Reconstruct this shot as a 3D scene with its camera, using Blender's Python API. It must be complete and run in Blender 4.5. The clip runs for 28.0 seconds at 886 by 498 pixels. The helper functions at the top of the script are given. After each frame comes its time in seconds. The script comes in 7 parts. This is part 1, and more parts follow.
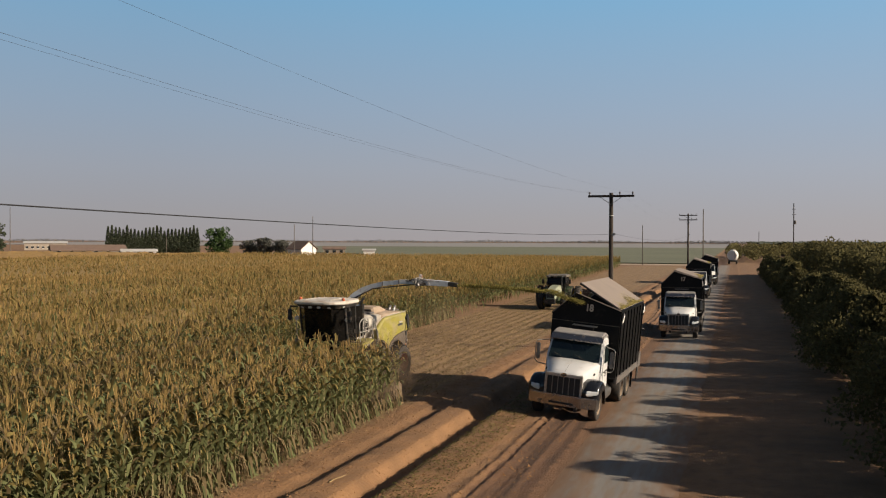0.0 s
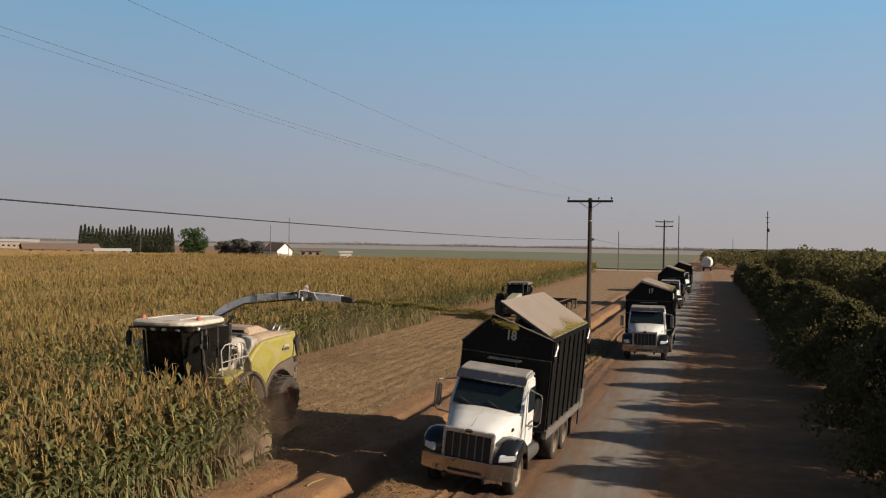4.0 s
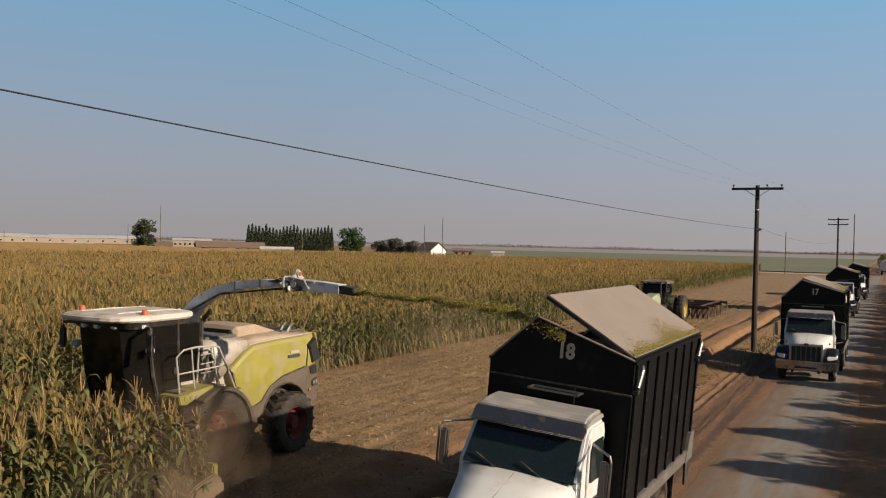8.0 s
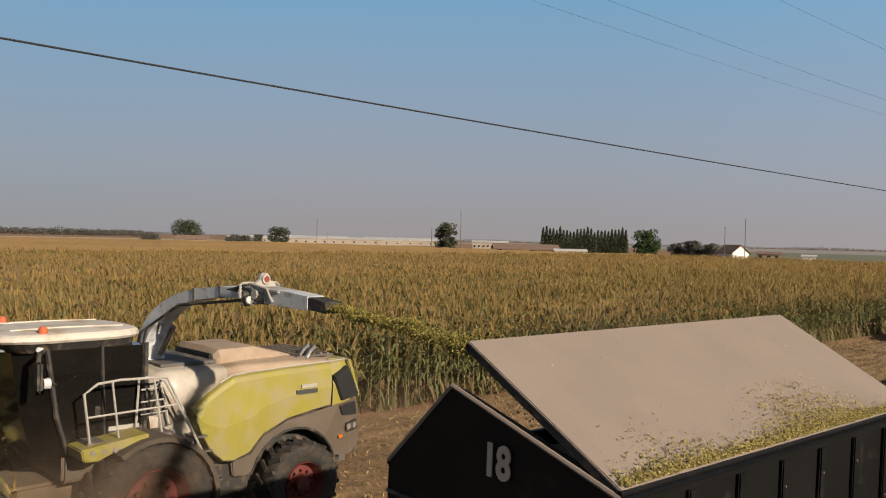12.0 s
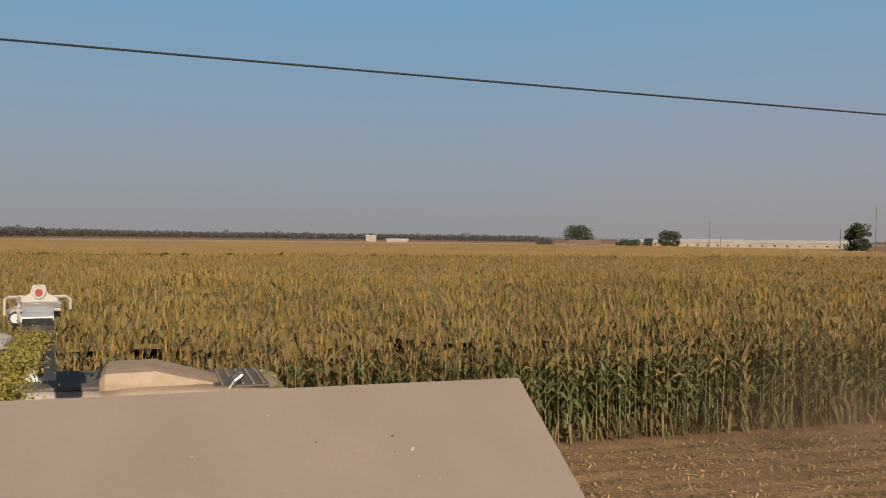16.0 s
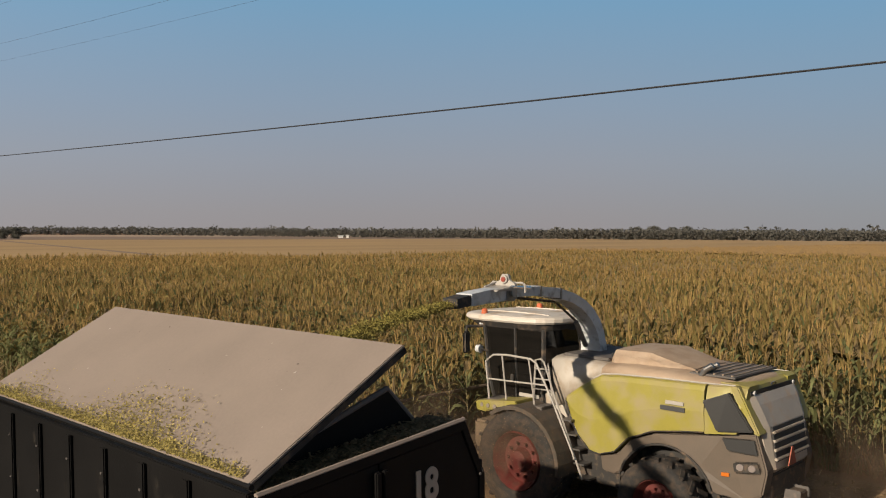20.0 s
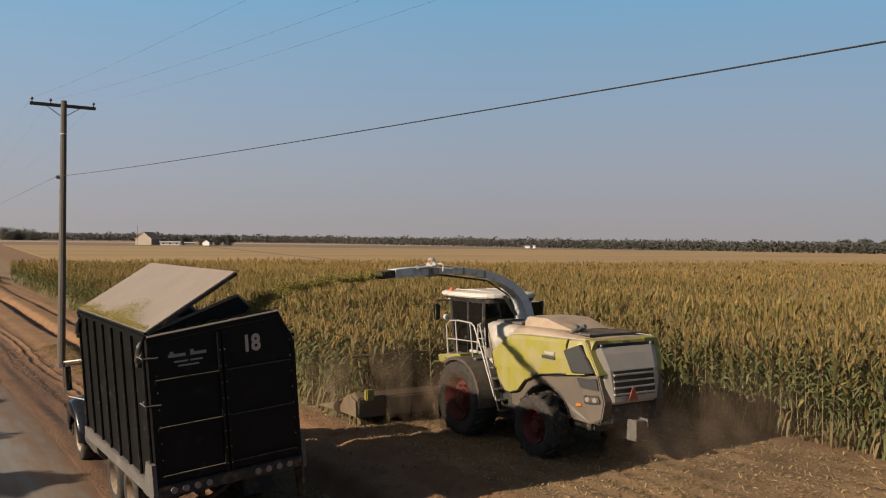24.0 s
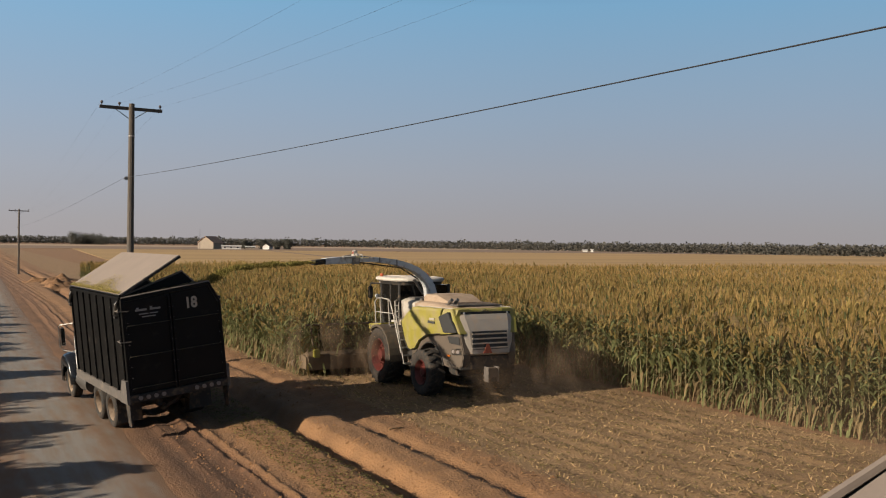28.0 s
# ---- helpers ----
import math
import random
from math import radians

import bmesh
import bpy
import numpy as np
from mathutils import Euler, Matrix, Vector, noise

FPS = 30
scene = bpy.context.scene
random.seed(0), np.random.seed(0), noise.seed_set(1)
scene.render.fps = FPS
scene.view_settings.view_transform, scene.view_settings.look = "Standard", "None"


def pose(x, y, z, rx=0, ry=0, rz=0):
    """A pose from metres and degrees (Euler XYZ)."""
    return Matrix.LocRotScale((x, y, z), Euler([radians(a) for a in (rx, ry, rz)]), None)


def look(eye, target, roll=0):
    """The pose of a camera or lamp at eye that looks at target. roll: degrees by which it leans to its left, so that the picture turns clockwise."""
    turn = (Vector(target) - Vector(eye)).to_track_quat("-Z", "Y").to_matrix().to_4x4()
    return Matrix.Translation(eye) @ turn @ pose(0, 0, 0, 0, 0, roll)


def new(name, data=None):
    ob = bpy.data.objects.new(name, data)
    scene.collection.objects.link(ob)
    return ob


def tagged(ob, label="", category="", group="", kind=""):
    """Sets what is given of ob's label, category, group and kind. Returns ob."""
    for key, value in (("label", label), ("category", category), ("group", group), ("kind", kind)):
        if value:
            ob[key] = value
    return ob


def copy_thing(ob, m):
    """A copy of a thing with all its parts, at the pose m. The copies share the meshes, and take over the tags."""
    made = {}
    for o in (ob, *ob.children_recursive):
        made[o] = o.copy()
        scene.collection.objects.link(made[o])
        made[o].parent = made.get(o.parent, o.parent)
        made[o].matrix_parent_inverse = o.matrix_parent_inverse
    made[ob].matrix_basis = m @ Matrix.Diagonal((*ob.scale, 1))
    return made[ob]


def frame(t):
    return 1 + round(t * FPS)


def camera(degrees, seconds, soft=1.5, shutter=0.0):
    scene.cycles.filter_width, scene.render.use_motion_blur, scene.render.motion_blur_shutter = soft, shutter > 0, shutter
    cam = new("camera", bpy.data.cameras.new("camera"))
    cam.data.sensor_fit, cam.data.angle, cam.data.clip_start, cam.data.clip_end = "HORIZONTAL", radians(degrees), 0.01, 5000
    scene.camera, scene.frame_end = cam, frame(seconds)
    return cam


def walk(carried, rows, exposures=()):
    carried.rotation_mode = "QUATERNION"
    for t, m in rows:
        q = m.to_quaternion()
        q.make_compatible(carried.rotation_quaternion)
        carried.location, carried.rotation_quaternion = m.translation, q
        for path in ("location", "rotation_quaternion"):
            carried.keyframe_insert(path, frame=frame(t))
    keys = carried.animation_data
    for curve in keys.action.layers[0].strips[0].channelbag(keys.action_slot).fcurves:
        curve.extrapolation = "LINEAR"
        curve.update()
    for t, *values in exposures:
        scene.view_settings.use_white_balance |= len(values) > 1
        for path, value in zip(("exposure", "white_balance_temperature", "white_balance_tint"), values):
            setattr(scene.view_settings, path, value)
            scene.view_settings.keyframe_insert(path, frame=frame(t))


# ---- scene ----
cam = camera(54.44, 28.0, soft=1.1)

# the camera's way: seconds, x, y, z, yaw, pitch, roll
PATH = [
    (0.0, -0.06, 0.00, 6.07, 18.79, -0.59, 0.16), (0.5, -0.12, 0.01, 6.05, 18.61, -0.54, 0.31), (1.0, -0.15, 0.01, 6.04, 18.24, -0.50, 0.43), (1.5, -0.18, 0.01, 6.04, 17.87, -0.47, 0.52),
    (2.0, -0.20, 0.01, 6.05, 17.39, -0.42, 0.61), (2.5, -0.22, 0.03, 6.05, 16.91, -0.39, 0.69), (3.0, -0.22, 0.04, 6.04, 16.51, -0.34, 0.78), (3.5, -0.23, 0.05, 6.03, 16.30, -0.32, 0.83),
    (4.0, -0.23, 0.08, 6.04, 17.22, -0.34, 0.90), (4.5, -0.26, 0.11, 6.05, 21.92, -0.39, 0.92), (5.0, -0.28, 0.16, 6.06, 24.62, -0.40, 0.97), (5.5, -0.31, 0.23, 6.05, 25.85, -0.39, 1.04),
    (6.0, -0.33, 0.32, 6.01, 26.12, -0.37, 1.11), (6.5, -0.36, 0.43, 5.93, 25.94, -0.35, 1.16), (7.0, -0.40, 0.56, 5.79, 25.84, -0.35, 1.17), (7.5, -0.46, 0.72, 5.55, 25.66, -0.32, 1.23),
    (8.0, -0.50, 0.87, 5.34, 27.34, -0.38, 1.29), (8.5, -0.55, 0.96, 5.25, 31.49, -0.44, 1.35), (9.0, -0.59, 1.02, 5.21, 31.24, -0.41, 1.37), (9.5, -0.66, 1.08, 5.17, 34.21, -0.47, 1.35),
    (10.0, -0.69, 1.16, 5.18, 35.42, -0.44, 1.35), (10.5, -0.68, 1.23, 5.20, 37.89, -0.50, 1.30), (11.0, -0.68, 1.30, 5.23, 39.84, -0.53, 1.31), (11.5, -0.66, 1.39, 5.26, 42.53, -0.58, 1.35),
    (12.0, -0.67, 1.49, 5.27, 46.73, -0.66, 1.34), (12.5, -0.70, 1.57, 5.29, 48.87, -0.67, 1.31), (13.0, -0.71, 1.63, 5.30, 51.60, -0.70, 1.23), (13.5, -0.70, 1.68, 5.32, 54.72, -0.72, 1.15),
    (14.0, -0.69, 1.72, 5.33, 58.00, -0.74, 1.06), (14.5, -0.68, 1.74, 5.34, 61.22, -0.76, 1.01), (15.0, -0.67, 1.75, 5.34, 64.16, -0.78, 0.98), (15.5, -0.68, 1.76, 5.34, 67.04, -0.79, 0.84),
    (16.0, -0.69, 1.74, 5.33, 72.28, -0.85, 0.71), (16.5, -0.71, 1.72, 5.33, 78.91, -0.89, 0.67), (17.0, -0.72, 1.69, 5.34, 85.81, -0.97, 0.68), (17.5, -0.72, 1.66, 5.36, 97.07, -1.10, 0.59),
    (18.0, -0.69, 1.64, 5.37, 106.47, -1.15, 0.49), (18.5, -0.65, 1.61, 5.39, 112.82, -1.14, 0.46), (19.0, -0.60, 1.60, 5.40, 122.21, -1.17, 0.41), (19.5, -0.57, 1.61, 5.40, 129.44, -1.13, 0.33),
    (20.0, -0.58, 1.62, 5.40, 134.07, -1.08, 0.27), (20.5, -0.55, 1.63, 5.40, 136.65, -1.00, 0.27), (21.0, -0.54, 1.67, 5.41, 139.53, -0.95, 0.28), (21.5, -0.53, 1.70, 5.42, 141.94, -0.88, 0.35),
    (22.0, -0.53, 1.71, 5.39, 143.59, -0.78, 0.43), (22.5, -0.53, 1.70, 5.35, 144.68, -0.69, 0.53), (23.0, -0.54, 1.68, 5.28, 145.40, -0.60, 0.62), (23.5, -0.54, 1.66, 5.19, 145.92, -0.53, 0.72),
    (24.0, -0.54, 1.64, 5.08, 146.44, -0.48, 0.79), (24.5, -0.55, 1.61, 4.99, 146.95, -0.44, 0.83), (25.0, -0.55, 1.58, 4.93, 147.43, -0.39, 0.81), (25.5, -0.55, 1.58, 4.90, 147.92, -0.38, 0.79),
    (26.0, -0.54, 1.60, 4.89, 148.36, -0.35, 0.80), (26.5, -0.53, 1.60, 4.89, 148.82, -0.33, 0.80), (27.0, -0.51, 1.60, 4.89, 149.25, -0.29, 0.79), (27.5, -0.49, 1.58, 4.89, 149.73, -0.29, 0.79),
    (28.0, -0.48, 1.57, 4.89, 150.21, -0.26, 0.75),
]
walk(cam, [(t, look((x, y, z), (x - math.sin(radians(w)) * math.cos(radians(p)), y + math.cos(radians(w)) * math.cos(radians(p)), z + math.sin(radians(p))), r)) for t, x, y, z, w, p, r in PATH],
     [(0, 0.66), (4, 0.66), (8, 0.64), (12, 0.62), (16, 0.52), (20, 0.52), (23, 0.62), (26, 0.68), (28, 0.68)])

# ---- light: low warm sun from the orchard side, hazy sky ----
SUN_DIR = Vector((0.905, 0.0, 0.385)).normalized()   # towards the sun
sun = new("sun", bpy.data.lights.new("sun", "SUN"))
sun.data.energy, sun.data.angle, sun.data.color = 5.0, radians(0.6), (1.0, 0.86, 0.68)
sun.matrix_world = look((0, 0, 60), Vector((0, 0, 60)) - SUN_DIR)
world = bpy.data.worlds.new("sky")
scene.world = world
world.use_nodes = True
wn = world.node_tree
sky = wn.nodes.new("ShaderNodeTexSky")
sky.sky_type, sky.sun_disc = "NISHITA", False
sky.sun_elevation = math.asin(SUN_DIR.z)
sky.sun_rotation = math.atan2(SUN_DIR.x, SUN_DIR.y)
sky.air_density, sky.dust_density, sky.ozone_density, sky.altitude = 1.0, 3.0, 1.5, 0
wn.links.new(sky.outputs[0], wn.nodes["Background"].inputs[0])
wn.nodes["Background"].inputs[1].default_value = 0.036


# ---- materials ----
MATS = {}


def material(name, color, rough=0.7, metal=0.0, vary=0.25, scale=4.0, bump=0.15, fine=40.0, dust=0.0, dust_color=(0.42, 0.31, 0.22), island=0.0, spec=0.5, bump_dist=0.02, stretch=(1, 1, 1)):
    """A surface with large blotches, fine grain, relief, and an optional coat of dust in patches."""
    if name in MATS:
        return MATS[name]
    m = MATS[name] = bpy.data.materials.new(name)
    m.use_nodes = True
    nt = m.node_tree
    b = nt.nodes["Principled BSDF"]
    b.inputs["Roughness"].default_value, b.inputs["Metallic"].default_value = rough, metal
    b.inputs["Specular IOR Level"].default_value = spec
    tc, mp = nt.nodes.new("ShaderNodeTexCoord"), nt.nodes.new("ShaderNodeMapping")
    mp.inputs["Scale"].default_value = stretch
    nt.links.new(tc.outputs["Object"], mp.inputs[0])

    def grain(s, detail=3.0):
        n = nt.nodes.new("ShaderNodeTexNoise")
        n.inputs["Scale"].default_value, n.inputs["Detail"].default_value = s, detail
        nt.links.new(mp.outputs[0], n.inputs["Vector"])
        return n.outputs["Fac"]

    def mix(fac, a, c2, kind="MIX"):
        x = nt.nodes.new("ShaderNodeMix")
        x.data_type, x.blend_type = "RGBA", kind
        for slot, v in ((0, fac), (6, a), (7, c2)):
            if isinstance(v, (int, float)):
                x.inputs[slot].default_value = v
            elif isinstance(v, tuple):
                x.inputs[slot].default_value = (*v, 1)
            else:
                nt.links.new(v, x.inputs[slot])
        return x.outputs[2]

    def band(v, lo, hi, a=0.0, c=1.0):
        r = nt.nodes.new("ShaderNodeMapRange")
        for slot, q in zip((1, 2, 3, 4), (lo, hi, a, c)):
            r.inputs[slot].default_value = q
        nt.links.new(v, r.inputs[0])
        return r.outputs[0]

    big, small = grain(scale), grain(fine, 4.0)
    dark, light = tuple(c * (1 - vary) for c in color), tuple(min(1, c * (1 + vary)) for c in color)
    col = mix(band(big, 0.3, 0.7), dark, light)
    col = mix(0.5, col, mix(band(small, 0.25, 0.75), tuple(c * (1 - 0.7 * vary) for c in color), tuple(min(1, c * (1 + 0.7 * vary)) for c in color)))
    if island:
        g, o = nt.nodes.new("ShaderNodeNewGeometry"), nt.nodes.new("ShaderNodeHueSaturation")
        nt.links.new(band(g.outputs["Random Per Island"], 0, 1, 1 - island, 1 + island), o.inputs["Value"])
        nt.links.new(col, o.inputs["Color"])
        col = o.outputs[0]
    if dust:
        col = mix(band(grain(scale * 1.7, 6.0), 0.62 - 0.5 * dust, 0.85 - 0.4 * dust), col, dust_color)
        nt.links.new(band(grain(scale * 1.7, 6.0), 0.62 - 0.5 * dust, 0.85 - 0.4 * dust, rough, 0.9), b.inputs["Roughness"])
    nt.links.new(col, b.inputs["Base Color"])
    if bump:
        bp = nt.nodes.new("ShaderNodeBump")
        bp.inputs["Strength"].default_value, bp.inputs["Distance"].default_value = bump, bump_dist
        nt.links.new(small, bp.inputs["Height"])
        nt.links.new(bp.outputs[0], b.inputs["Normal"])
    return m


def leafy(name, color, vary=0.3, through_light=0.4, island=0.35):
    """Foliage: colour changes from leaf to leaf, and some light comes through."""
    m = material(name, color, rough=0.8, vary=vary, scale=0.25, fine=9.0, bump=0.0, island=island, spec=0.12)
    nt = m.node_tree
    out, b = nt.nodes["Material Output"], nt.nodes["Principled BSDF"]
    t, mx = nt.nodes.new("ShaderNodeBsdfTranslucent"), nt.nodes.new("ShaderNodeMixShader")
    mx.inputs[0].default_value = through_light
    nt.links.new(b.inputs["Base Color"].links[0].from_socket, t.inputs[0])
    nt.links.new(b.outputs[0], mx.inputs[1])
    nt.links.new(t.outputs[0], mx.inputs[2])
    nt.links.new(mx.outputs[0], out.inputs[0])
    return m


soil = material("soil", (0.182, 0.095, 0.041), 0.95, vary=0.35, scale=0.9, bump=0.7, fine=16.0, bump_dist=0.05)
road_mat = material("worn_asphalt", (0.172, 0.156, 0.139), 0.9, vary=0.22, scale=1.1, bump=0.35, fine=48.0, dust=0.36, dust_color=(0.165, 0.116, 0.078), stretch=(2.4, 0.3, 1))
corn_green = leafy("corn_leaf_green", (0.135, 0.142, 0.06))
corn_olive = leafy("corn_leaf_olive", (0.2, 0.153, 0.053))
corn_dry = leafy("corn_leaf_dry", (0.19, 0.14, 0.072))
corn_tassel = leafy("corn_tassel", (0.31, 0.205, 0.078))
corn_stalk = leafy("corn_stalk", (0.185, 0.155, 0.078), through_light=0.05)
canopy_mat = material("corn_canopy", (0.31, 0.184, 0.057), 0.9, vary=0.25, scale=0.02, bump=1.0, fine=1.3, bump_dist=0.4)
# tan lightened so that shaded gaps between the plants look brighter
under_mat = material("corn_gap_leaves", (0.22, 0.143, 0.044), 0.9, vary=0.3, scale=0.5, bump=0.5, fine=6.0)
berm_litter = leafy("berm_litter", (0.15, 0.125, 0.048), island=0.5)
straw = leafy("straw_litter", (0.31, 0.213, 0.108), through_light=0.1, island=0.5)
tree_leaf = leafy("orchard_leaf", (0.115, 0.1, 0.042), through_light=0.45, island=0.28)
far_leaf = leafy("far_leaf", (0.07, 0.08, 0.048), island=0.35)
round_leaf = leafy("bright_leaf", (0.052, 0.0863, 0.029), island=0.3)
# green greyed by hand to show distance haze on far trees
grey_leaf = leafy("haze_tinted_leaf", (0.11, 0.108, 0.09), island=0.25)
# a little distance haze is mixed into this leaf colour
wood_belt = leafy("wood_belt", (0.122, 0.116, 0.1), through_light=0.5, island=0.05)
bark = material("bark", (0.0753, 0.0579, 0.0433), 0.95, vary=0.35, scale=6, bump=0.6)
pole_wood = material("creosote_pole", (0.0347, 0.0243, 0.0173), 0.9, vary=0.35, scale=3, bump=0.4, stretch=(3, 3, 0.3))
pole_grey = material("weathered_pole", (0.085, 0.07, 0.057), 0.9, vary=0.25, scale=3, bump=0.4, stretch=(3, 3, 0.3))
wire_mat = material("dark_wire", (0.0173, 0.0173, 0.0191), 0.6, vary=0.1, bump=0.0)
porcelain = material("insulator", (0.093, 0.0753, 0.0695), 0.3, vary=0.1, bump=0.0)
black_paint = material("black_box_paint", (0.00706, 0.00664, 0.00647), 0.5, vary=0.35, scale=1.5, bump=0.06, fine=60, dust=0.03, dust_color=(0.0332, 0.0274, 0.0216), spec=0.13)
dirty_black = material("dusty_black_edge", (0.0405, 0.0347, 0.0277), 0.8, vary=0.35, scale=5, bump=0.1, dust=0.4, dust_color=(0.15, 0.115, 0.0753))
rail_grey = material("dusty_grey_rail", (0.085, 0.075, 0.068), 0.7, vary=0.3, scale=4, bump=0.1, dust=0.15, dust_color=(0.2, 0.16, 0.125))
lid_mat = material("dusty_beige_lid", (0.187, 0.15, 0.125), 0.85, vary=0.12, scale=1.2, bump=0.08, fine=30, dust=0.25, dust_color=(0.2, 0.161, 0.133))
chaff_mat = leafy("chopped_corn", (0.27, 0.222, 0.078), island=0.6)
ledge_mat = leafy("dry_chaff", (0.19, 0.14, 0.075), island=0.5, through_light=0.15)
stream_mat = leafy("flying_chaff", (0.185, 0.155, 0.042), island=0.6, through_light=0.15)
white_paint = material("white_truck_paint", (0.537, 0.53, 0.524), 0.3, vary=0.05, scale=2, bump=0.0, dust=0.10, dust_color=(0.413, 0.344, 0.276))
fender_paint = material("black_fender_paint", (0.00996, 0.0108, 0.0133), 0.2, vary=0.2, scale=3, bump=0.0)
bumper_chrome = material("dusty_chrome", (0.33, 0.30, 0.28), 0.2, 0.95, vary=0.2, scale=3, bump=0.0, dust=0.1, dust_color=(0.13, 0.085, 0.055))
grille_silver = material("grille_silver", (0.42, 0.40, 0.38), 0.35, 0.6, vary=0.12, scale=5, bump=0.0, dust=0.15, dust_color=(0.25, 0.19, 0.14))
chrome = material("chrome", (0.598, 0.581, 0.564), 0.16, 1.0, vary=0.08, scale=4, bump=0.0)
dusty_rim = material("dusty_rim", (0.27, 0.205, 0.15), 0.7, 0.3, vary=0.2, scale=6, bump=0.05, dust=0.4, dust_color=(0.19, 0.14, 0.095))
dull_metal = material("dull_metal", (0.208, 0.197, 0.185), 0.45, 0.9, vary=0.2, scale=6, bump=0.05)
glass_dark = material("dark_glass", (0.012, 0.019, 0.02), 0.06, vary=0.05, bump=0.0, spec=0.6)
harv_glass = material("dusty_cab_glass", (0.0075, 0.0068, 0.006), 0.1, vary=0.3, scale=2, bump=0.0, spec=0.25)
rubber = material("rubber", (0.0152, 0.0138, 0.0124), 0.85, vary=0.3, scale=6, bump=0.2, dust=0.4, dust_color=(0.05, 0.035, 0.024))
frame_black = material("chassis_black", (0.0166, 0.0149, 0.0133), 0.7, vary=0.3, scale=4, bump=0.05, dust=0.2, dust_color=(0.133, 0.0913, 0.0581))
lamp_glass = material("headlamp_glass", (0.62, 0.62, 0.62), 0.12, 0.3, vary=0.05, bump=0.0)
amber = material("amber_lens", (0.433, 0.115, 0.0115), 0.3, vary=0.05, bump=0.0)
red_lens = material("red_lens", (0.22, 0.045, 0.03), 0.3, vary=0.05, bump=0.0)
grey_lens = material("dusty_tail_lens", (0.185, 0.156, 0.144), 0.4, vary=0.15, bump=0.0)
ink = material("white_lettering", (0.40, 0.33, 0.26), 0.7, vary=0.1, bump=0.0)
dark_ink = material("dark_lettering", (0.0347, 0.0347, 0.0347), 0.6, vary=0.1, bump=0.0)
lime = material("lime_paint", (0.222, 0.192, 0.033), 0.5, vary=0.10, scale=1.5, bump=0.0, dust=0.34, dust_color=(0.235, 0.192, 0.1))
cream = material("cream_hood", (0.357, 0.32, 0.274), 0.45, vary=0.08, scale=1.5, bump=0.0, dust=0.35, dust_color=(0.255, 0.191, 0.128))
roof_cream = material("dusty_white_roof", (0.46, 0.415, 0.36), 0.5, vary=0.08, scale=1.5, bump=0.0, dust=0.3, dust_color=(0.3, 0.225, 0.155))
hood_dust = material("dusty_tan_hood", (0.299, 0.224, 0.158), 0.7, vary=0.12, scale=1.5, bump=0.0, dust=0.4, dust_color=(0.249, 0.174, 0.116))
fender_dust = material("dusty_dark_fender", (0.05, 0.04, 0.03), 0.8, vary=0.3, scale=4, bump=0.05, dust=0.35, dust_color=(0.085, 0.058, 0.038))
skirt_grey = material("grey_side_panel", (0.08, 0.06, 0.043), 0.6, vary=0.15, scale=2, bump=0.03, dust=0.25, dust_color=(0.105, 0.078, 0.056))
silver = material("silver_rear_panel", (0.34, 0.295, 0.245), 0.45, 0.1, vary=0.12, scale=2, bump=0.0, dust=0.2)
slat_black = material("black_grille", (0.0115, 0.0115, 0.0115), 0.6, vary=0.2, bump=0.0)
spout_grey = material("spout_grey", (0.48, 0.49, 0.5), 0.45, 0.1, vary=0.15, scale=3, bump=0.0, dust=0.2, dust_color=(0.197, 0.179, 0.156))
hub_red = material("red_wheel", (0.1, 0.014, 0.01), 0.6, vary=0.25, scale=4, bump=0.0, dust=0.3, dust_color=(0.07, 0.025, 0.016))
rail_white = material("pale_handrail", (0.30, 0.275, 0.245), 0.5, vary=0.1, bump=0.0)
header_mat = material("dusty_header", (0.13, 0.093, 0.055), 0.8, vary=0.3, scale=3, bump=0.1, dust=0.45, dust_color=(0.128, 0.0863, 0.052))
tractor_green = material("tractor_green", (0.026, 0.0579, 0.0145), 0.4, vary=0.15, scale=2, bump=0.0, dust=0.35, dust_color=(0.173, 0.156, 0.104))
tractor_hood = material("dusty_green_hood", (0.24, 0.26, 0.18), 0.6, vary=0.15, scale=2, bump=0.0, dust=0.3, dust_color=(0.26, 0.232, 0.173))
wheel_yellow = material("yellow_wheel", (0.359, 0.243, 0.0173), 0.5, vary=0.1, scale=3, bump=0.0, dust=0.15)
wall_white = material("white_wall", (0.6, 0.57, 0.53), 0.8, vary=0.06, scale=0.5, bump=0.1)
roof_brown = material("brown_roof", (0.15, 0.098, 0.072), 0.9, vary=0.2, scale=0.8, bump=0.3, fine=3)
roof_pale = material("pale_metal_roof", (0.4, 0.38, 0.36), 0.6, vary=0.1, scale=0.1, bump=0.1)
wall_tan = material("tan_wall", (0.26, 0.214, 0.168), 0.9, vary=0.1, scale=0.5, bump=0.1)
roof_orange = material("rusty_barn_roof", (0.42, 0.25, 0.16), 0.7, vary=0.15, scale=0.3, bump=0.1)
window_dark = material("window_pane", (0.0173, 0.0203, 0.0232), 0.15, vary=0.1, bump=0.0)
# crop green lightened and greyed to carry distance haze
green_crop = material("green_crop", (0.105, 0.108, 0.062), 0.95, vary=0.2, scale=0.02, bump=0.5, fine=1.0, bump_dist=0.2)
straw_field = material("harvested_straw", (0.275, 0.172, 0.064), 0.95, vary=0.32, scale=0.012, bump=0.3, fine=0.9, stretch=(0.5, 2.5, 1))
brown_field = material("ploughed_brown", (0.16, 0.105, 0.066), 0.95, vary=0.2, scale=0.02, bump=0.3, fine=1.0)
# ground colour chosen to look like the haze above it
hazed_plain = material("hazed_plain", (0.2, 0.185, 0.178), 0.95, vary=0.06, scale=0.01, bump=0.1)
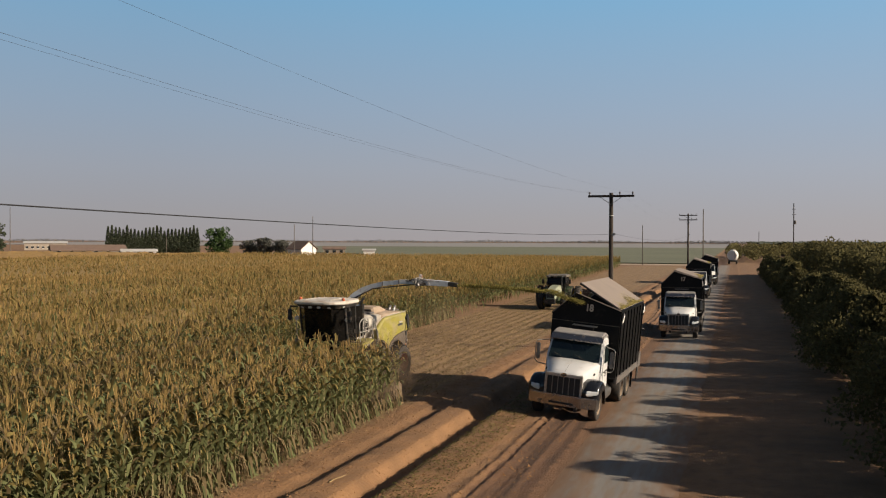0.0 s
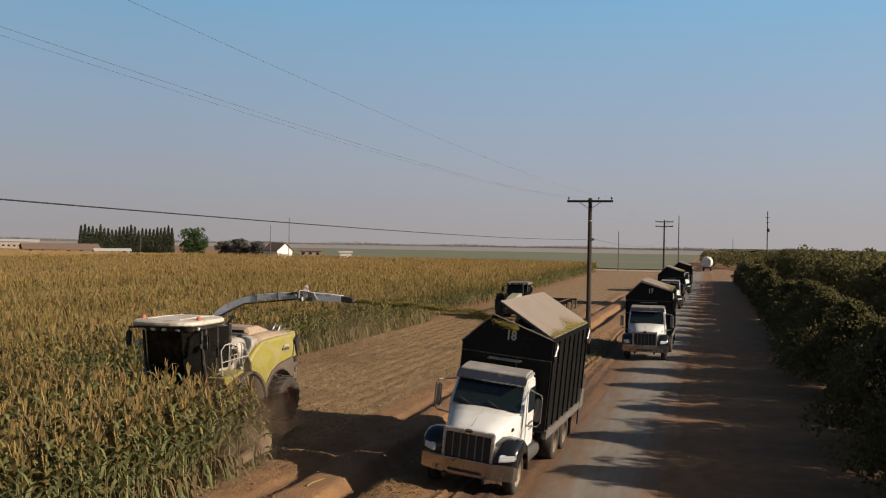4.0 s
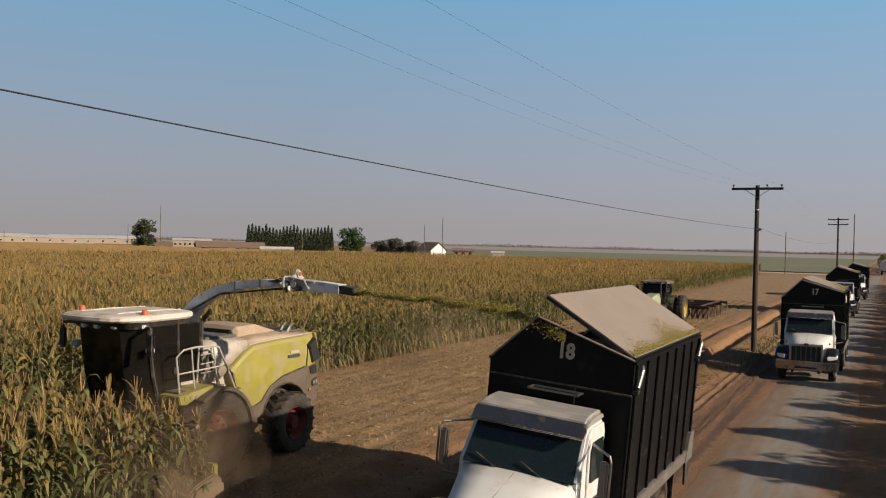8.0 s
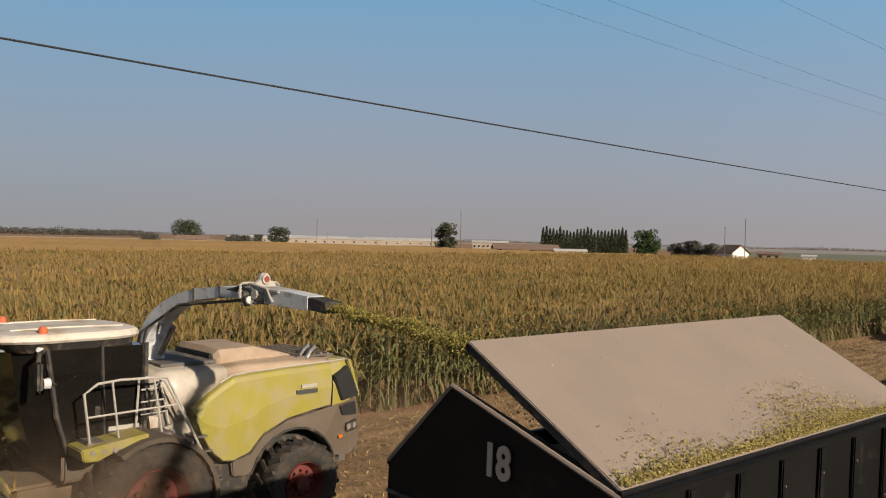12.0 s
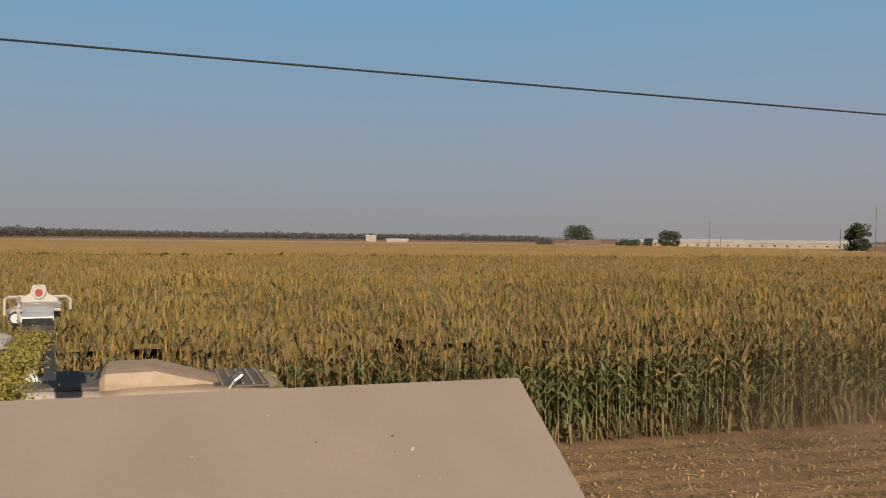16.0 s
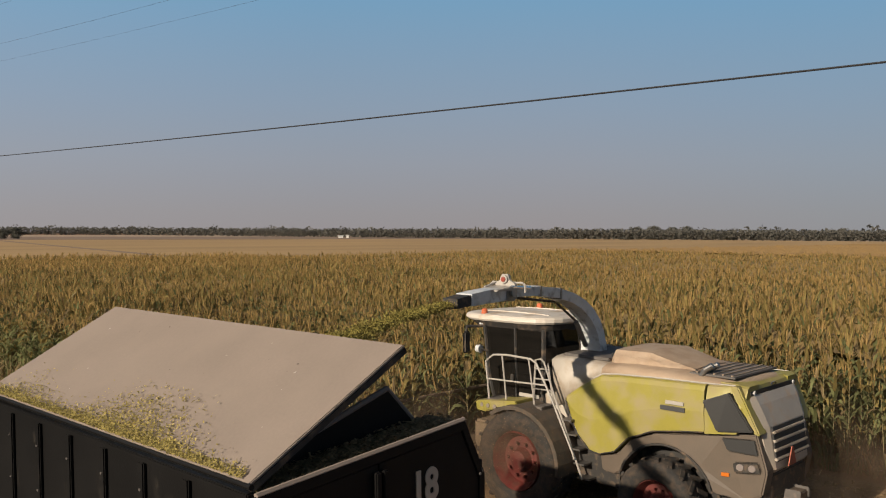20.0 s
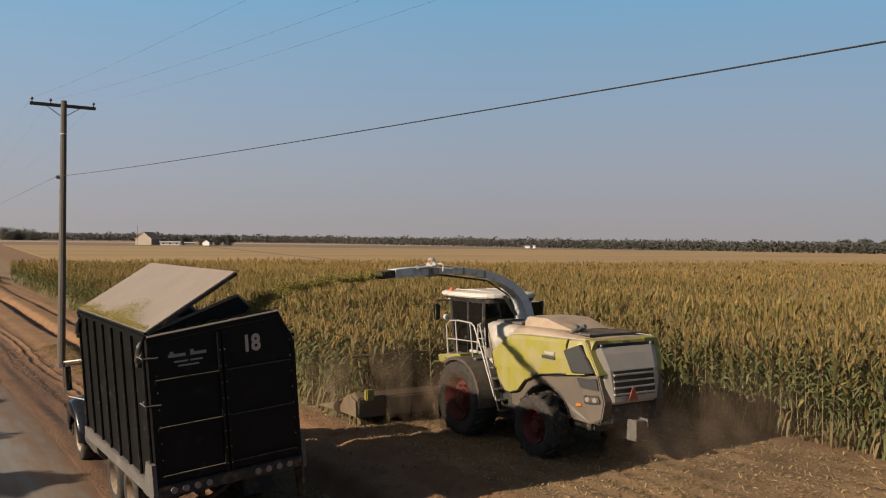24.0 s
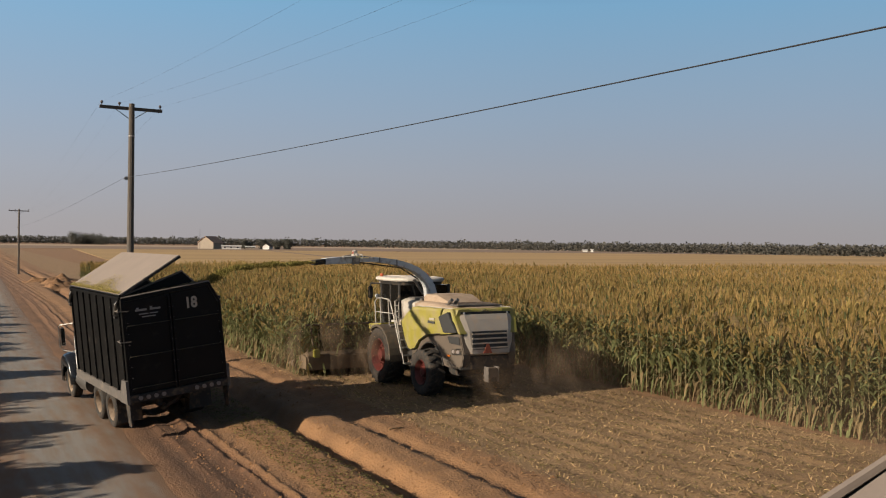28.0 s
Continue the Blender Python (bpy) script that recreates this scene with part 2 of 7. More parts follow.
# leaf colour paled to grey, as distance haze would make it
hazed_belt = leafy("hazed_belt", (0.2, 0.19, 0.175), vary=0.1, through_light=0.55, island=0.05)
pale_ground = material("pale_yard", (0.3, 0.22, 0.145), 0.95, vary=0.15, scale=0.02, bump=0.1)


def dust_veil(name, size_y, size_z, most):
    """Thin brown dust that fades out from its middle, in drifts."""
    m = bpy.data.materials.new(name)
    m.use_nodes = True
    nt = m.node_tree
    nt.nodes.remove(nt.nodes["Principled BSDF"])
    co, mp, ball = nt.nodes.new("ShaderNodeTexCoord"), nt.nodes.new("ShaderNodeMapping"), nt.nodes.new("ShaderNodeTexGradient")
    noise, rise, mul = nt.nodes.new("ShaderNodeTexNoise"), nt.nodes.new("ShaderNodeMapRange"), nt.nodes.new("ShaderNodeMath")
    thin, clear, mix = nt.nodes.new("ShaderNodeBsdfTranslucent"), nt.nodes.new("ShaderNodeBsdfTransparent"), nt.nodes.new("ShaderNodeMixShader")
    matte, both = nt.nodes.new("ShaderNodeBsdfDiffuse"), nt.nodes.new("ShaderNodeMixShader")
    ball.gradient_type = "QUADRATIC_SPHERE"
    mp.inputs["Scale"].default_value = (0.0, 1 / size_y, 1 / size_z)
    noise.inputs["Scale"].default_value, noise.inputs["Detail"].default_value = 1.3, 4.0
    for slot, v in zip((1, 2, 3, 4), (0.3, 0.7, 0.25 * most, 1.6 * most)):
        rise.inputs[slot].default_value = v
    mul.operation = "MULTIPLY"
    thin.inputs[0].default_value = matte.inputs[0].default_value = (0.168, 0.122, 0.086, 1)
    nt.links.new(co.outputs["Object"], mp.inputs[0])
    nt.links.new(mp.outputs[0], ball.inputs[0])
    nt.links.new(co.outputs["Object"], noise.inputs["Vector"])
    nt.links.new(noise.outputs["Fac"], rise.inputs[0])
    nt.links.new(ball.outputs["Fac"], mul.inputs[0])
    nt.links.new(rise.outputs[0], mul.inputs[1])
    nt.links.new(mul.outputs[0], mix.inputs[0])
    nt.links.new(clear.outputs[0], mix.inputs[1])
    nt.links.new(matte.outputs[0], both.inputs[1])
    nt.links.new(thin.outputs[0], both.inputs[2])
    nt.links.new(both.outputs[0], mix.inputs[2])
    nt.links.new(mix.outputs[0], nt.nodes["Material Output"].inputs[0])
    return m



# horizon haze painted as a far, glowing backdrop: pinkish grey low down, blue higher up, clear at its top
painted_haze_mat = MATS["haze"] = bpy.data.materials.new("haze")
painted_haze_mat.use_nodes = True
hn = painted_haze_mat.node_tree
hn.nodes.remove(hn.nodes["Principled BSDF"])
h_co, h_sep = hn.nodes.new("ShaderNodeTexCoord"), hn.nodes.new("ShaderNodeSeparateXYZ")
h_emit, h_clear, h_mix = hn.nodes.new("ShaderNodeEmission"), hn.nodes.new("ShaderNodeBsdfTransparent"), hn.nodes.new("ShaderNodeMixShader")
h_pos, h_fade, h_ramp = hn.nodes.new("ShaderNodeMapRange"), hn.nodes.new("ShaderNodeMapRange"), hn.nodes.new("ShaderNodeValToRGB")
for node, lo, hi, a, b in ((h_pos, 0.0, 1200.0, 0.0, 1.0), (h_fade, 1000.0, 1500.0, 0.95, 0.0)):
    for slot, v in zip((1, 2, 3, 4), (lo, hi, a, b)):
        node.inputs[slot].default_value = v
HAZE_GLOW = [(0, (0.204, 0.203, 0.217)), (0.07, (0.203, 0.21, 0.228)), (0.245, (0.193, 0.226, 0.274)), (0.44, (0.167, 0.233, 0.316)), (0.84, (0.113, 0.242, 0.381)), (1, (0.098, 0.231, 0.381))]
for k, (at, c) in enumerate(HAZE_GLOW):
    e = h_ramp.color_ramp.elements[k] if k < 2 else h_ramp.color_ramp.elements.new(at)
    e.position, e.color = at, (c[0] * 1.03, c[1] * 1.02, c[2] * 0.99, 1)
h_side = hn.nodes.new("ShaderNodeMapRange")   # the painted glow is stronger on the sun's side
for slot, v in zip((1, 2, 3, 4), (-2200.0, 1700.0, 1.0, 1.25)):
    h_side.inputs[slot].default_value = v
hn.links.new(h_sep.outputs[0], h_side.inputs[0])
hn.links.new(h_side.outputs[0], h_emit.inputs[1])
hn.links.new(h_co.outputs["Object"], h_sep.inputs[0])
hn.links.new(h_sep.outputs[2], h_pos.inputs[0])
hn.links.new(h_sep.outputs[2], h_fade.inputs[0])
hn.links.new(h_pos.outputs[0], h_ramp.inputs[0])
h_ahead, h_tint, h_abs = hn.nodes.new("ShaderNodeMapRange"), hn.nodes.new("ShaderNodeMix"), hn.nodes.new("ShaderNodeMath")   # and its colour is warmed along the road, both ways
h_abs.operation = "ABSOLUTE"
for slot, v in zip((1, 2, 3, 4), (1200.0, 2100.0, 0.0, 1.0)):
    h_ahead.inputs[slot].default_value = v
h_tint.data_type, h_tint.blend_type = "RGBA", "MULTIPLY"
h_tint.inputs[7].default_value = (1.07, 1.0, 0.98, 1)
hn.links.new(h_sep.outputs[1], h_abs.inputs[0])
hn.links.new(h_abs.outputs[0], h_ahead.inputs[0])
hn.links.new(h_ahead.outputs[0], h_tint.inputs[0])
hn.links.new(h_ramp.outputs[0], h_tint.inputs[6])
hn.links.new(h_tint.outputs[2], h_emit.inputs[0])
hn.links.new(h_fade.outputs[0], h_mix.inputs[0])
hn.links.new(h_clear.outputs[0], h_mix.inputs[1])
hn.links.new(h_emit.outputs[0], h_mix.inputs[2])
hn.links.new(h_mix.outputs[0], hn.nodes["Material Output"].inputs[0])

# dirt dragged over the road from both edges: the road's mesh carries how much
rn = road_mat.node_tree
r_att, r_noise, r_co = rn.nodes.new("ShaderNodeAttribute"), rn.nodes.new("ShaderNodeTexNoise"), rn.nodes.new("ShaderNodeTexCoord")
r_map, r_sum, r_rng, r_mix = rn.nodes.new("ShaderNodeMapping"), rn.nodes.new("ShaderNodeMath"), rn.nodes.new("ShaderNodeMapRange"), rn.nodes.new("ShaderNodeMix")
r_att.attribute_name = "dirt"
r_map.inputs["Scale"].default_value = (2.2, 0.55, 1)
r_noise.inputs["Scale"].default_value, r_noise.inputs["Detail"].default_value = 1.6, 7.0
rn.links.new(r_co.outputs["Object"], r_map.inputs[0])
rn.links.new(r_map.outputs[0], r_noise.inputs["Vector"])
rn.links.new(r_att.outputs["Fac"], r_sum.inputs[0])
rn.links.new(r_noise.outputs["Fac"], r_sum.inputs[1])
for slot, v in zip((1, 2, 3, 4), (0.62, 1.15, 0.0, 0.95)):
    r_rng.inputs[slot].default_value = v
rn.links.new(r_sum.outputs[0], r_rng.inputs[0])
r_mix.data_type = "RGBA"
r_base = rn.nodes["Principled BSDF"].inputs["Base Color"]
rn.links.new(r_rng.outputs[0], r_mix.inputs[0])
rn.links.new(r_base.links[0].from_socket, r_mix.inputs[6])
r_mix.inputs[7].default_value = (0.15, 0.083, 0.043, 1)
rn.links.new(r_mix.outputs[2], r_base)


# the ground changes from loose soil to packed dirt by the road and to strewn soil on the cut: its mesh carries where
gn = soil.node_tree
g_base = gn.nodes["Principled BSDF"].inputs["Base Color"]
g_co = gn.nodes.new("ShaderNodeTexCoord")
for key, dark, light, stretch in (("packed", (0.092, 0.046, 0.021), (0.165, 0.083, 0.039), (2.2, 0.3, 1)), ("strewn", (0.14, 0.082, 0.037), (0.25, 0.155, 0.074), (1.4, 0.6, 1)),
                                  ("damp", (0.042, 0.02, 0.009), (0.1, 0.047, 0.021), (3.0, 0.2, 1))):
    att, mp, n1, n2 = gn.nodes.new("ShaderNodeAttribute"), gn.nodes.new("ShaderNodeMapping"), gn.nodes.new("ShaderNodeTexNoise"), gn.nodes.new("ShaderNodeTexNoise")
    tone, edge, mixer = gn.nodes.new("ShaderNodeMix"), gn.nodes.new("ShaderNodeMapRange"), gn.nodes.new("ShaderNodeMix")
    add = gn.nodes.new("ShaderNodeMath")
    att.attribute_name = key
    mp.inputs["Scale"].default_value = stretch
    n1.inputs["Scale"].default_value, n1.inputs["Detail"].default_value = 1.1, 8.0
    n2.inputs["Scale"].default_value, n2.inputs["Detail"].default_value = 2.3, 4.0
    tone.data_type = mixer.data_type = "RGBA"
    tone.inputs[6].default_value, tone.inputs[7].default_value = (*dark, 1), (*light, 1)
    for slot, v in zip((1, 2, 3, 4), (0.85, 1.15, 0.0, 1.0)):
        edge.inputs[slot].default_value = v
    gn.links.new(g_co.outputs["Object"], mp.inputs[0])
    gn.links.new(mp.outputs[0], n1.inputs["Vector"])
    gn.links.new(g_co.outputs["Object"], n2.inputs["Vector"])
    spread = gn.nodes.new("ShaderNodeMapRange")
    spread.inputs[1].default_value, spread.inputs[2].default_value = 0.3, 0.7
    gn.links.new(n1.outputs["Fac"], spread.inputs[0])
    gn.links.new(spread.outputs[0], tone.inputs[0])
    gn.links.new(att.outputs["Fac"], add.inputs[0])
    gn.links.new(n2.outputs["Fac"], add.inputs[1])
    gn.links.new(add.outputs[0], edge.inputs[0])
    gn.links.new(edge.outputs[0], mixer.inputs[0])
    gn.links.new(g_base.links[0].from_socket, mixer.inputs[6])
    gn.links.new(tone.outputs[2], mixer.inputs[7])
    gn.links.new(mixer.outputs[2], g_base)


# ---- mesh helpers ----
def part(name, bm, mat, parent=None, label="", smooth=False):
    me = bpy.data.meshes.new(name)
    if smooth:
        for f in bm.faces:
            f.smooth = True
    bm.to_mesh(me)
    bm.free()
    for m in mat if isinstance(mat, (list, tuple)) else (mat,):
        me.materials.append(m)
    ob = new(name, me)
    ob.parent = parent
    return tagged(ob, label)


def thing(name, label, category, group="", kind=""):
    return tagged(new(name), label, category, group, kind)


def box(bm, x0, x1, y0, y1, z0, z1, bevel=0.0, turn=None):
    r = bmesh.ops.create_cube(bm, size=1)
    m = pose((x0 + x1) / 2, (y0 + y1) / 2, (z0 + z1) / 2) @ Matrix.Diagonal((x1 - x0, y1 - y0, z1 - z0, 1))
    bmesh.ops.transform(bm, matrix=turn @ m if turn else m, verts=r["verts"])
    if bevel:
        edges = list({e for v in r["verts"] for e in v.link_edges})
        bmesh.ops.bevel(bm, geom=edges, offset=bevel, segments=2, affect="EDGES", clamp_overlap=True)
    return bm


def boxes(*rows, bevel=0.0):
    bm = bmesh.new()
    for r in rows:
        box(bm, *r, bevel=bevel)
    return bm


def prism(profile, axis, a, b, bevel=0.0):
    """A solid with the given outline, drawn out along an axis from a to b. Outline: (y, z) for x, (x, z) for y, (x, y) for z."""
    bm = bmesh.new()

    def at(u, v, w):
        return {"x": (w, u, v), "y": (u, w, v), "z": (u, v, w)}[axis]

    lo, hi = ([bm.verts.new(at(u, v, w)) for u, v in profile] for w in (a, b))
    n = len(profile)
    bm.faces.new(lo)
    bm.faces.new(hi[::-1])
    for i in range(n):
        bm.faces.new((lo[i], hi[i], hi[(i + 1) % n], lo[(i + 1) % n]))
    bmesh.ops.recalc_face_normals(bm, faces=bm.faces)
    if bevel:
        bmesh.ops.bevel(bm, geom=list(bm.edges), offset=bevel, segments=2, affect="EDGES", clamp_overlap=True)
    return bm


def loft(rings, closed=True, cap=True):
    """A skin over rings of equal length."""
    bm = bmesh.new()
    vs = [[bm.verts.new(p) for p in ring] for ring in rings]
    n = len(rings[0])
    for a, b in zip(vs, vs[1:]):
        for i in range(n if closed else n - 1):
            bm.faces.new((a[i], a[(i + 1) % n], b[(i + 1) % n], b[i]))
    if cap and closed:
        bm.faces.new(vs[0][::-1])
        bm.faces.new(vs[-1])
    bmesh.ops.recalc_face_normals(bm, faces=bm.faces)
    return bm


def tube(points, r, n=6, bm=None):
    """Round bars along a polyline."""
    bm = bm or bmesh.new()
    pts = [Vector(p) for p in points]
    rings = []
    for i, p in enumerate(pts):
        d = (pts[min(i + 1, len(pts) - 1)] - pts[max(i - 1, 0)]).normalized()
        up = Vector((0, 0, 1)) if abs(d.z) < 0.9 else Vector((1, 0, 0))
        u = d.cross(up).normalized()
        v = d.cross(u)
        rr = r[i] if isinstance(r, (list, tuple)) else r
        rings.append([bm.verts.new(p + rr * (math.cos(2 * math.pi * k / n) * u + math.sin(2 * math.pi * k / n) * v)) for k in range(n)])
    for a, b in zip(rings, rings[1:]):
        for i in range(n):
            bm.faces.new((a[i], a[(i + 1) % n], b[(i + 1) % n], b[i]))
    bm.faces.new(rings[0][::-1])
    bm.faces.new(rings[-1])
    return bm


def lathe(profile, n=24, bm=None):
    """Turned about the x axis; profile rows are (x, radius)."""
    bm = bm or bmesh.new()
    rings = [[bm.verts.new((x, r * math.cos(2 * math.pi * k / n), r * math.sin(2 * math.pi * k / n))) for k in range(n)] for x, r in profile]
    for a, b in zip(rings, rings[1:]):
        for i in range(n):
            bm.faces.new((a[i], a[(i + 1) % n], b[(i + 1) % n], b[i]))
    bmesh.ops.recalc_face_normals(bm, faces=bm.faces)
    return bm


def disc(center, radius, depth, axis="y", n=12, bm=None):
    bm = bm or bmesh.new()
    r = bmesh.ops.create_cone(bm, cap_ends=True, segments=n, radius1=radius, radius2=radius * 0.92, depth=depth)
    turn = {"x": pose(0, 0, 0, 0, 90, 0), "y": pose(0, 0, 0, 90, 0, 0), "z": pose(0, 0, 0)}[axis]
    bmesh.ops.transform(bm, matrix=Matrix.Translation(center) @ turn, verts=r["verts"])
    return bm


def quads_mesh(name, verts, quads, mat_index, mats, label="", category="", kind="", parent=None):
    """A mesh from arrays of corners and four-cornered faces."""
    me = bpy.data.meshes.new(name)
    n = len(quads)
    me.vertices.add(len(verts))
    me.vertices.foreach_set("co", np.ascontiguousarray(verts, dtype=np.float32).ravel())
    me.loops.add(4 * n)
    me.loops.foreach_set("vertex_index", np.ascontiguousarray(quads, dtype=np.int32).ravel())
    me.polygons.add(n)
    me.polygons.foreach_set("loop_start", np.arange(0, 4 * n, 4, dtype=np.int32))
    me.polygons.foreach_set("material_index", np.ascontiguousarray(mat_index, dtype=np.int32))
    me.update(calc_edges=True)
    for m in mats:
        me.materials.append(m)
    ob = new(name, me)
    ob.parent = parent
    return tagged(ob, label, category, kind=kind)


def grid(xs, ys, height):
    """Corners and faces of a sheet over a lattice; height takes arrays."""
    X, Y = np.meshgrid(xs, ys, indexing="ij")
    V = np.stack([X, Y, height(X, Y)], -1).reshape(-1, 3)
    i = np.arange(len(xs) - 1)[:, None] * len(ys) + np.arange(len(ys) - 1)[None]
    i = i.ravel()
    return V, np.stack([i, i + len(ys), i + len(ys) + 1, i + 1], -1)


rng = np.random.default_rng(7)


def wave_noise(x, y, seed, size):
    """Smooth pseudo-random heights about zero, of about unit size."""
    r = np.random.default_rng(seed)
    out = 0
    for _ in range(7):
        a, p = r.uniform(0, 2 * np.pi), r.uniform(0, 2 * np.pi)
        k = 2 * np.pi / size * r.uniform(0.5, 1.6)
        out = out + np.sin(k * (np.cos(a) * x + np.sin(a) * y) + p)
    return out / 2.6


# ---- ground: one sheet with berms and furrows beside the road ----
PROFILE_X = [-30.0, -21.0, -11.8, -11.2, -10.55, -10.3, -10.05, -9.84, -9.72, -9.5, -9.0, -8.78, -8.6, -8.3, -7.92, -7.8, -7.6, -6.9, -6.62, -6.45, -6.2, -6.05, -5.98, -5.85, -5.72, -5.65, -5.2, -4.6, -4.15, -3.9, -1.75, -1.45, -0.5, 0.2, 0.5, 2.2, 4.0]
PROFILE_Z = [0.02, 0.02, 0.03, 0.07, 0.05, -0.03, 0.0, 0.02, 0.18, 0.22, 0.21, 0.17, -0.10, -0.19, -0.16, 0.20, 0.24, 0.20, 0.14, 0.13, 0.13, 0.12, 0.14, 0.12, 0.09, 0.08, 0.04, -0.01, -0.035, -0.10, -0.10, -0.035, -0.02, 0.03, 0.0, 0.04, 0.05]


def soft(v):
    """Nought below zero and v above it, rounded between."""
    return (np.sqrt(v * v + 100.0) + v) / 2


def bend(y):
    """The road and its berms turn slightly to the west behind y = -38."""
    return -0.022 * soft(-38.0 - y)


def corn_bend(y):
    """The corn rows follow the road, and run off to the west ahead of y = 62."""
    return bend(y) - 0.030 * soft(y - 62.0)


def ground_height(X, Y):
    X = X - bend(Y)
    wob = 0.07 * wave_noise(Y, Y * 0, 3, 17) + 0.025 * wave_noise(X, Y, 4, 4.0) + 0.015 * wave_noise(X, Y, 14, 0.9)
    Z = np.interp(X + wob * (X > -11.0) * (X < -5.3), PROFILE_X, PROFILE_Z)
    rough = np.where((X > -11.6) & (X < -5.4), 0.011, 0.007) * np.where((X > -4.6) & (X < -1.2), 0.0, 1.0)
    near = (X > -34) & (X < 6)
    Z = Z + near * rough * (wave_noise(X, Y, 5, 0.7) + 0.7 * wave_noise(X, Y, 6, 1.9) + 0.8 * wave_noise(X, Y, 7, 0.33))
    rows = (X > -20.3) & (X < -11.6)
    Z = Z + rows * 0.016 * (1 + 0.5 * wave_noise(X, Y, 8, 3.0)) * np.cos(2 * np.pi * (X + 11.9) / 0.76)
    Z = Z - 0.03 * np.exp(-(((X + 4.95) / 0.14) ** 2)) - 0.025 * np.exp(-(((X + 5.5) / 0.1) ** 2)) - 0.02 * np.exp(-(((X - 0.7) / 0.18) ** 2))
    strip_x = X + wob
    Z = Z + 0.05 * np.exp(-(((strip_x + 5.8) / 0.07) ** 2)) + 0.045 * np.exp(-(((strip_x + 6.14) / 0.08) ** 2)) - 0.03 * np.exp(-(((strip_x + 5.97) / 0.08) ** 2)) + 0.025 * np.exp(-(((strip_x + 5.2) / 0.06) ** 2))
    tread = (X > -11.15) & (X < -10.65)
    Z = Z + tread * 0.025 * np.sign(np.sin(2 * np.pi * (Y + 0.6 * np.abs(X + 10.9)) / 0.32))
    return np.where(near, Z, 0.02)


xs = np.unique(np.concatenate([-np.geomspace(30, 4500, 26), np.arange(-29, -20, 1.0), np.arange(-20.3, -11.5, 0.19), np.arange(-11.5, -6.5, 0.1), np.arange(-6.5, -4.9, 0.05), np.arange(-4.9, 3.0, 0.25), np.geomspace(4, 4500, 26)]))
ys = np.unique(np.concatenate([-np.geomspace(75, 4500, 24), np.arange(-74, -42, 0.5), np.arange(-42, 62, 0.2), np.arange(62, 140, 0.5), np.geomspace(142, 4500, 24)]))
V, Q = grid(xs, ys, ground_height)
ground = quads_mesh("ground", V, Q, np.zeros(len(Q)), [soil], "brown tilled soil with berms and furrows beside the road", "ground", "structure")
across = V[:, 0] - bend(V[:, 1])
west = -20.6 + corn_bend(V[:, 1]) - bend(V[:, 1])
# packed is cut east of the road, which lightens the shoulder's shade by colour
packed = np.clip((across + 6.5) / 0.8, 0, 1) * np.clip((3.4 - across) / 1.2, 0, 1) * np.where(across > -2.5, 0.35, 1.0)
strewn = np.clip((across - west) / 0.6, 0, 1) * np.clip((-11.1 - across) / 0.5, 0, 1) * (V[:, 1] < 214)
damp = np.clip((across + 5.95) / 0.3, 0, 1) * np.clip((-4.5 - across) / 0.4, 0, 1) * np.clip((60 - np.abs(V[:, 1])) / 30, 0, 1)
for key, value in (("packed", packed), ("strewn", strewn), ("damp", damp)):
    ground.data.attributes.new(key, "FLOAT", "POINT").data.foreach_set("value", value.astype(np.float32))

ys = np.concatenate([np.arange(-700, -60, 8.0), np.arange(-60, 100, 0.4), np.arange(100, 228, 4.0)])
xs = np.linspace(0, 1, 25)


def road_sheet(u, Y):
    left = -4.35 + 0.06 * wave_noise(Y, Y * 0, 11, 6) + 0.04 * wave_noise(Y, Y * 0, 12, 1.6)
    right = -1.3 + 0.08 * wave_noise(Y, Y * 0, 13, 5)
    return left + u * (right - left) + bend(Y)


V, Q = grid(xs, ys, lambda X, Y: 0 * X)
V[:, 0] = road_sheet(V[:, 0], V[:, 1])
away = V[:, 0] - bend(V[:, 1])
edge = np.clip(np.minimum(away + 4.45, -1.2 - away) / 0.7, 0, 1)
V[:, 2] = -0.032 + 0.05 * edge + 0.006 * wave_noise(V[:, 0], V[:, 1], 15, 3)
road = quads_mesh("road", V, Q, np.zeros(len(Q)), [road_mat], "narrow grey farm road of worn asphalt with dirt on it", "road", "structure")

dirt = 0.04 + 0.75 * np.exp(-((away + 4.35) / 0.75)) + 0.8 * np.exp(-((-1.3 - away) / 0.55)) - 0.25 * np.exp(-(((away + 2.7) / 0.5) ** 2)) + 0.1 * np.cos(2 * np.pi * away / 0.9)
road.data.attributes.new("dirt", "FLOAT", "POINT").data.foreach_set("value", dirt.astype(np.float32))


def field(name, corners, z, mat, label):
    bm = prism(corners, "z", -0.4, z)
    return tagged(part(name, bm, mat, None), label, "field", kind="structure")


field("headland", [(-420, 216), (-7.5, 216), (-7.5, 229), (-420, 229)], 0.06, pale_ground, "pale dirt headland across the end of the corn")
field("green_field", [(-7.5, 230), (-7.5, 735), (-390, 735), (-196, 372), (-40, 230)], 0.30, green_crop, "far flat field of low green crop")
field("hazed_plain", [(-7.5, 736), (-7.5, 1850), (-1500, 1850), (-900, 736)], 0.2, hazed_plain, "far plain with pale haze painted into its colour")
field("straw_field", [(-702, -62), (-335, -62), (-335, -98), (-24, -103), (-62, -540), (-702, -490)], 0.10, straw_field, "harvested straw-coloured field in long strips")
field("farm_track", [(-90, -165), (-93, -165), (-178, -532), (-174, -532)], 0.13, brown_field, "narrow brown track through the straw field")
field("brown_field", [(-702, -491), (-8.6, -546), (-8.6, -800), (-702, -844)], 0.12, brown_field, "bare brown field beyond the straw")
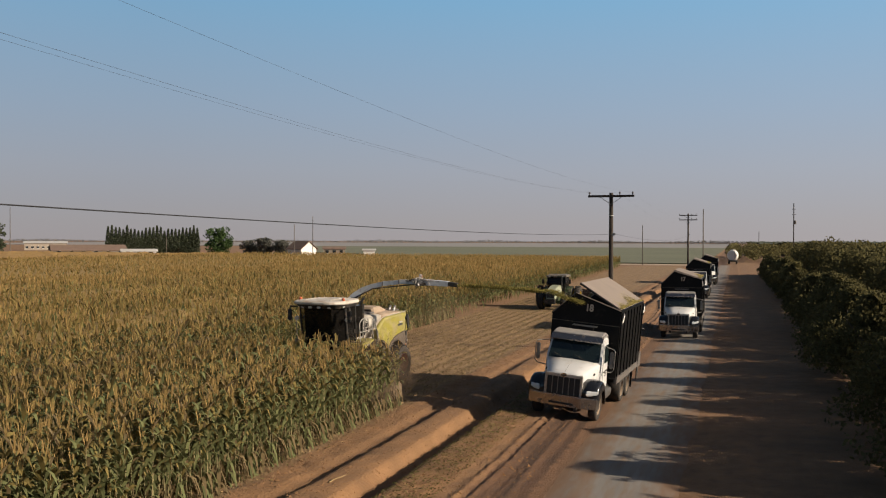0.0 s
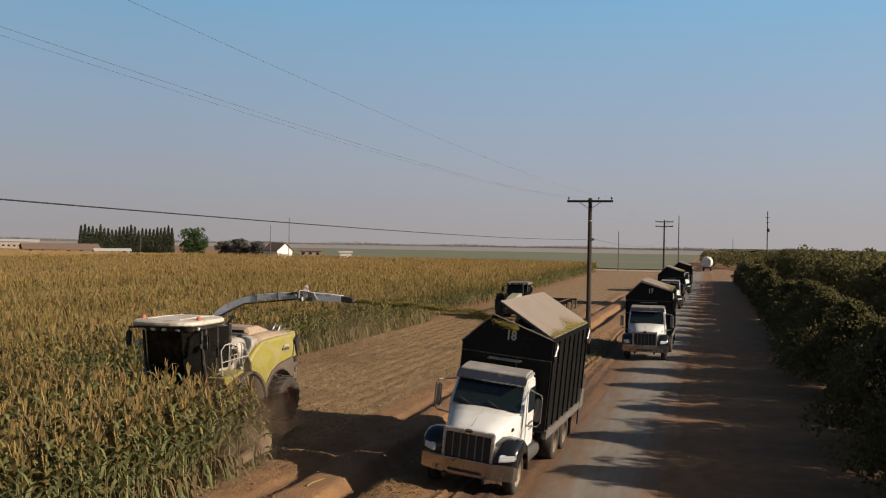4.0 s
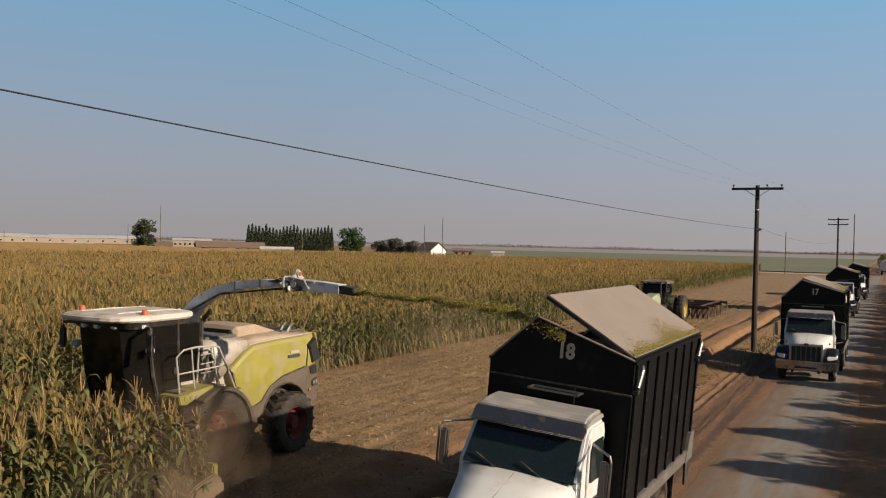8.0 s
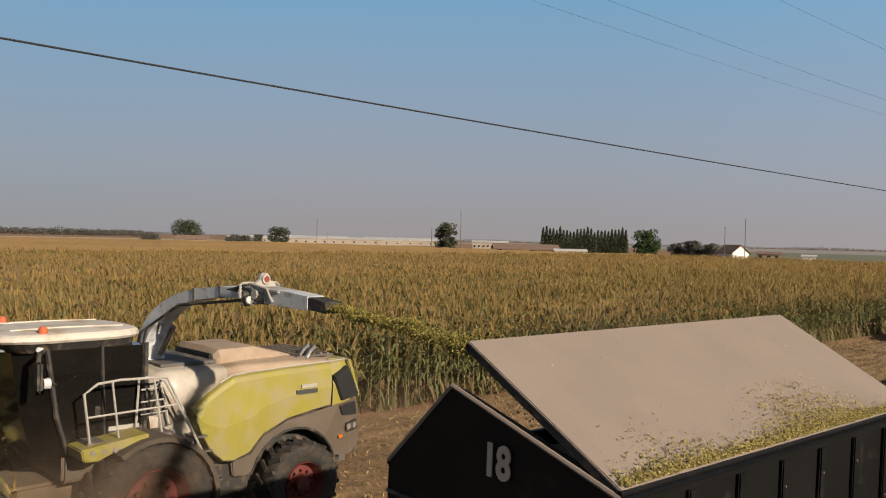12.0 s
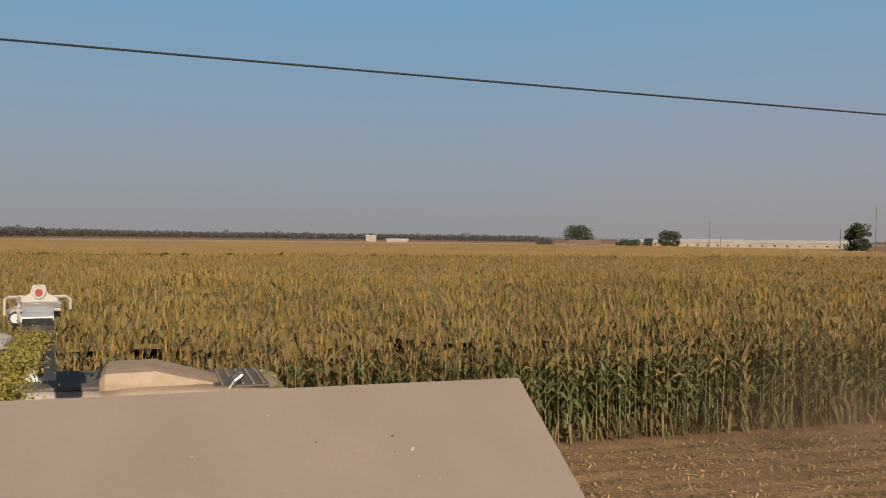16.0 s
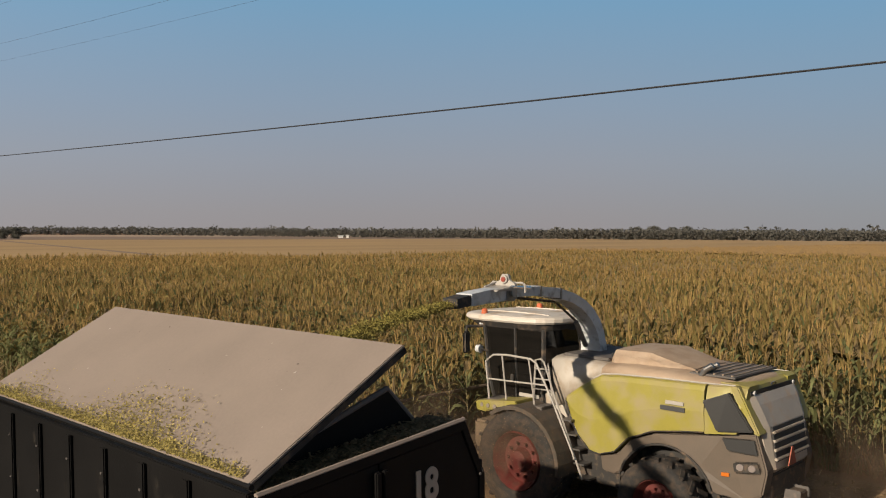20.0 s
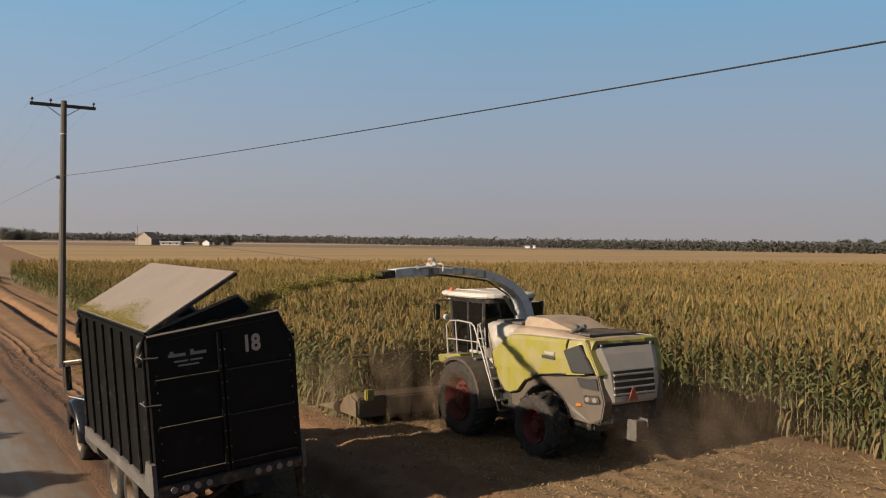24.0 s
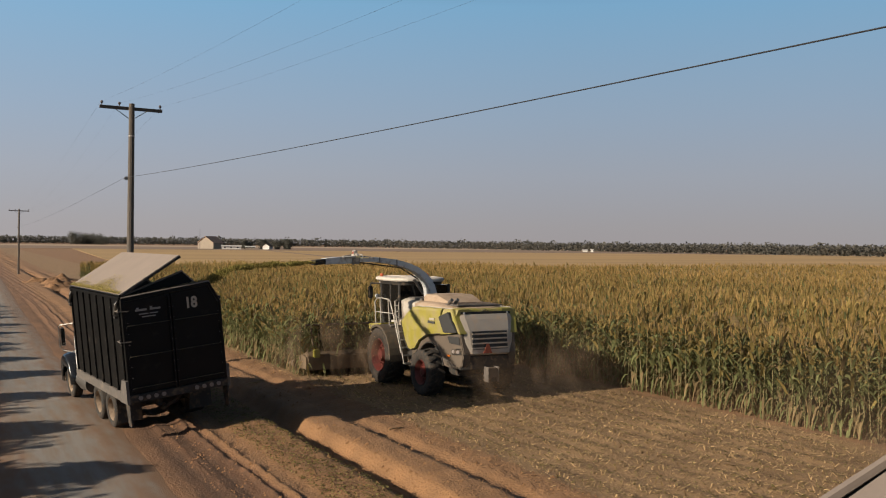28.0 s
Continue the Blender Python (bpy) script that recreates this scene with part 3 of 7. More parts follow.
field("pale_strip", [(-1500, -150), (-703, -150), (-703, -845), (-8.6, -801), (-8.6, -1000), (-1500, -1300)], 0.14, pale_ground, "pale dry ground before the far trees")
field("pale_yard", [(-700, 380), (-200, 231), (-200, 230), (-421, 230), (-421, 215), (-334, 207), (-334, -60), (-700, -90)], 0.14, pale_ground, "pale dry yard round the farm buildings")


# ring that glows with the painted haze, all round the scene
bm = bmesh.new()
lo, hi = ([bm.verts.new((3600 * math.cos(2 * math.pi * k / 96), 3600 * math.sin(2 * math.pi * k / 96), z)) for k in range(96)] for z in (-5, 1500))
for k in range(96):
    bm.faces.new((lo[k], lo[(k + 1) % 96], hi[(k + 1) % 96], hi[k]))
tagged(part("backdrop", bm, painted_haze_mat), "glowing backdrop painted as pale grey haze over the horizon", "haze", kind="structure")


# ---- corn ----
def corn_template(r, detail):
    """One plant about 2.4 m tall: corners, faces, material per face (0 green, 1 olive, 2 dry, 3 tassel, 4 stalk)."""
    V, Q, M = [], [], []
    h = r.uniform(2.0, 2.25)
    bend = r.normal(0, 0.05, 2)

    def spine(z):
        return np.array([bend[0] * (z / h) ** 2, bend[1] * (z / h) ** 2, z])

    def strip(points, widths, side, m):
        i = len(V)
        for p, w in zip(points, widths):
            V.extend([p - side * w, p + side * w])
        for k in range(len(points) - 1):
            Q.append([i + 2 * k, i + 2 * k + 1, i + 2 * k + 3, i + 2 * k + 2])
            M.append(m)

    if detail == 0:
        for z0, z1 in ((0, h),):
            i = len(V)
            for z, rad in ((z0, 0.017), (z1, 0.009)):
                for k in range(3):
                    V.append(spine(z) + rad * np.array([np.cos(2.1 * k), np.sin(2.1 * k), 0]))
            for k in range(3):
                Q.append([i + k, i + (k + 1) % 3, i + 3 + (k + 1) % 3, i + 3 + k])
                M.append(4)
    count, seg = ((17, 4), (10, 3), (4, 2))[detail]
    fat = (1.12, 1.25, 2.7)[detail]
    az = r.uniform(0, 6.28)
    for k in range(count):
        z = (0.16 if detail == 0 else 0.7 if detail == 1 else 1.3) + (h - (0.21 if detail == 0 else 0.75 if detail == 1 else 1.35)) * k / (count - 1)
        a = az + np.pi * k + r.normal(0, 0.5)
        out = np.array([np.cos(a), np.sin(a), 0])
        side = np.array([-np.sin(a), np.cos(a), 0])
        low = z < 0.75
        length = r.uniform(0.62, 0.95) * (0.8 if z > 1.7 else 0.85 if low else 1)
        up = r.uniform(0.1, 0.3) if low else r.uniform(0.75, 1.15)
        droop = r.uniform(0.9, 1.4) if low else r.uniform(0.35, 1.25) if z < 1.35 or detail == 0 else r.uniform(0.2, 0.75)
        reach = 0.45 if low else r.uniform(0.4, 0.7) if z < 1.35 or detail == 0 else r.uniform(0.22, 0.48)
        s = np.linspace(0, 1, seg)
        pts = [spine(z) + length * (reach * t * out) + np.array([0, 0, length * (up * t - droop * t * t)]) for t in s]
        w = 0.05 * fat * r.uniform(0.8, 1.2) * (0.95 if low else 1.0)
        ws = [w * (0.65 + 0.9 * t - 1.53 * t * t) for t in s]
        twist = r.normal(0, 0.35)
        sd = side * np.cos(twist) + np.array([0, 0, 1]) * np.sin(twist)
        roll = r.random()
        fresh = 0.55 if detail == 0 else 0.85
        m = 2 if (low and roll < 0.55) or roll < 0.08 else (1 if (z > 1.42 and roll < fresh) or roll < 0.16 else 0)
        strip(pts, ws, sd, m)
    top = spine(h)
    for k in range((6, 6, 6)[detail]):
        a = r.uniform(0, 6.28)
        tip = top + np.array([0.10 * np.cos(a), 0.10 * np.sin(a), 0.24 if detail == 0 else 0.31]) * r.uniform(0.7, 1.3)
        strip([top - [0, 0, 0.1], tip], [0.008 * fat ** 0.8, 0.005 * fat ** 0.8], np.array([-np.sin(a), np.cos(a), 0]), 3)
    return np.array(V), np.array(Q), np.array(M)


TEMPLATES = [[corn_template(np.random.default_rng(100 * d + k), d) for k in range(10)] for d in range(3)]


def corn_stand(px, py, detail, seed):
    """Plants of one detail at the given places, as arrays."""
    r = np.random.default_rng(seed)
    kind = r.integers(0, 10, len(px))
    turn = r.uniform(0, 6.28, len(px))
    size = r.normal(1.0, 0.055, len(px)) * (1 + 0.05 * wave_noise(px, py, 40, 17))
    allv, allq, allm, n = [], [], [], 0
    for k in range(10):
        w = kind == k
        if not w.any():
            continue
        tv, tq, tm = TEMPLATES[detail][k]
        c, s, g = np.cos(turn[w])[:, None], np.sin(turn[w])[:, None], size[w][:, None]
        v = np.stack([px[w][:, None] + g * (c * tv[:, 0] - s * tv[:, 1]), py[w][:, None] + g * (s * tv[:, 0] + c * tv[:, 1]), g * tv[:, 2]], -1)
        allv.append(v.reshape(-1, 3))
        allq.append((tq[None] + (n + np.arange(w.sum()) * len(tv))[:, None, None]).reshape(-1, 4))
        allm.append(np.tile(tm, w.sum()))
        n += w.sum() * len(tv)
    return np.concatenate(allv), np.concatenate(allq), np.concatenate(allm)


def rows_of(x0, x1, y0, y1, row, step, seed):
    r = np.random.default_rng(seed)
    gx, gy = np.arange(x0, x1, row), np.arange(y0, y1, step)
    X, Y = np.meshgrid(gx, gy)
    X, Y = X.ravel(), Y.ravel()
    keep = r.random(len(X)) > 0.04
    X = X + corn_bend(Y)
    return (X + r.normal(0, 0.05 + 0.08 * (row - 0.76), len(X)))[keep], (Y + r.uniform(-step, step, len(X)) * 0.45)[keep]


CORN_MATS = [corn_green, corn_olive, corn_dry, corn_tassel, corn_stalk]


def corn_block(name, blocks, label):
    parts, n = [[], [], []], 0
    for k, (x0, x1, y0, y1, row, step, detail) in enumerate(blocks):
        px, py = rows_of(x0, x1, y0, y1, row, step, 900 + k)
        v, q, m = corn_stand(px, py, detail, 500 + k)
        parts[0].append(v), parts[1].append(q + n), parts[2].append(m)
        n += len(v)
    return quads_mesh(name, *(np.concatenate(p) for p in parts), CORN_MATS, label, "corn", "stuff")


CUT_X0, CUT_X1 = -20.05, -11.55
corn_block("corn_edge", [(-23.9, -20.2, -34, 64, 0.76, 0.22, 0), (-23.9, -20.6, 64, 198, 0.76, 0.32, 1), (-23.9, -20.2, -101, -34, 0.76, 0.3, 1),
                         (-13.97, CUT_X1, -64, -30, 0.76, 0.22, 0), (-13.97, CUT_X1, -101, -64, 0.76, 0.25, 1), (CUT_X0, -14.1, -101, -30, 0.76, 0.25, 1)], "tall ripe corn plants at the edge of the cut")
corn_block("corn_field", [(-42, -24.2, -66, 96, 0.76, 0.40, 1), (-52, -42.2, -66, 96, 0.8, 0.55, 1), (-64, -52.2, -101, 150, 0.85, 0.5, 2),
                          (-52, -24.2, -101, -66, 0.8, 0.42, 2), (-52, -24.2, 96, 150, 0.8, 0.42, 2), (-64, -24.2, 150, 205, 0.9, 0.6, 2),
                          (-135, -64.5, -94, 215, 1.25, 0.85, 2)], "wide field of ripe corn with tan tassels and green leaves")

# leaf mass under the tassels, lightened against shaded gaps, away from the edges, and the far canopy
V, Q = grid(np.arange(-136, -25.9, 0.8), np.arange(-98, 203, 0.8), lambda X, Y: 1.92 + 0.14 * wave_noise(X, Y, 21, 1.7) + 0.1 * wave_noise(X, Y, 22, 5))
quads_mesh("corn_understorey", V, Q, np.zeros(len(Q)), [under_mat], "dense leaf sheet below the corn tassels, lightened tan against shaded gaps", "corn", "stuff")
xs = np.arange(-330, -133.5, 1.3)
V, Q = grid(xs, np.arange(-96, 300, 1.3), lambda X, Y: 2.15 + 0.16 * wave_noise(X, Y, 23, 2.6) + rng.normal(0, 0.13, X.shape))
keep = V[Q[:, 0], 1] < 206
quads_mesh("corn_canopy", V, Q[keep], np.zeros(keep.sum()), [canopy_mat], "distant sheet of tan corn tops", "corn", "stuff")

# corn that falls to the header, in cross strips of the cut
STRIPS = []
strip_meshes = []
for k in range(4):
    px, py = rows_of(CUT_X0 - corn_bend(0.0), CUT_X1 - corn_bend(0.0), -0.25, 0.25, 0.76, 0.235, 60 + k)
    v, q, m = corn_stand(px, py, 0, 70 + k)
    ob = quads_mesh("corn_strip", v, q, m, CORN_MATS, "strip of standing corn plants across the cut", "corn")
    ob["group"] = "corn strips before the header"
    strip_meshes.append(ob)
for i in range(118):
    y = 29.0 - 0.5 * i
    ob = strip_meshes[i] if i < 4 else copy_thing(strip_meshes[i % 4], pose(bend(y), y, 0))
    ob.matrix_basis = pose(bend(y), y, 0)
    STRIPS.append((ob, y))


# ---- stubble and litter on the cut ground ----
def scatter_quads(n, x0, x1, y0, y1, lo, hi, w, seed, rows=False):
    r = np.random.default_rng(seed)
    x, y = r.uniform(x0, x1, n), r.uniform(y0, y1, n)
    if rows:
        x = np.where(r.random(n) < 0.6, -11.93 - 0.76 * r.integers(0, 11, n) + r.normal(0, 0.13, n), x)
    x = x + (corn_bend(y) if rows else bend(y))
    z = ground_height(x, y)
    a, l, ww = r.uniform(0, 6.28, n), r.uniform(lo, hi, n) / 2, w * r.uniform(0.5, 1.3, n) / 2
    u, s = np.stack([np.cos(a), np.sin(a), r.normal(0, 0.25, n)], -1), np.stack([-np.sin(a), np.cos(a), r.normal(0, 0.5, n)], -1)
    p = np.stack([x, y, z + 0.03], -1)
    c = np.stack([p - u * l[:, None] - s * ww[:, None], p + u * l[:, None] - s * ww[:, None], p + u * l[:, None] + s * ww[:, None], p - u * l[:, None] + s * ww[:, None]], 1)
    return c.reshape(-1, 3), np.arange(4 * n).reshape(-1, 4)


V, Q = scatter_quads(170000, -20.3, -11.0, -36, 95, 0.02, 0.11, 0.014, 31, True)
quads_mesh("corn_litter", V, Q, np.arange(len(Q)) % 5 // 3, [straw, berm_litter], "pale dry leaf and stalk litter on cut ground", "litter", "stuff")
px, py = rows_of(CUT_X0, CUT_X1, -36, 70, 0.76, 0.19, 33)
pz = ground_height(px, py)
r = np.random.default_rng(34)
sv = []
for k in range(3):
    a = 2.1 * k
    lean = r.normal(0, 0.07, (len(px), 2))
    hgt = r.uniform(0.02, 0.13, len(px)) * (r.random(len(px)) < 0.8)
    c = []
    for da, top in ((0, 0), (2.1, 0), (2.1, 1), (0, 1)):
        c.append(np.stack([px + 0.012 * np.cos(a + da) + top * lean[:, 0], py + 0.012 * np.sin(a + da) + top * lean[:, 1], pz - 0.02 + top * hgt], -1))
    sv.append(np.stack(c, 1).reshape(-1, 3))
V = np.concatenate(sv)
quads_mesh("corn_stubble", V, np.arange(len(V)).reshape(-1, 4), np.zeros(len(V) // 4), [straw], "rows of short pale cut corn stalks", "stubble", "stuff")
V, Q = scatter_quads(40000, -7.95, -6.6, -40, 40, 0.012, 0.06, 0.02, 35)
quads_mesh("spilt_chaff", V, Q, np.zeros(len(Q)), [berm_litter], "spilt green chopped corn on the berm", "litter", "stuff")
r = np.random.default_rng(36)
n = 26000
x, y = r.uniform(-11.6, -5.0, n), r.uniform(-40, 62, n)
x = x + bend(y)
z = ground_height(x, y)
s = r.uniform(0.01, 0.032, n) * np.where(r.random(n) < 0.08, 2.2, 1.0)
tet = np.array([[1, 0, -0.3], [-0.5, 0.87, -0.3], [-0.5, -0.87, -0.3], [0, 0, 0.8]])
V = (np.stack([x, y, z], -1)[:, None] + s[:, None, None] * tet[None] * r.uniform(0.6, 1.3, (n, 4, 1))).reshape(-1, 3)
Q = np.concatenate([np.arange(n)[:, None] * 4 + np.array(f) for f in ((0, 1, 3, 3), (1, 2, 3, 3), (2, 0, 3, 3))])[:, :3]
me = bpy.data.meshes.new("soil_clods")
me.from_pydata(V.tolist(), [], Q.tolist())
me.materials.append(soil)
tagged(new("soil_clods", me), "loose brown soil clods on the berms", "clods", kind="stuff")


# ---- vehicles ----
def make_wheel(parent, name, x, y, radius, width, rim_r, rim_mat, lugs=0, dish=0.0, side=1, n=28):
    """A wheel with its axle along x: tyre with lugs, rim with hub and nuts."""
    w = new(name)
    w.parent = parent
    w.matrix_basis = pose(x, y, radius)
    h = width / 2
    bm = lathe([(-h * 0.75, rim_r), (-h, rim_r * 1.12), (-h, radius * 0.9), (-h * 0.85, radius * 0.985), (0, radius), (h * 0.85, radius * 0.985), (h, radius * 0.9), (h, rim_r * 1.12), (h * 0.75, rim_r), (-h * 0.75, rim_r)], n)
    tread = bmesh.new()
    for k in range(lugs):
        for s in (-1, 1):
            a = 360 * (k + 0.25 * s) / lugs
            box(tread, min(0, s * h), max(0, s * h), -0.035, 0.035, radius * 0.965, radius * 1.03, turn=pose(0, 0, 0, a, 0, 0) @ pose(0, 0, 0, 0, 0, 28 * s))
    part("tyre", bm, rubber, w, smooth=True)
    if lugs:
        part("tread", tread, rubber, w)["kind"] = "stuff"
    else:
        tread.free()
    o = side * h
    bm = lathe([(o * 0.8, rim_r * 1.03), (o * 0.95, rim_r), (o * 0.7, rim_r * 0.92), (o * (0.25 - dish), rim_r * 0.8), (o * (0.3 - dish), rim_r * 0.42), (o * (0.75 - dish), rim_r * 0.34), (o * (0.8 - dish), 0.01)], n)
    lathe([(-o * 0.8, rim_r * 1.03), (-o * 0.6, rim_r * 0.9), (-o * 0.5, 0.01)], n, bm)
    for k in range(10):
        a = 2 * math.pi * k / 10
        disc((o * (0.45 - dish), rim_r * 0.58 * math.cos(a), rim_r * 0.58 * math.sin(a)), rim_r * 0.06, 0.06, "x", 6, bm)
    part("rim", bm, rim_mat, w, smooth=False)
    return w


def text_part(words, size, m, mat, parent, label):
    cu = bpy.data.curves.new("number", "FONT")
    cu.body, cu.size, cu.extrude, cu.align_x, cu.align_y = words, size, 0.006, "CENTER", "CENTER"
    cu.offset = 0.013
    cu.materials.append(mat)
    ob = new("number", cu)
    ob.parent, ob.matrix_basis = parent, m @ Matrix.Diagonal((0.84, 1, 1, 1))
    return tagged(ob, label)


def make_truck(number, lid_tilt, label, gap=0.0):
    """A day-cab truck with a tall box for chopped corn. It faces -y; the bumper's front is at y = 0."""
    t = thing("silage_truck", label, "truck", "silage trucks on the road")
    P = lambda name, bm, mat, lab="", parent=t, smooth=False: part(name, bm, mat, parent, lab, smooth)
    def lean(bm):
        for v in bm.verts:
            v.co.x *= 1 - 0.075 * max(0.0, v.co.z - 1.85)
        return bm
    # chassis
    P("frame_rail", boxes((-0.46, -0.36, 0.5, 7.7, 0.72, 0.98), bevel=0.01), frame_black)
    P("frame_rail", boxes((0.36, 0.46, 0.5, 7.7, 0.72, 0.98), bevel=0.01), frame_black)
    for y in (0.92, 4.75, 6.05):
        P("axle", tube([(-0.95, y, 0.5), (0.95, y, 0.5)], 0.09, 10), frame_black)
    P("bumper", prism([(-1.23, 0.34), (-1.14, 0.17), (-0.62, 0.03), (0.0, 0.0), (0.62, 0.03), (1.14, 0.17), (1.23, 0.34), (1.17, 0.44), (-1.17, 0.44)], "z", 0.48, 0.86, bevel=0.025), bumper_chrome, "dusty chrome bumper")
    P("bumper_slot", boxes((-0.42, 0.42, -0.012, 0.02, 0.56, 0.63), bevel=0.008), slat_black)
    for s in (-1, 1):
        P("tow_eye", boxes((s * 0.5 - 0.05, s * 0.5 + 0.05, -0.03, 0.1, 0.38, 0.5), bevel=0.015), frame_black)
    # hood and grille
    def hood_ring(y, w, zb, zt, crown):
        return [(-w, y, zb), (-w, y, zt - 0.10), (-w * 0.93, y, zt - 0.02), (-w * 0.45, y, zt + crown * 0.8), (0, y, zt + crown), (w * 0.45, y, zt + crown * 0.8), (w * 0.93, y, zt - 0.02), (w, y, zt - 0.10), (w, y, zb)]
    P("hood", loft([hood_ring(0.2, 0.60, 0.85, 1.50, 0.02), hood_ring(0.26, 0.62, 0.85, 1.57, 0.02), hood_ring(0.5, 0.68, 0.85, 1.65, 0.025), hood_ring(0.95, 0.80, 0.85, 1.77, 0.03), hood_ring(1.42, 0.95, 0.85, 1.89, 0.03)]), white_paint, "white sloping hood", smooth=True)
    P("hood_crease", tube([(-0.012, 0.3, 1.61), (-0.012, 0.6, 1.70), (-0.012, 1.3, 1.885)], 0.007, 5), rail_grey)
    g = P("grille", boxes((-0.57, 0.57, 0.14, 0.24, 0.82, 1.46), bevel=0.03), slat_black)
    P("grille_surround", boxes((-0.64, -0.565, 0.10, 0.25, 0.80, 1.54), (0.565, 0.64, 0.10, 0.25, 0.80, 1.54), (-0.64, 0.64, 0.10, 0.25, 1.455, 1.55), bevel=0.02), grille_silver, "", g)
    for k in range(5):
        x = -0.38 + 0.19 * k
        P("grille_bar", boxes((x - 0.012, x + 0.012, 0.115, 0.15, 0.88, 1.45)), dull_metal, "", g)
    bdg = P("badge", disc((0, 0.10, 1.525), 0.065, 0.03, "y", 16), chrome)
    for v in bdg.data.vertices:
        v.co.x *= 1.7
    P("badge_face", boxes((-0.08, 0.08, 0.078, 0.086, 1.495, 1.555), bevel=0.003), dark_ink)
    for k in (-1, 1):
        P("hood_vent", boxes((k * 0.835 - 0.02, k * 0.835 + 0.02, 0.98, 1.2, 1.48, 1.56), bevel=0.01), slat_black)
    # fenders with headlamps
    def skew(bm):
        for v in bm.verts:
            q = max(0.0, abs(v.co.x) - 0.8)
            v.co.y += 0.45 * q - 0.07
            v.co.z += 0.12 * q
        return bm
    for s in (-1, 1):
        arch = [(0.15, 0.84), (0.13, 1.02), (0.2, 1.2), (0.36, 1.33), (0.62, 1.41), (0.98, 1.38), (1.32, 1.18), (1.52, 0.82), (1.66, 0.52), (1.5, 0.5), (1.36, 0.85), (1.18, 1.02), (0.92, 1.07), (0.62, 1.0), (0.42, 0.8), (0.36, 0.62), (0.2, 0.62)]
        rings = [[(s * x, 0.9 + (y - 0.9) * g - 0.02 * (g - 1), 0.8 + (z - 0.8) * (g if z > 0.8 else 1)) for y, z in arch] for x, g in ((0.58, 1.02), (0.84, 1.0), (1.0, 0.98), (1.10, 0.95), (1.17, 0.90), (1.20, 0.84))]
        f = P("fender", loft(rings), fender_paint, "glossy black front fender", smooth=True)
        a, b = sorted((s * 0.80, s * 1.13))
        h = P("headlamp", skew(prism([(0.10, 0.92), (0.10, 1.02), (0.16, 1.09), (0.42, 1.10), (0.42, 0.94)], "x", a, b + 0.05 if s > 0 else b, bevel=0.025)), lamp_glass, "clear headlamp", f)
        a, b = sorted((s * 1.08, s * 1.19))
        part("turn_signal", skew(prism([(0.16, 0.95), (0.16, 1.06), (0.34, 1.07), (0.38, 0.97)], "x", a, b, bevel=0.01)), amber, h)
    # cab
    P("cab", lean(prism([(1.38, 0.85), (1.38, 1.88), (1.40, 1.95), (1.80, 2.58), (1.90, 2.64), (2.58, 2.66), (2.64, 2.5), (2.64, 0.85)], "x", -0.98, 0.98, bevel=0.05)), white_paint, "white day cab")
    P("roof", lean(prism([(1.66, 2.60), (1.72, 2.72), (1.9, 2.79), (2.2, 2.82), (2.50, 2.82), (2.60, 2.77), (2.64, 2.64)], "x", -0.97, 0.97, bevel=0.06)), material("dusty_cab_roof", (0.235, 0.22, 0.21), 0.4, vary=0.15, scale=2, bump=0.0, dust=0.3, dust_color=(0.34, 0.3, 0.265)), "dusty cab roof")
    P("sun_visor", lean(prism([(1.55, 2.50), (1.54, 2.53), (1.68, 2.71), (1.76, 2.72), (1.76, 2.62)], "x", -0.965, 0.965, bevel=0.012)), bumper_chrome, "chrome sun visor")
    P("windscreen", lean(prism([(1.37, 1.88), (1.345, 1.90), (1.735, 2.54), (1.80, 2.54)], "x", -0.90, 0.90, bevel=0.006)), glass_dark, "dark windscreen")
    for x in (-0.35, 0.4):
        P("wiper", tube([(x, 1.33, 1.9), (x - 0.36, 1.40, 2.05)], 0.011, 5), frame_black)
    for s in (-1, 1):
        a, b = sorted((s * 0.975, s * 1.0))
        d = P("door", lean(prism([(1.78, 0.98), (1.78, 2.40), (1.86, 2.48), (2.52, 2.48), (2.56, 0.98)], "x", a, b, bevel=0.01)), white_paint, "white cab door")
        a, b = sorted((s * 0.985, s * 1.012))
        part("side_window", lean(prism([(1.86, 1.82), (1.86, 2.3), (1.95, 2.42), (2.48, 2.42), (2.48, 1.82)], "x", a, b, bevel=0.01)), glass_dark, d)
        a, b = sorted((s * 1.0, s * 1.03))
        part("door_handle", boxes((a, b, 2.40, 2.52, 1.66, 1.70), bevel=0.006), chrome, d)
        for i, (w, z) in enumerate(((0.44, 1.50), (0.3, 1.42), (0.34, 1.35))):
            part("lettering_bar", boxes((a, b - 0.02 if s > 0 else b, 2.16 - w / 2, 2.16 + w / 2, z, z + (0.05 if i == 0 else 0.025))), dark_ink, d)
        m = new("mirror")
        m.parent = t
        part("mirror_head", boxes((s * 1.30 - 0.065, s * 1.30 + 0.065, 1.42, 1.52, 1.72, 2.3), bevel=0.03), dull_metal, m)
        part("mirror_glass", boxes((s * 1.30 - 0.052, s * 1.30 + 0.052, 1.518, 1.526, 1.75, 2.27)), chrome, m)
        part("mirror_bracket", tube([(s * 0.99, 1.85, 2.42), (s * 1.36, 1.5, 2.38), (s * 1.40, 1.46, 2.3), (s * 1.40, 1.46, 1.7), (s * 1.32, 1.5, 1.6), (s * 0.99, 1.8, 1.5)], 0.018, 6), dull_metal, m)
        P("fuel_tank", tube([(s * 0.85, 1.75, 0.68), (s * 0.85, 3.0, 0.68)], 0.27, 16), dull_metal, "dull metal fuel tank", smooth=False)
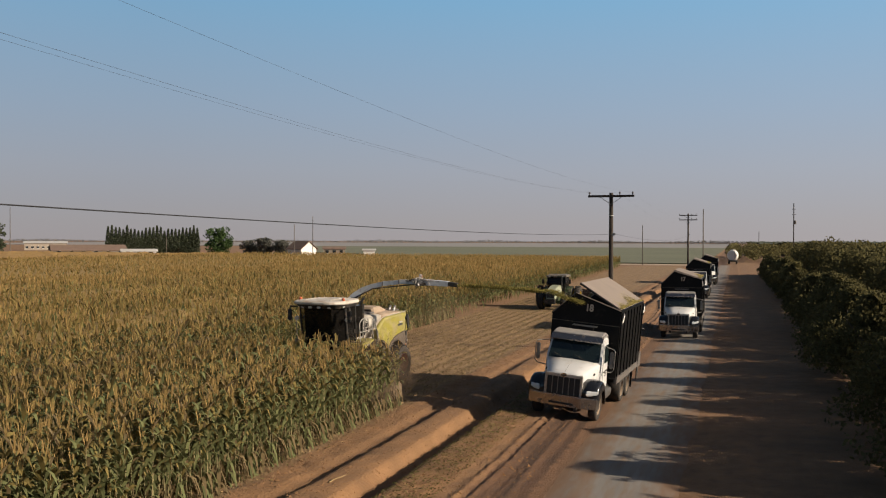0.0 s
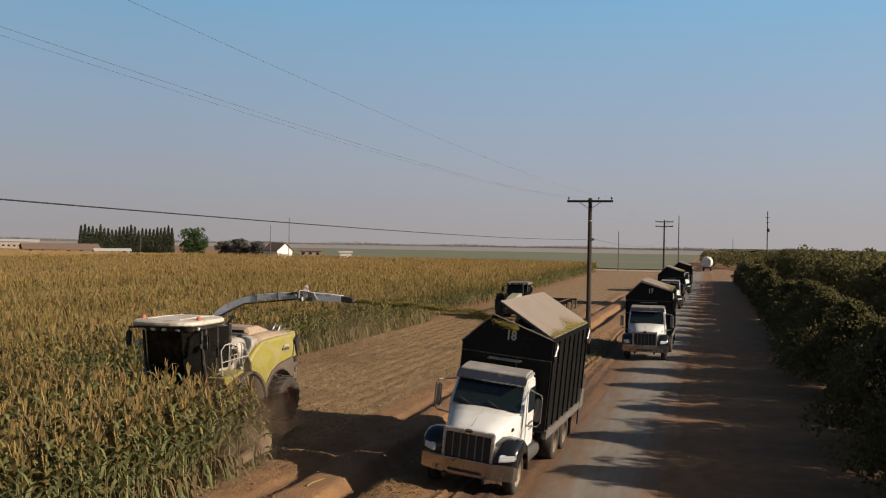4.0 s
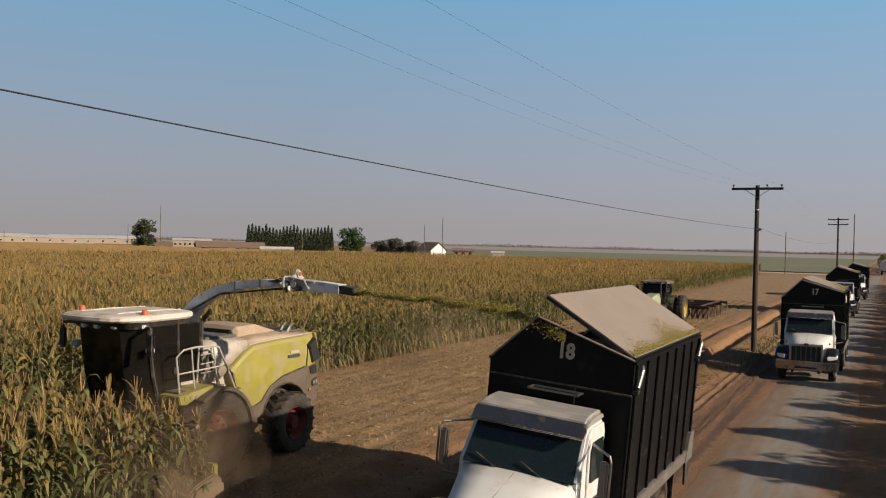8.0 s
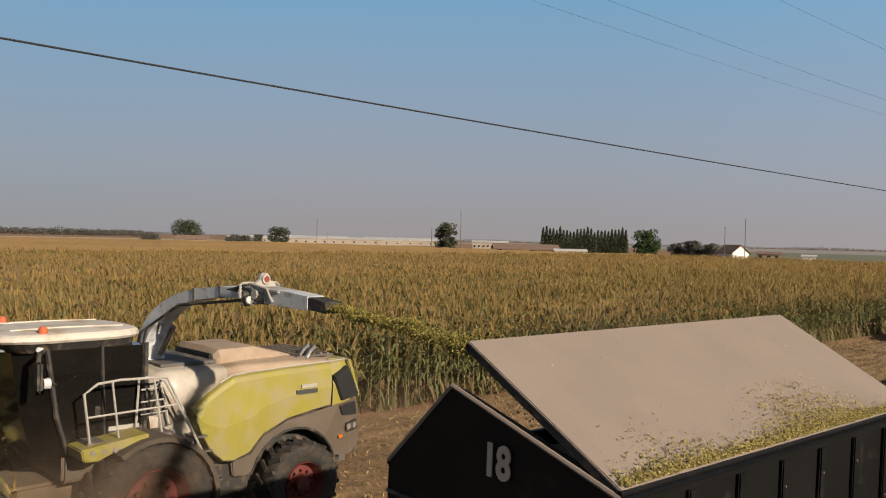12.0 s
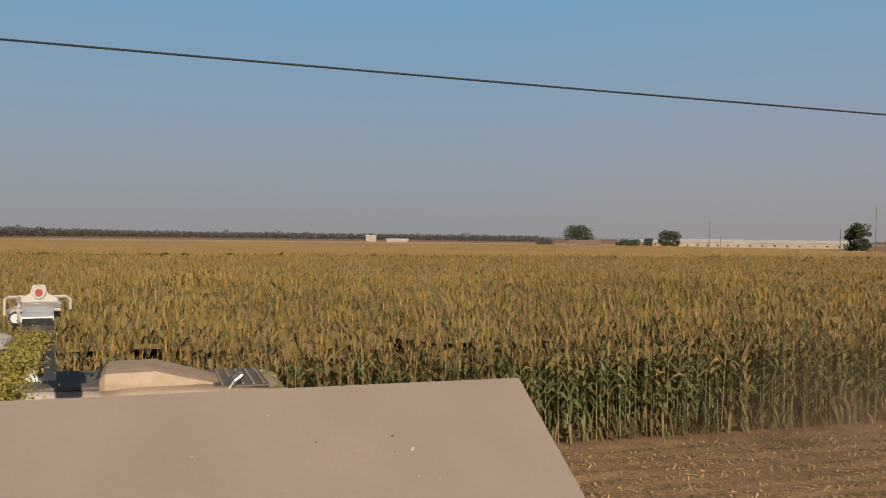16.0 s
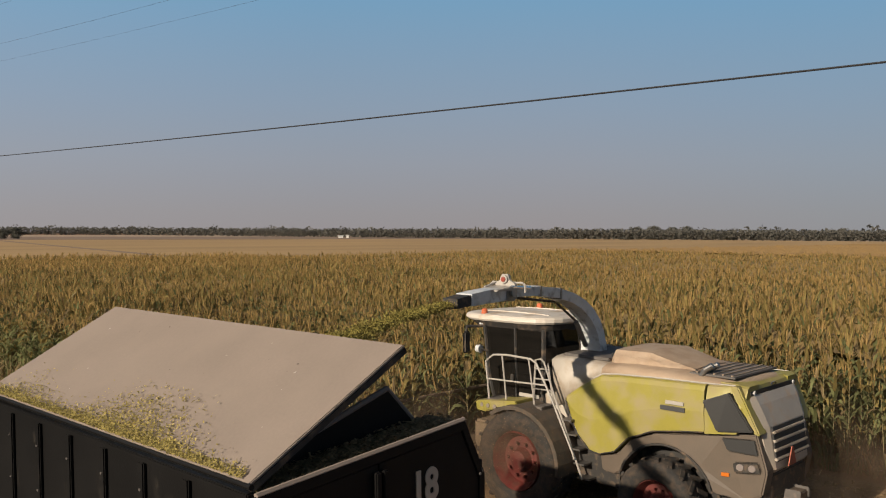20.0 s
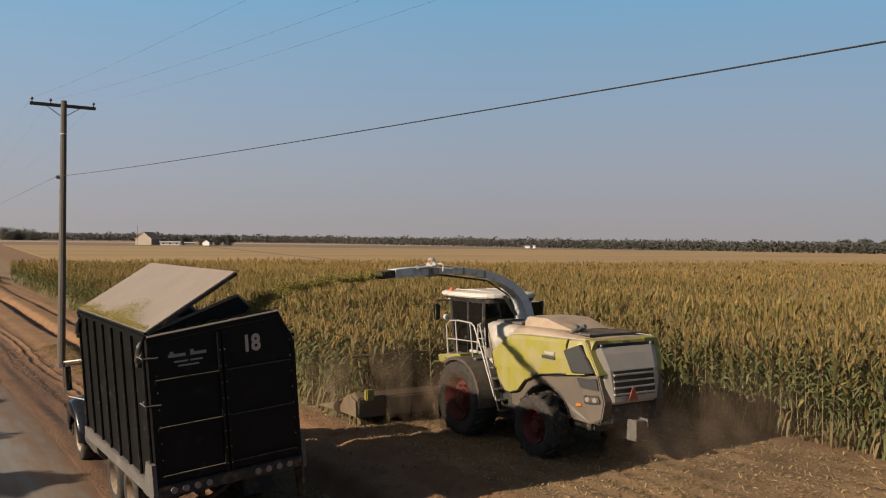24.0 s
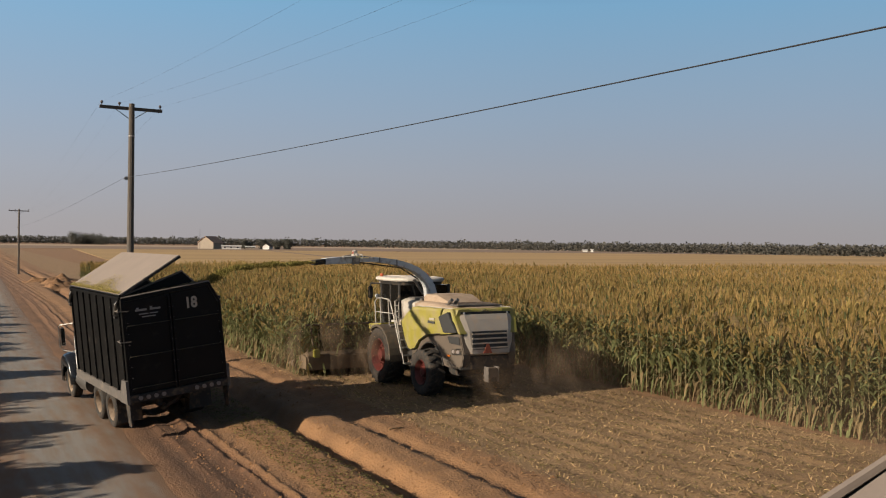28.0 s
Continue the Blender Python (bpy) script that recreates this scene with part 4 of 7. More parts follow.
        P("cab_step", boxes((s * 0.85 - 0.17, s * 0.85 + 0.17, 1.72, 2.3, 0.42, 0.47), bevel=0.01), dull_metal)
        P("exhaust_guard", boxes((s * 0.55 - 0.09, s * 0.55 + 0.09, 2.77, 2.84, 1.0, 2.5), bevel=0.02), frame_black)
    WHEELS = []
    for s in (-1, 1):
        WHEELS.append((make_wheel(t, "front_wheel", s * 0.97, 0.92, 0.5, 0.28, 0.30, dusty_rim, dish=-0.25, side=s), 0.5))
        for y in (4.75, 6.05):
            WHEELS.append((make_wheel(t, "rear_wheel", s * 0.93, y, 0.5, 0.56, 0.30, dusty_rim, dish=0.1, side=s), 0.5))
    # box: floor, walls with ribs, shaped end panels, doors
    HW, Y0, Y1, ZB, ZR, ZL = 1.24, 2.86, 8.08, 1.18, 3.58, 3.30
    bx = new("box_body")
    bx.parent = t
    B = lambda name, bm, mat, lab="": part(name, bm, mat, bx, lab)
    B("box_floor", boxes((-HW, HW, Y0, Y1, ZB - 0.06, ZB)), frame_black)
    B("side_wall", boxes((HW - 0.04, HW, Y0, Y1, ZB, ZR), bevel=0.008), black_paint)
    B("side_wall", boxes((-HW, -HW + 0.04, Y0, Y1, ZB, ZL), bevel=0.008), black_paint)
    B("front_panel", prism([(-HW, ZB), (-HW, ZL), (-0.45, 4.08), (HW, ZR), (HW, ZB)], "y", Y0, Y0 + 0.05), black_paint, "black front panel with a slanted peak")
    B("front_panel_rim", tube([(-HW, Y0 + 0.0, ZL), (-0.45, Y0, 4.09), (HW, Y0, ZR + 0.02)], 0.03 if gap else 0.02, 6), lid_mat)
    if not gap:
        B("front_inner_panel", prism([(-HW + 0.06, 2.8), (-HW + 0.06, ZL - 0.03), (-0.5, 3.99), (HW - 0.06, ZR - 0.05), (HW - 0.06, 2.8)], "y", Y0 + 0.17, Y0 + 0.2), black_paint)
        B("front_inner_rim", tube([(-HW + 0.06, Y0 + 0.18, ZL - 0.02), (-0.5, Y0 + 0.18, 4.0), (HW - 0.06, Y0 + 0.18, ZR - 0.03)], 0.036, 8), material("chaffy_pipe", (0.12, 0.09, 0.06), 0.9, vary=0.4, scale=9, bump=0.4), "dusty pipe along the inner edge")
    B("front_panel_seam", boxes((-HW, HW, Y0 - 0.02, Y0, 3.02, 3.05), (0.3, 0.32, Y0 - 0.02, Y0, ZB, 3.02)), dirty_black)
    B("access_step", boxes((-0.42, 0.46, Y0 - 0.3, Y0 - 0.26, 2.93, 2.96), (-0.42, 0.46, Y0 - 0.06, Y0 - 0.02, 2.93, 2.96), (-0.42, -0.38, Y0 - 0.3, Y0 - 0.001, 2.932, 2.958), (0.42, 0.46, Y0 - 0.3, Y0 - 0.001, 2.932, 2.958), bevel=0.006), dull_metal, "flat metal step frame")
    for s, top in ((1, ZR), (-1, ZL)):
        B("top_rail", boxes((s * HW - 0.035, s * HW + 0.035, Y0, Y1, top - 0.05, top + 0.01), bevel=0.01), black_paint)
        B("bottom_rail", boxes((s * HW - 0.05, s * HW + 0.06, Y0, Y1 - 0.1, ZB - 0.22, ZB + 0.02), bevel=0.015), rail_grey, "dusty grey bottom rail")
        for k in range(8):
            y = Y0 + 0.14 + k * (Y1 - Y0 - 0.28) / 7
            a, b = sorted((s * HW, s * (HW + 0.04)))
            B("rib", prism([(y - 0.05, ZB - 0.1), (y - 0.05, top - 0.045), (y + 0.05, top - 0.045), (y + 0.05, ZB + 0.05)], "x", a, b, bevel=0.012), black_paint)
            bm = bmesh.new()
            for q in range(5):
                disc((s * (HW + 0.043), y, 1.5 + 0.45 * q), 0.012, 0.012, "x", 6, bm)
            part("rivet_row", bm, rail_grey, bx)["kind"] = "stuff"
    # rear frame and doors
    B("rear_frame", prism([(-HW, ZB), (-HW, 3.2), (-0.98, 3.72), (HW, 3.56), (HW, ZB), (HW - 0.07, ZB + 0.02), (HW - 0.07, 3.48), (-0.95, 3.64), (-HW + 0.07, 3.18), (-HW + 0.07, ZB + 0.02)], "y", Y1, Y1 + 0.05), black_paint)
    B("rear_top_rim", tube([(-HW + 0.02, Y1 + 0.03, 3.21), (-0.98, Y1 + 0.03, 3.73), (HW - 0.02, Y1 + 0.03, 3.57)], 0.024, 6), lid_mat)
    doors = (("rear_door", [(0.06, ZB + 0.03), (0.06, 3.55), (HW - 0.075, 3.47), (HW - 0.075, ZB + 0.03)]), ("rear_door", [(-HW + 0.075, ZB + 0.03), (-HW + 0.075, 3.17), (-0.94, 3.63), (0.04, 3.55), (0.04, ZB + 0.03)]))
    for i, (nm, prof) in enumerate(doors):
        d = P(nm, prism(prof, "y", Y1 - 0.02, Y1 + 0.035), black_paint, "black steel rear door")
        x0, x1 = min(p[0] for p in prof), max(p[0] for p in prof)
        for z in (ZB + 0.12, 2.08, 2.84):
            part("door_bar", boxes((x0, x1, Y1 + 0.035, Y1 + 0.085, z - 0.035, z + 0.03), bevel=0.01), black_paint, d)
            part("door_bar_dirt", boxes((x0 + 0.03, x1 - 0.03, Y1 + 0.04, Y1 + 0.082, z + 0.031, z + 0.038)), material("dry_green_dirt", (0.09, 0.074, 0.043), 0.95, vary=0.4, scale=6, bump=0.4), d)
        part("door_post", boxes(((x0 if i == 0 else x1 - 0.06), (x0 + 0.06 if i == 0 else x1), Y1 + 0.036, Y1 + 0.09, ZB, 3.5), bevel=0.01), black_paint, d)
        bm = bmesh.new()
        for q in range(8):
            for x in (x0 + 0.03, x1 - 0.03):
                disc((x, Y1 + 0.092, ZB + 0.15 + 0.27 * q), 0.013, 0.012, "y", 6, bm)
        part("rivet_row", bm, rail_grey, d)["kind"] = "stuff"
        if i == 0:
            for x, w, z, hgt in ((0.78, 0.28, 3.20, 0.05), (0.86, 0.06, 3.23, 0.06), (0.43, 0.26, 3.20, 0.05), (0.53, 0.06, 3.23, 0.06), (0.72, 0.22, 3.11, 0.025), (0.47, 0.2, 3.11, 0.025), (0.6, 0.34, 3.04, 0.025)):
                part("lettering_bar", boxes((x - w / 2, x + w / 2, Y1 + 0.036, Y1 + 0.042, z, z + hgt)), material("faded_lettering", (0.22, 0.205, 0.19), 0.7, bump=0.0), d)
    if number:
        text_part(number, 0.38, pose(-0.47, Y1 + 0.045, 3.24, 90, 0, 180), ink, t, "white number on the rear door")
        text_part(number, 0.35, pose(0.1, Y0 - 0.02, 3.58, 90, 0, 0), ink, t, "white number on the front panel")
    for z, s in ((2.5, 1), (3.25, 1)):
        P("door_latch", tube([(HW + 0.09, Y1 - 0.25, z), (HW + 0.1, Y1 + 0.1, z), (HW - 0.14, Y1 + 0.11, z - 0.01)], 0.013, 6), rail_grey)
        P("latch_plate", boxes((HW + 0.02, HW + 0.07, Y1 - 0.22, Y1 - 0.1, z - 0.035, z + 0.035), bevel=0.01), dirty_black)
    for y in (Y0 + 0.12, Y1 - 0.3):
        P("lid_cylinder", tube([(HW + 0.07, y - 0.06, 3.16), (HW + 0.07, y + 0.16, 3.42), (HW + 0.05, y + 0.22, 3.5)], [0.042, 0.042, 0.02], 10), dull_metal, "short metal lid cylinder")
        P("cylinder_bracket", boxes((HW, HW + 0.09, y - 0.1, y + 0.02, 3.06, 3.13), bevel=0.01), frame_black)
    P("rear_beam", boxes((-HW, HW, Y1 - 0.15, Y1 + 0.06, ZB - 0.2, ZB - 0.01), bevel=0.015), frame_black)
    for s in (-1, 1):
        for k in range(4):
            part("tail_lamp", disc((s * (0.42 + 0.19 * k), Y1 + 0.075, ZB - 0.1), 0.055, 0.03, "y", 12), grey_lens, t)
        a, b = sorted((s * 0.62, s * 1.24))
        P("mud_flap", boxes((a, b, 6.78, 6.81, 0.25, 1.0), bevel=0.008), frame_black)
        P("corner_guard", prism([(Y1 - 0.6, ZB - 0.22), (Y1 - 0.3, ZB + 0.36), (Y1 + 0.06, ZB + 0.36), (Y1 + 0.06, ZB - 0.22)], "x", *sorted((s * 1.24, s * 1.31))), rail_grey, "grey corner guard")
        P("corner_plate", prism([(Y1 - 0.32, ZB - 0.22), (Y1 + 0.05, ZB - 0.22), (Y1 + 0.05, ZB - 0.78), (Y1 - 0.2, ZB - 0.78)], "x", *sorted((s * 1.22, s * 1.26))), frame_black)
    P("dump_prop", tube([(-0.2, 7.9, 1.0), (0.25, 7.4, 0.55), (-0.3, 6.9, 0.6)], 0.04, 6), frame_black)
    B("rear_peak_panel", prism([(-HW + 0.06, 2.6), (-HW + 0.06, ZL - 0.05), (-0.45, 4.02), (HW - 0.06, ZR - 0.04), (HW - 0.06, 2.6)], "y", Y1 - 0.42, Y1 - 0.38), black_paint, "slanted black panel before the rear doors")
    B("rear_peak_rim", tube([(-HW + 0.06, Y1 - 0.4, ZL - 0.04), (-0.45, Y1 - 0.4, 4.03), (HW - 0.06, Y1 - 0.4, ZR - 0.03)], 0.03, 6), lid_mat)
    B("rear_ledge", prism([(-HW + 0.06, 3.2), (-0.95, 3.72), (HW - 0.06, 3.54), (HW - 0.06, 3.3), (-HW + 0.06, 2.95)], "y", Y1 - 0.38, Y1 - 0.02), material("dry_chaff_heap", (0.139, 0.11, 0.0464), 0.95, vary=0.5, scale=10, bump=0.9, fine=50), "chaff lying before the rear doors")
    if gap:
        B("front_ledge", prism([(-HW + 0.06, 3.28), (-0.45, 4.09), (HW - 0.06, 3.58), (HW - 0.06, 3.4), (-0.45, 3.9), (-HW + 0.06, 3.1)], "y", Y0 + 0.05, Y0 + gap + 0.03), material("dry_chaff_heap", (0.14, 0.11, 0.046)), "chaff lying before the lid")
    rr = np.random.default_rng(29)
    n = 1600
    lx, ly = rr.uniform(-HW + 0.1, HW - 0.1, n), rr.uniform(Y1 - 0.36, Y1 - 0.03, n)
    lz = np.interp(lx, [-HW + 0.06, -0.95, HW - 0.06], [3.2, 3.72, 3.54]) + rr.uniform(0.004, 0.04, n)
    qa, qs = rr.uniform(0, 6.28, n), rr.uniform(0.004, 0.011, n)
    c = np.stack([lx, ly, lz], -1)
    u, v = np.stack([np.cos(qa), np.sin(qa), rr.normal(0, 0.4, n)], -1) * qs[:, None] * 1.7, np.stack([-np.sin(qa), np.cos(qa), rr.normal(0.2, 0.3, n)], -1) * qs[:, None]
    quads_mesh("ledge_chaff", np.stack([c - u - v, c + u - v, c + u + v, c - u + v], 1).reshape(-1, 3), np.arange(4 * n).reshape(-1, 4), np.zeros(n), [ledge_mat], "dry brown chips of chopped corn on the ledge", kind="stuff", parent=bx)
    # load and lid
    r = np.random.default_rng(5)
    V, Q = grid(np.linspace(-HW + 0.05, HW - 0.05, 14), np.linspace(Y0 + 0.07, Y1 - 0.05, 30), lambda X, Y: 3.02 + 0.25 * np.cos(X) + 0.05 * wave_noise(X, Y, 9, 0.6) + r.normal(0, 0.02, X.shape))
    quads_mesh("load", V, Q, np.zeros(len(Q)), [material("silage_load", (0.128, 0.0986, 0.0435), 0.95, vary=0.4, scale=8, bump=0.8, fine=40)], "heaped chopped corn in the box", parent=t)
    lid = new("lid")
    lid.parent = t
    lid.matrix_basis = pose(HW - 0.01, 0, ZR + 0.04, 0, lid_tilt, 0)
    lw = 1.76
    L = lambda name, bm, mat, lab="": part(name, bm, mat, lid, lab)
    L("lid_panel", boxes((-lw, 0.0, Y0 + 0.02 + gap, Y1 - 0.03, 0.0, 0.03), bevel=0.008), lid_mat, "dusty beige lid")
    L("lid_frame", boxes((-lw, -lw + 0.05, Y0 + 0.02 + gap, Y1 - 0.03, -0.05, -0.002), (-lw, 0, Y0 + 0.02 + gap, Y0 + 0.06 + gap, -0.05, -0.002), (-lw, 0, Y1 - 0.07, Y1 - 0.03, -0.05, -0.002)), lid_mat if gap else frame_black)
    L("lid_hinge_bar", tube([(0.0, Y0, 0.01), (0.0, Y1, 0.01)], 0.024, 8), black_paint)
    r = np.random.default_rng(17)
    n = 9000
    along, up = r.uniform(Y0 + 0.05, Y1 - 0.14, n), np.abs(r.normal(0, 0.045, n))
    drift = r.random(n) < 0.62
    along = np.where(drift, np.clip(np.where(r.random(n) < 0.75, r.normal(6.0, 0.7, n), r.normal(3.7, 0.5, n)), Y0 + 0.1, Y1 - 0.2), along)
    up = np.where(drift, r.gamma(1.05, 0.17, n) * (0.25 + np.exp(-((along - 6.0) / 0.8) ** 2) + 0.45 * np.exp(-((along - 3.7) / 0.5) ** 2)), up)
    up = np.where(up > 0.7, 0.02, up)
    a, hs = r.uniform(0, 6.28, n), r.uniform(0.0025, 0.0062, n)
    c = np.stack([-0.02 - up, along, 0.042 + r.uniform(0, 0.02, n)], -1)
    u, v = np.stack([np.cos(a), np.sin(a), r.normal(0, 0.4, n)], -1) * hs[:, None] * 2, np.stack([-np.sin(a), np.cos(a), 0.3 + 0 * a], -1) * hs[:, None]
    quads_mesh("chaff", np.stack([c - u - v, c + u - v, c + u + v, c - u + v], 1).reshape(-1, 3), np.arange(4 * n).reshape(-1, 4), np.zeros(n), [chaff_mat], "green and yellow corn bits along the hinge", kind="stuff", parent=lid)
    n = 24
    p = np.stack([-r.uniform(0.1, lw - 0.1, n), r.uniform(Y0 + 0.3, Y1 - 0.3, n), np.full(n, 0.034)], -1)
    a, hs = r.uniform(0, 6.28, n), r.uniform(0.005, 0.014, n)
    u, v = np.stack([np.cos(a), np.sin(a), 0.1 + 0 * a], -1) * hs[:, None], np.stack([-np.sin(a), np.cos(a), 0.2 + 0 * a], -1) * hs[:, None] * 0.5
    quads_mesh("leaf_flecks", np.stack([p - u - v, p + u - v, p + u + v, p - u + v], 1).reshape(-1, 3), np.arange(4 * n).reshape(-1, 4), np.arange(n) % 2, [rail_white, dirty_black], "pale and dark leaf scraps on the lid", kind="stuff", parent=lid)
    return t, WHEELS


def make_harvester():
    """A forage harvester that faces -y; the front axle is at y = 0."""
    t = thing("forage_harvester", "lime green and grey forage harvester with red wheels, cutting corn", "harvester")
    P = lambda name, bm, mat, lab="", parent=t, smooth=False: part(name, bm, mat, parent, lab, smooth)
    # underbody, wheel arches and side panels
    P("underbody", boxes((-0.9, 0.9, -0.9, 4.2, 0.75, 1.9), bevel=0.06), frame_black)
    def tuck(bm):
        for v in bm.verts:
            v.co.x *= 1 - 0.24 * max(0.0, v.co.y - 3.75)
        return bm
    for s in (-1, 1):
        arch = [(2.9 + 0.93 * math.cos(q), 0.80 + 0.90 * math.sin(q)) for q in np.linspace(0.28, 2.86, 11)]
        P("rear_skirt", tuck(prism([(1.62, 1.02), (1.58, 1.32), (1.95, 1.38), (2.22, 1.68), (2.72, 1.89), (3.4, 1.99), (3.95, 2.06), (4.46, 2.1), (4.62, 1.5), (4.55, 1.1), (4.3, 0.98)] + arch + [(1.9, 1.0)], "x", *sorted((s * 0.88, s * 1.22)), bevel=0.025)), skirt_grey, "dusty grey lower side panel")
        P("arch_lip", tube([(s * 1.225, y, z) for y, z in arch], 0.02, 6), frame_black)
        rows = ((0.84, 2.20, 2.31), (0.95, 1.90, 2.38), (1.12, 1.58, 2.50), (1.38, 1.33, 2.66), (1.6, 1.30, 2.77), (1.92, 1.40, 2.80), (2.2, 1.69, 2.81), (2.7, 1.90, 2.83), (3.2, 1.98, 2.84), (3.66, 2.04, 2.85))
        P("side_panel", loft([[(s * 0.9, y, zb), (s * 1.24, y, zb), (s * 1.262, y, zb + 0.03), (s * 1.292, y, zb + 0.45 * (zt - zb)), (s * 1.275, y, zt - 0.10), (s * 1.235, y, zt - 0.025), (s * 1.19, y, zt), (s * 0.9, y, zt)] for y, zb, zt in rows]), lime, "lime green engine cover panel")
        P("panel_edge", tube([(s * 1.285, y, zb + 0.02) for y, zb, zt in rows], 0.014, 5), frame_black)
        P("hood_line", tube([(s * 1.15, y, zt + 0.015) for y, zb, zt in rows[3:]] + [(s * 1.08, 4.12, 2.87)], 0.016, 5), rail_white, "pale hood edge")
        for w, h, z, m in ((0.46, 0.075, 2.34, dark_ink), (0.34, 0.06, 2.45, rail_white)):
            P("panel_sticker_bar", boxes((*sorted((s * 1.285, s * 1.318)), 2.86 + (0.1 if h < 0.07 else 0), 2.86 + w + (0.1 if h < 0.07 else 0), z, z + h)), m)
        P("rear_quarter", loft([[(s * 0.7, y, zb), (s * w, y, zb), (s * (w + 0.02), y, (zb + zt) / 2), (s * (w - 0.1), y, zt - 0.03), (s * (w - 0.16), y, zt), (s * 0.6, y, zt)] for y, w, zb, zt in ((3.68, 1.29, 2.04, 2.85), (3.95, 1.26, 2.07, 2.87), (4.18, 1.18, 2.09, 2.88), (4.3, 1.10, 2.3, 2.86))]), lime, "lime rear quarter", smooth=False)
        P("quarter_post", tuck(prism([(4.08, 2.86), (4.2, 2.88), (4.54, 2.1), (4.46, 2.1)], "x", *sorted((s * 0.98, s * 1.32)), bevel=0.02)), lime)
        P("quarter_window", tuck(prism([(3.66, 2.6), (4.08, 2.77), (4.45, 2.15), (3.9, 2.11)], "x", *sorted((s * 0.95, s * 1.372)), bevel=0.02)), slat_black, "dark rear quarter grille")
        P("quarter_lower", tuck(prism([(4.02, 1.78), (3.92, 2.0), (4.44, 2.02), (4.5, 1.74)], "x", *sorted((s * 0.95, s * 1.24)), bevel=0.02)), slat_black)
        lamp = P("tail_lamp_unit", tuck(prism([(4.12, 1.42), (4.1, 1.62), (4.5, 1.66), (4.56, 1.45)], "x", *sorted((s * 0.9, s * 1.25)), bevel=0.03)), frame_black)
        for k in range(2):
            part("tail_lens", tuck(disc((s * 1.257, 4.22 + 0.18 * k, 1.54), 0.06, 0.02, "x", 14)), grey_lens, lamp)
        P("side_reflector", tuck(boxes((*sorted((s * 1.21, s * 1.24)), 3.93, 4.05, 1.36, 1.42))), amber)
    # engine hood: pale cowl in front, dusty lid behind, raised intake hump
    def deck(y, w, z, edge):
        return [(-w, y, edge), (-w * 0.97, y, z - 0.07), (-w * 0.82, y, z - 0.01), (-w * 0.4, y, z + 0.02), (w * 0.4, y, z + 0.02), (w * 0.82, y, z - 0.01), (w * 0.97, y, z - 0.07), (w, y, edge)]
    P("engine_hood", loft([deck(1.52, 1.13, 2.95, 2.72), deck(2.1, 1.14, 2.98, 2.76), deck(2.9, 1.14, 2.97, 2.78), deck(3.6, 1.12, 2.92, 2.80), deck(4.1, 1.03, 2.88, 2.80), deck(4.2, 1.0, 2.86, 2.80)]), hood_dust, "dusty tan engine hood", smooth=True)
    P("front_cowl", loft([deck(0.32, 1.05, 2.98, 2.0), deck(0.7, 1.08, 2.98, 2.1), deck(0.9, 1.12, 2.97, 2.28), deck(1.2, 1.135, 2.96, 2.5), deck(1.53, 1.14, 2.955, 2.70)]), cream, "white cowl behind the cab", smooth=True)
    P("cowl_side", boxes((-1.02, 1.02, 0.12, 1.0, 1.5, 2.25), bevel=0.04), cream)
    P("intake_screen", boxes((-0.82, 0.82, 0.45, 1.5, 2.97, 3.03), bevel=0.015), rail_grey)
    P("intake_hump", loft([[(-w, y, 2.92), (-w, y, z - 0.12), (-w * 0.9, y, z - 0.02), (-w * 0.5, y, z), (w * 0.5, y, z), (w * 0.9, y, z - 0.02), (w, y, z - 0.12), (w, y, 2.92)] for y, w, z in ((1.5, 0.72, 3.12), (1.58, 0.78, 3.21), (2.3, 0.76, 3.22), (2.75, 0.72, 3.10), (3.15, 0.66, 3.0))]), hood_dust, "raised dusty air intake hump", smooth=False)
    P("hump_mouth", boxes((-0.66, 0.66, 1.44, 1.52, 2.98, 3.12), bevel=0.02), slat_black)
    P("hood_grate", boxes((-0.85, 0.85, 3.15, 4.0, 2.93, 2.965), bevel=0.01), rail_grey)
    for k in range(5):
        P("grate_bar", boxes((-0.8, 0.8, 3.26 + 0.16 * k, 3.29 + 0.16 * k, 2.96, 2.985)), hood_dust)
    for x in (0.62, 0.84):
        P("exhaust_pipe", tube([(x, 3.38, 2.92), (x, 3.46, 3.04), (x - 0.02, 3.58, 3.12)], 0.055, 12), dull_metal, "short exhaust pipe")
    # tail: silver shield that leans out, grille with slats, lamp band under the lime lip
    def tail_ring(z, y, w):
        return [(-w, y - 0.06, z), (-w * 0.8, y, z), (w * 0.8, y, z), (w, y - 0.06, z), (w * 0.95, y - 0.4, z), (-w * 0.95, y - 0.4, z)]
    P("tail_panel", loft([tail_ring(*q) for q in ((1.44, 4.60, 0.78), (1.5, 4.64, 0.82), (2.2, 4.54, 0.90), (2.55, 4.40, 0.97), (2.70, 4.32, 1.0))]), silver, "silver tail shield")
    P("tail_lip", loft([tail_ring(*q) for q in ((2.78, 4.30, 1.02), (2.84, 4.28, 1.03), (2.885, 4.18, 1.0))]), lime, "lime lip over the tail")
    band = P("tail_band", boxes((-0.94, 0.94, 4.0, 4.31, 2.69, 2.79), bevel=0.015), slat_black)
    for x in (-0.8, 0.8):
        part("band_lamp", disc((x, 4.32, 2.74), 0.035, 0.02, "y", 12), lamp_glass, band)
    P("badge", prism([(-0.1, 2.79), (0.1, 2.79), (0.06, 2.84), (-0.06, 2.84)], "y", 4.29, 4.31), chrome)
    tg = P("tail_grille", prism([(4.3, 1.62), (4.3, 2.18), (4.565, 2.18), (4.645, 1.62)], "x", -0.64, 0.64), slat_black)
    for k in range(4):
        z = 1.64 + 0.145 * k
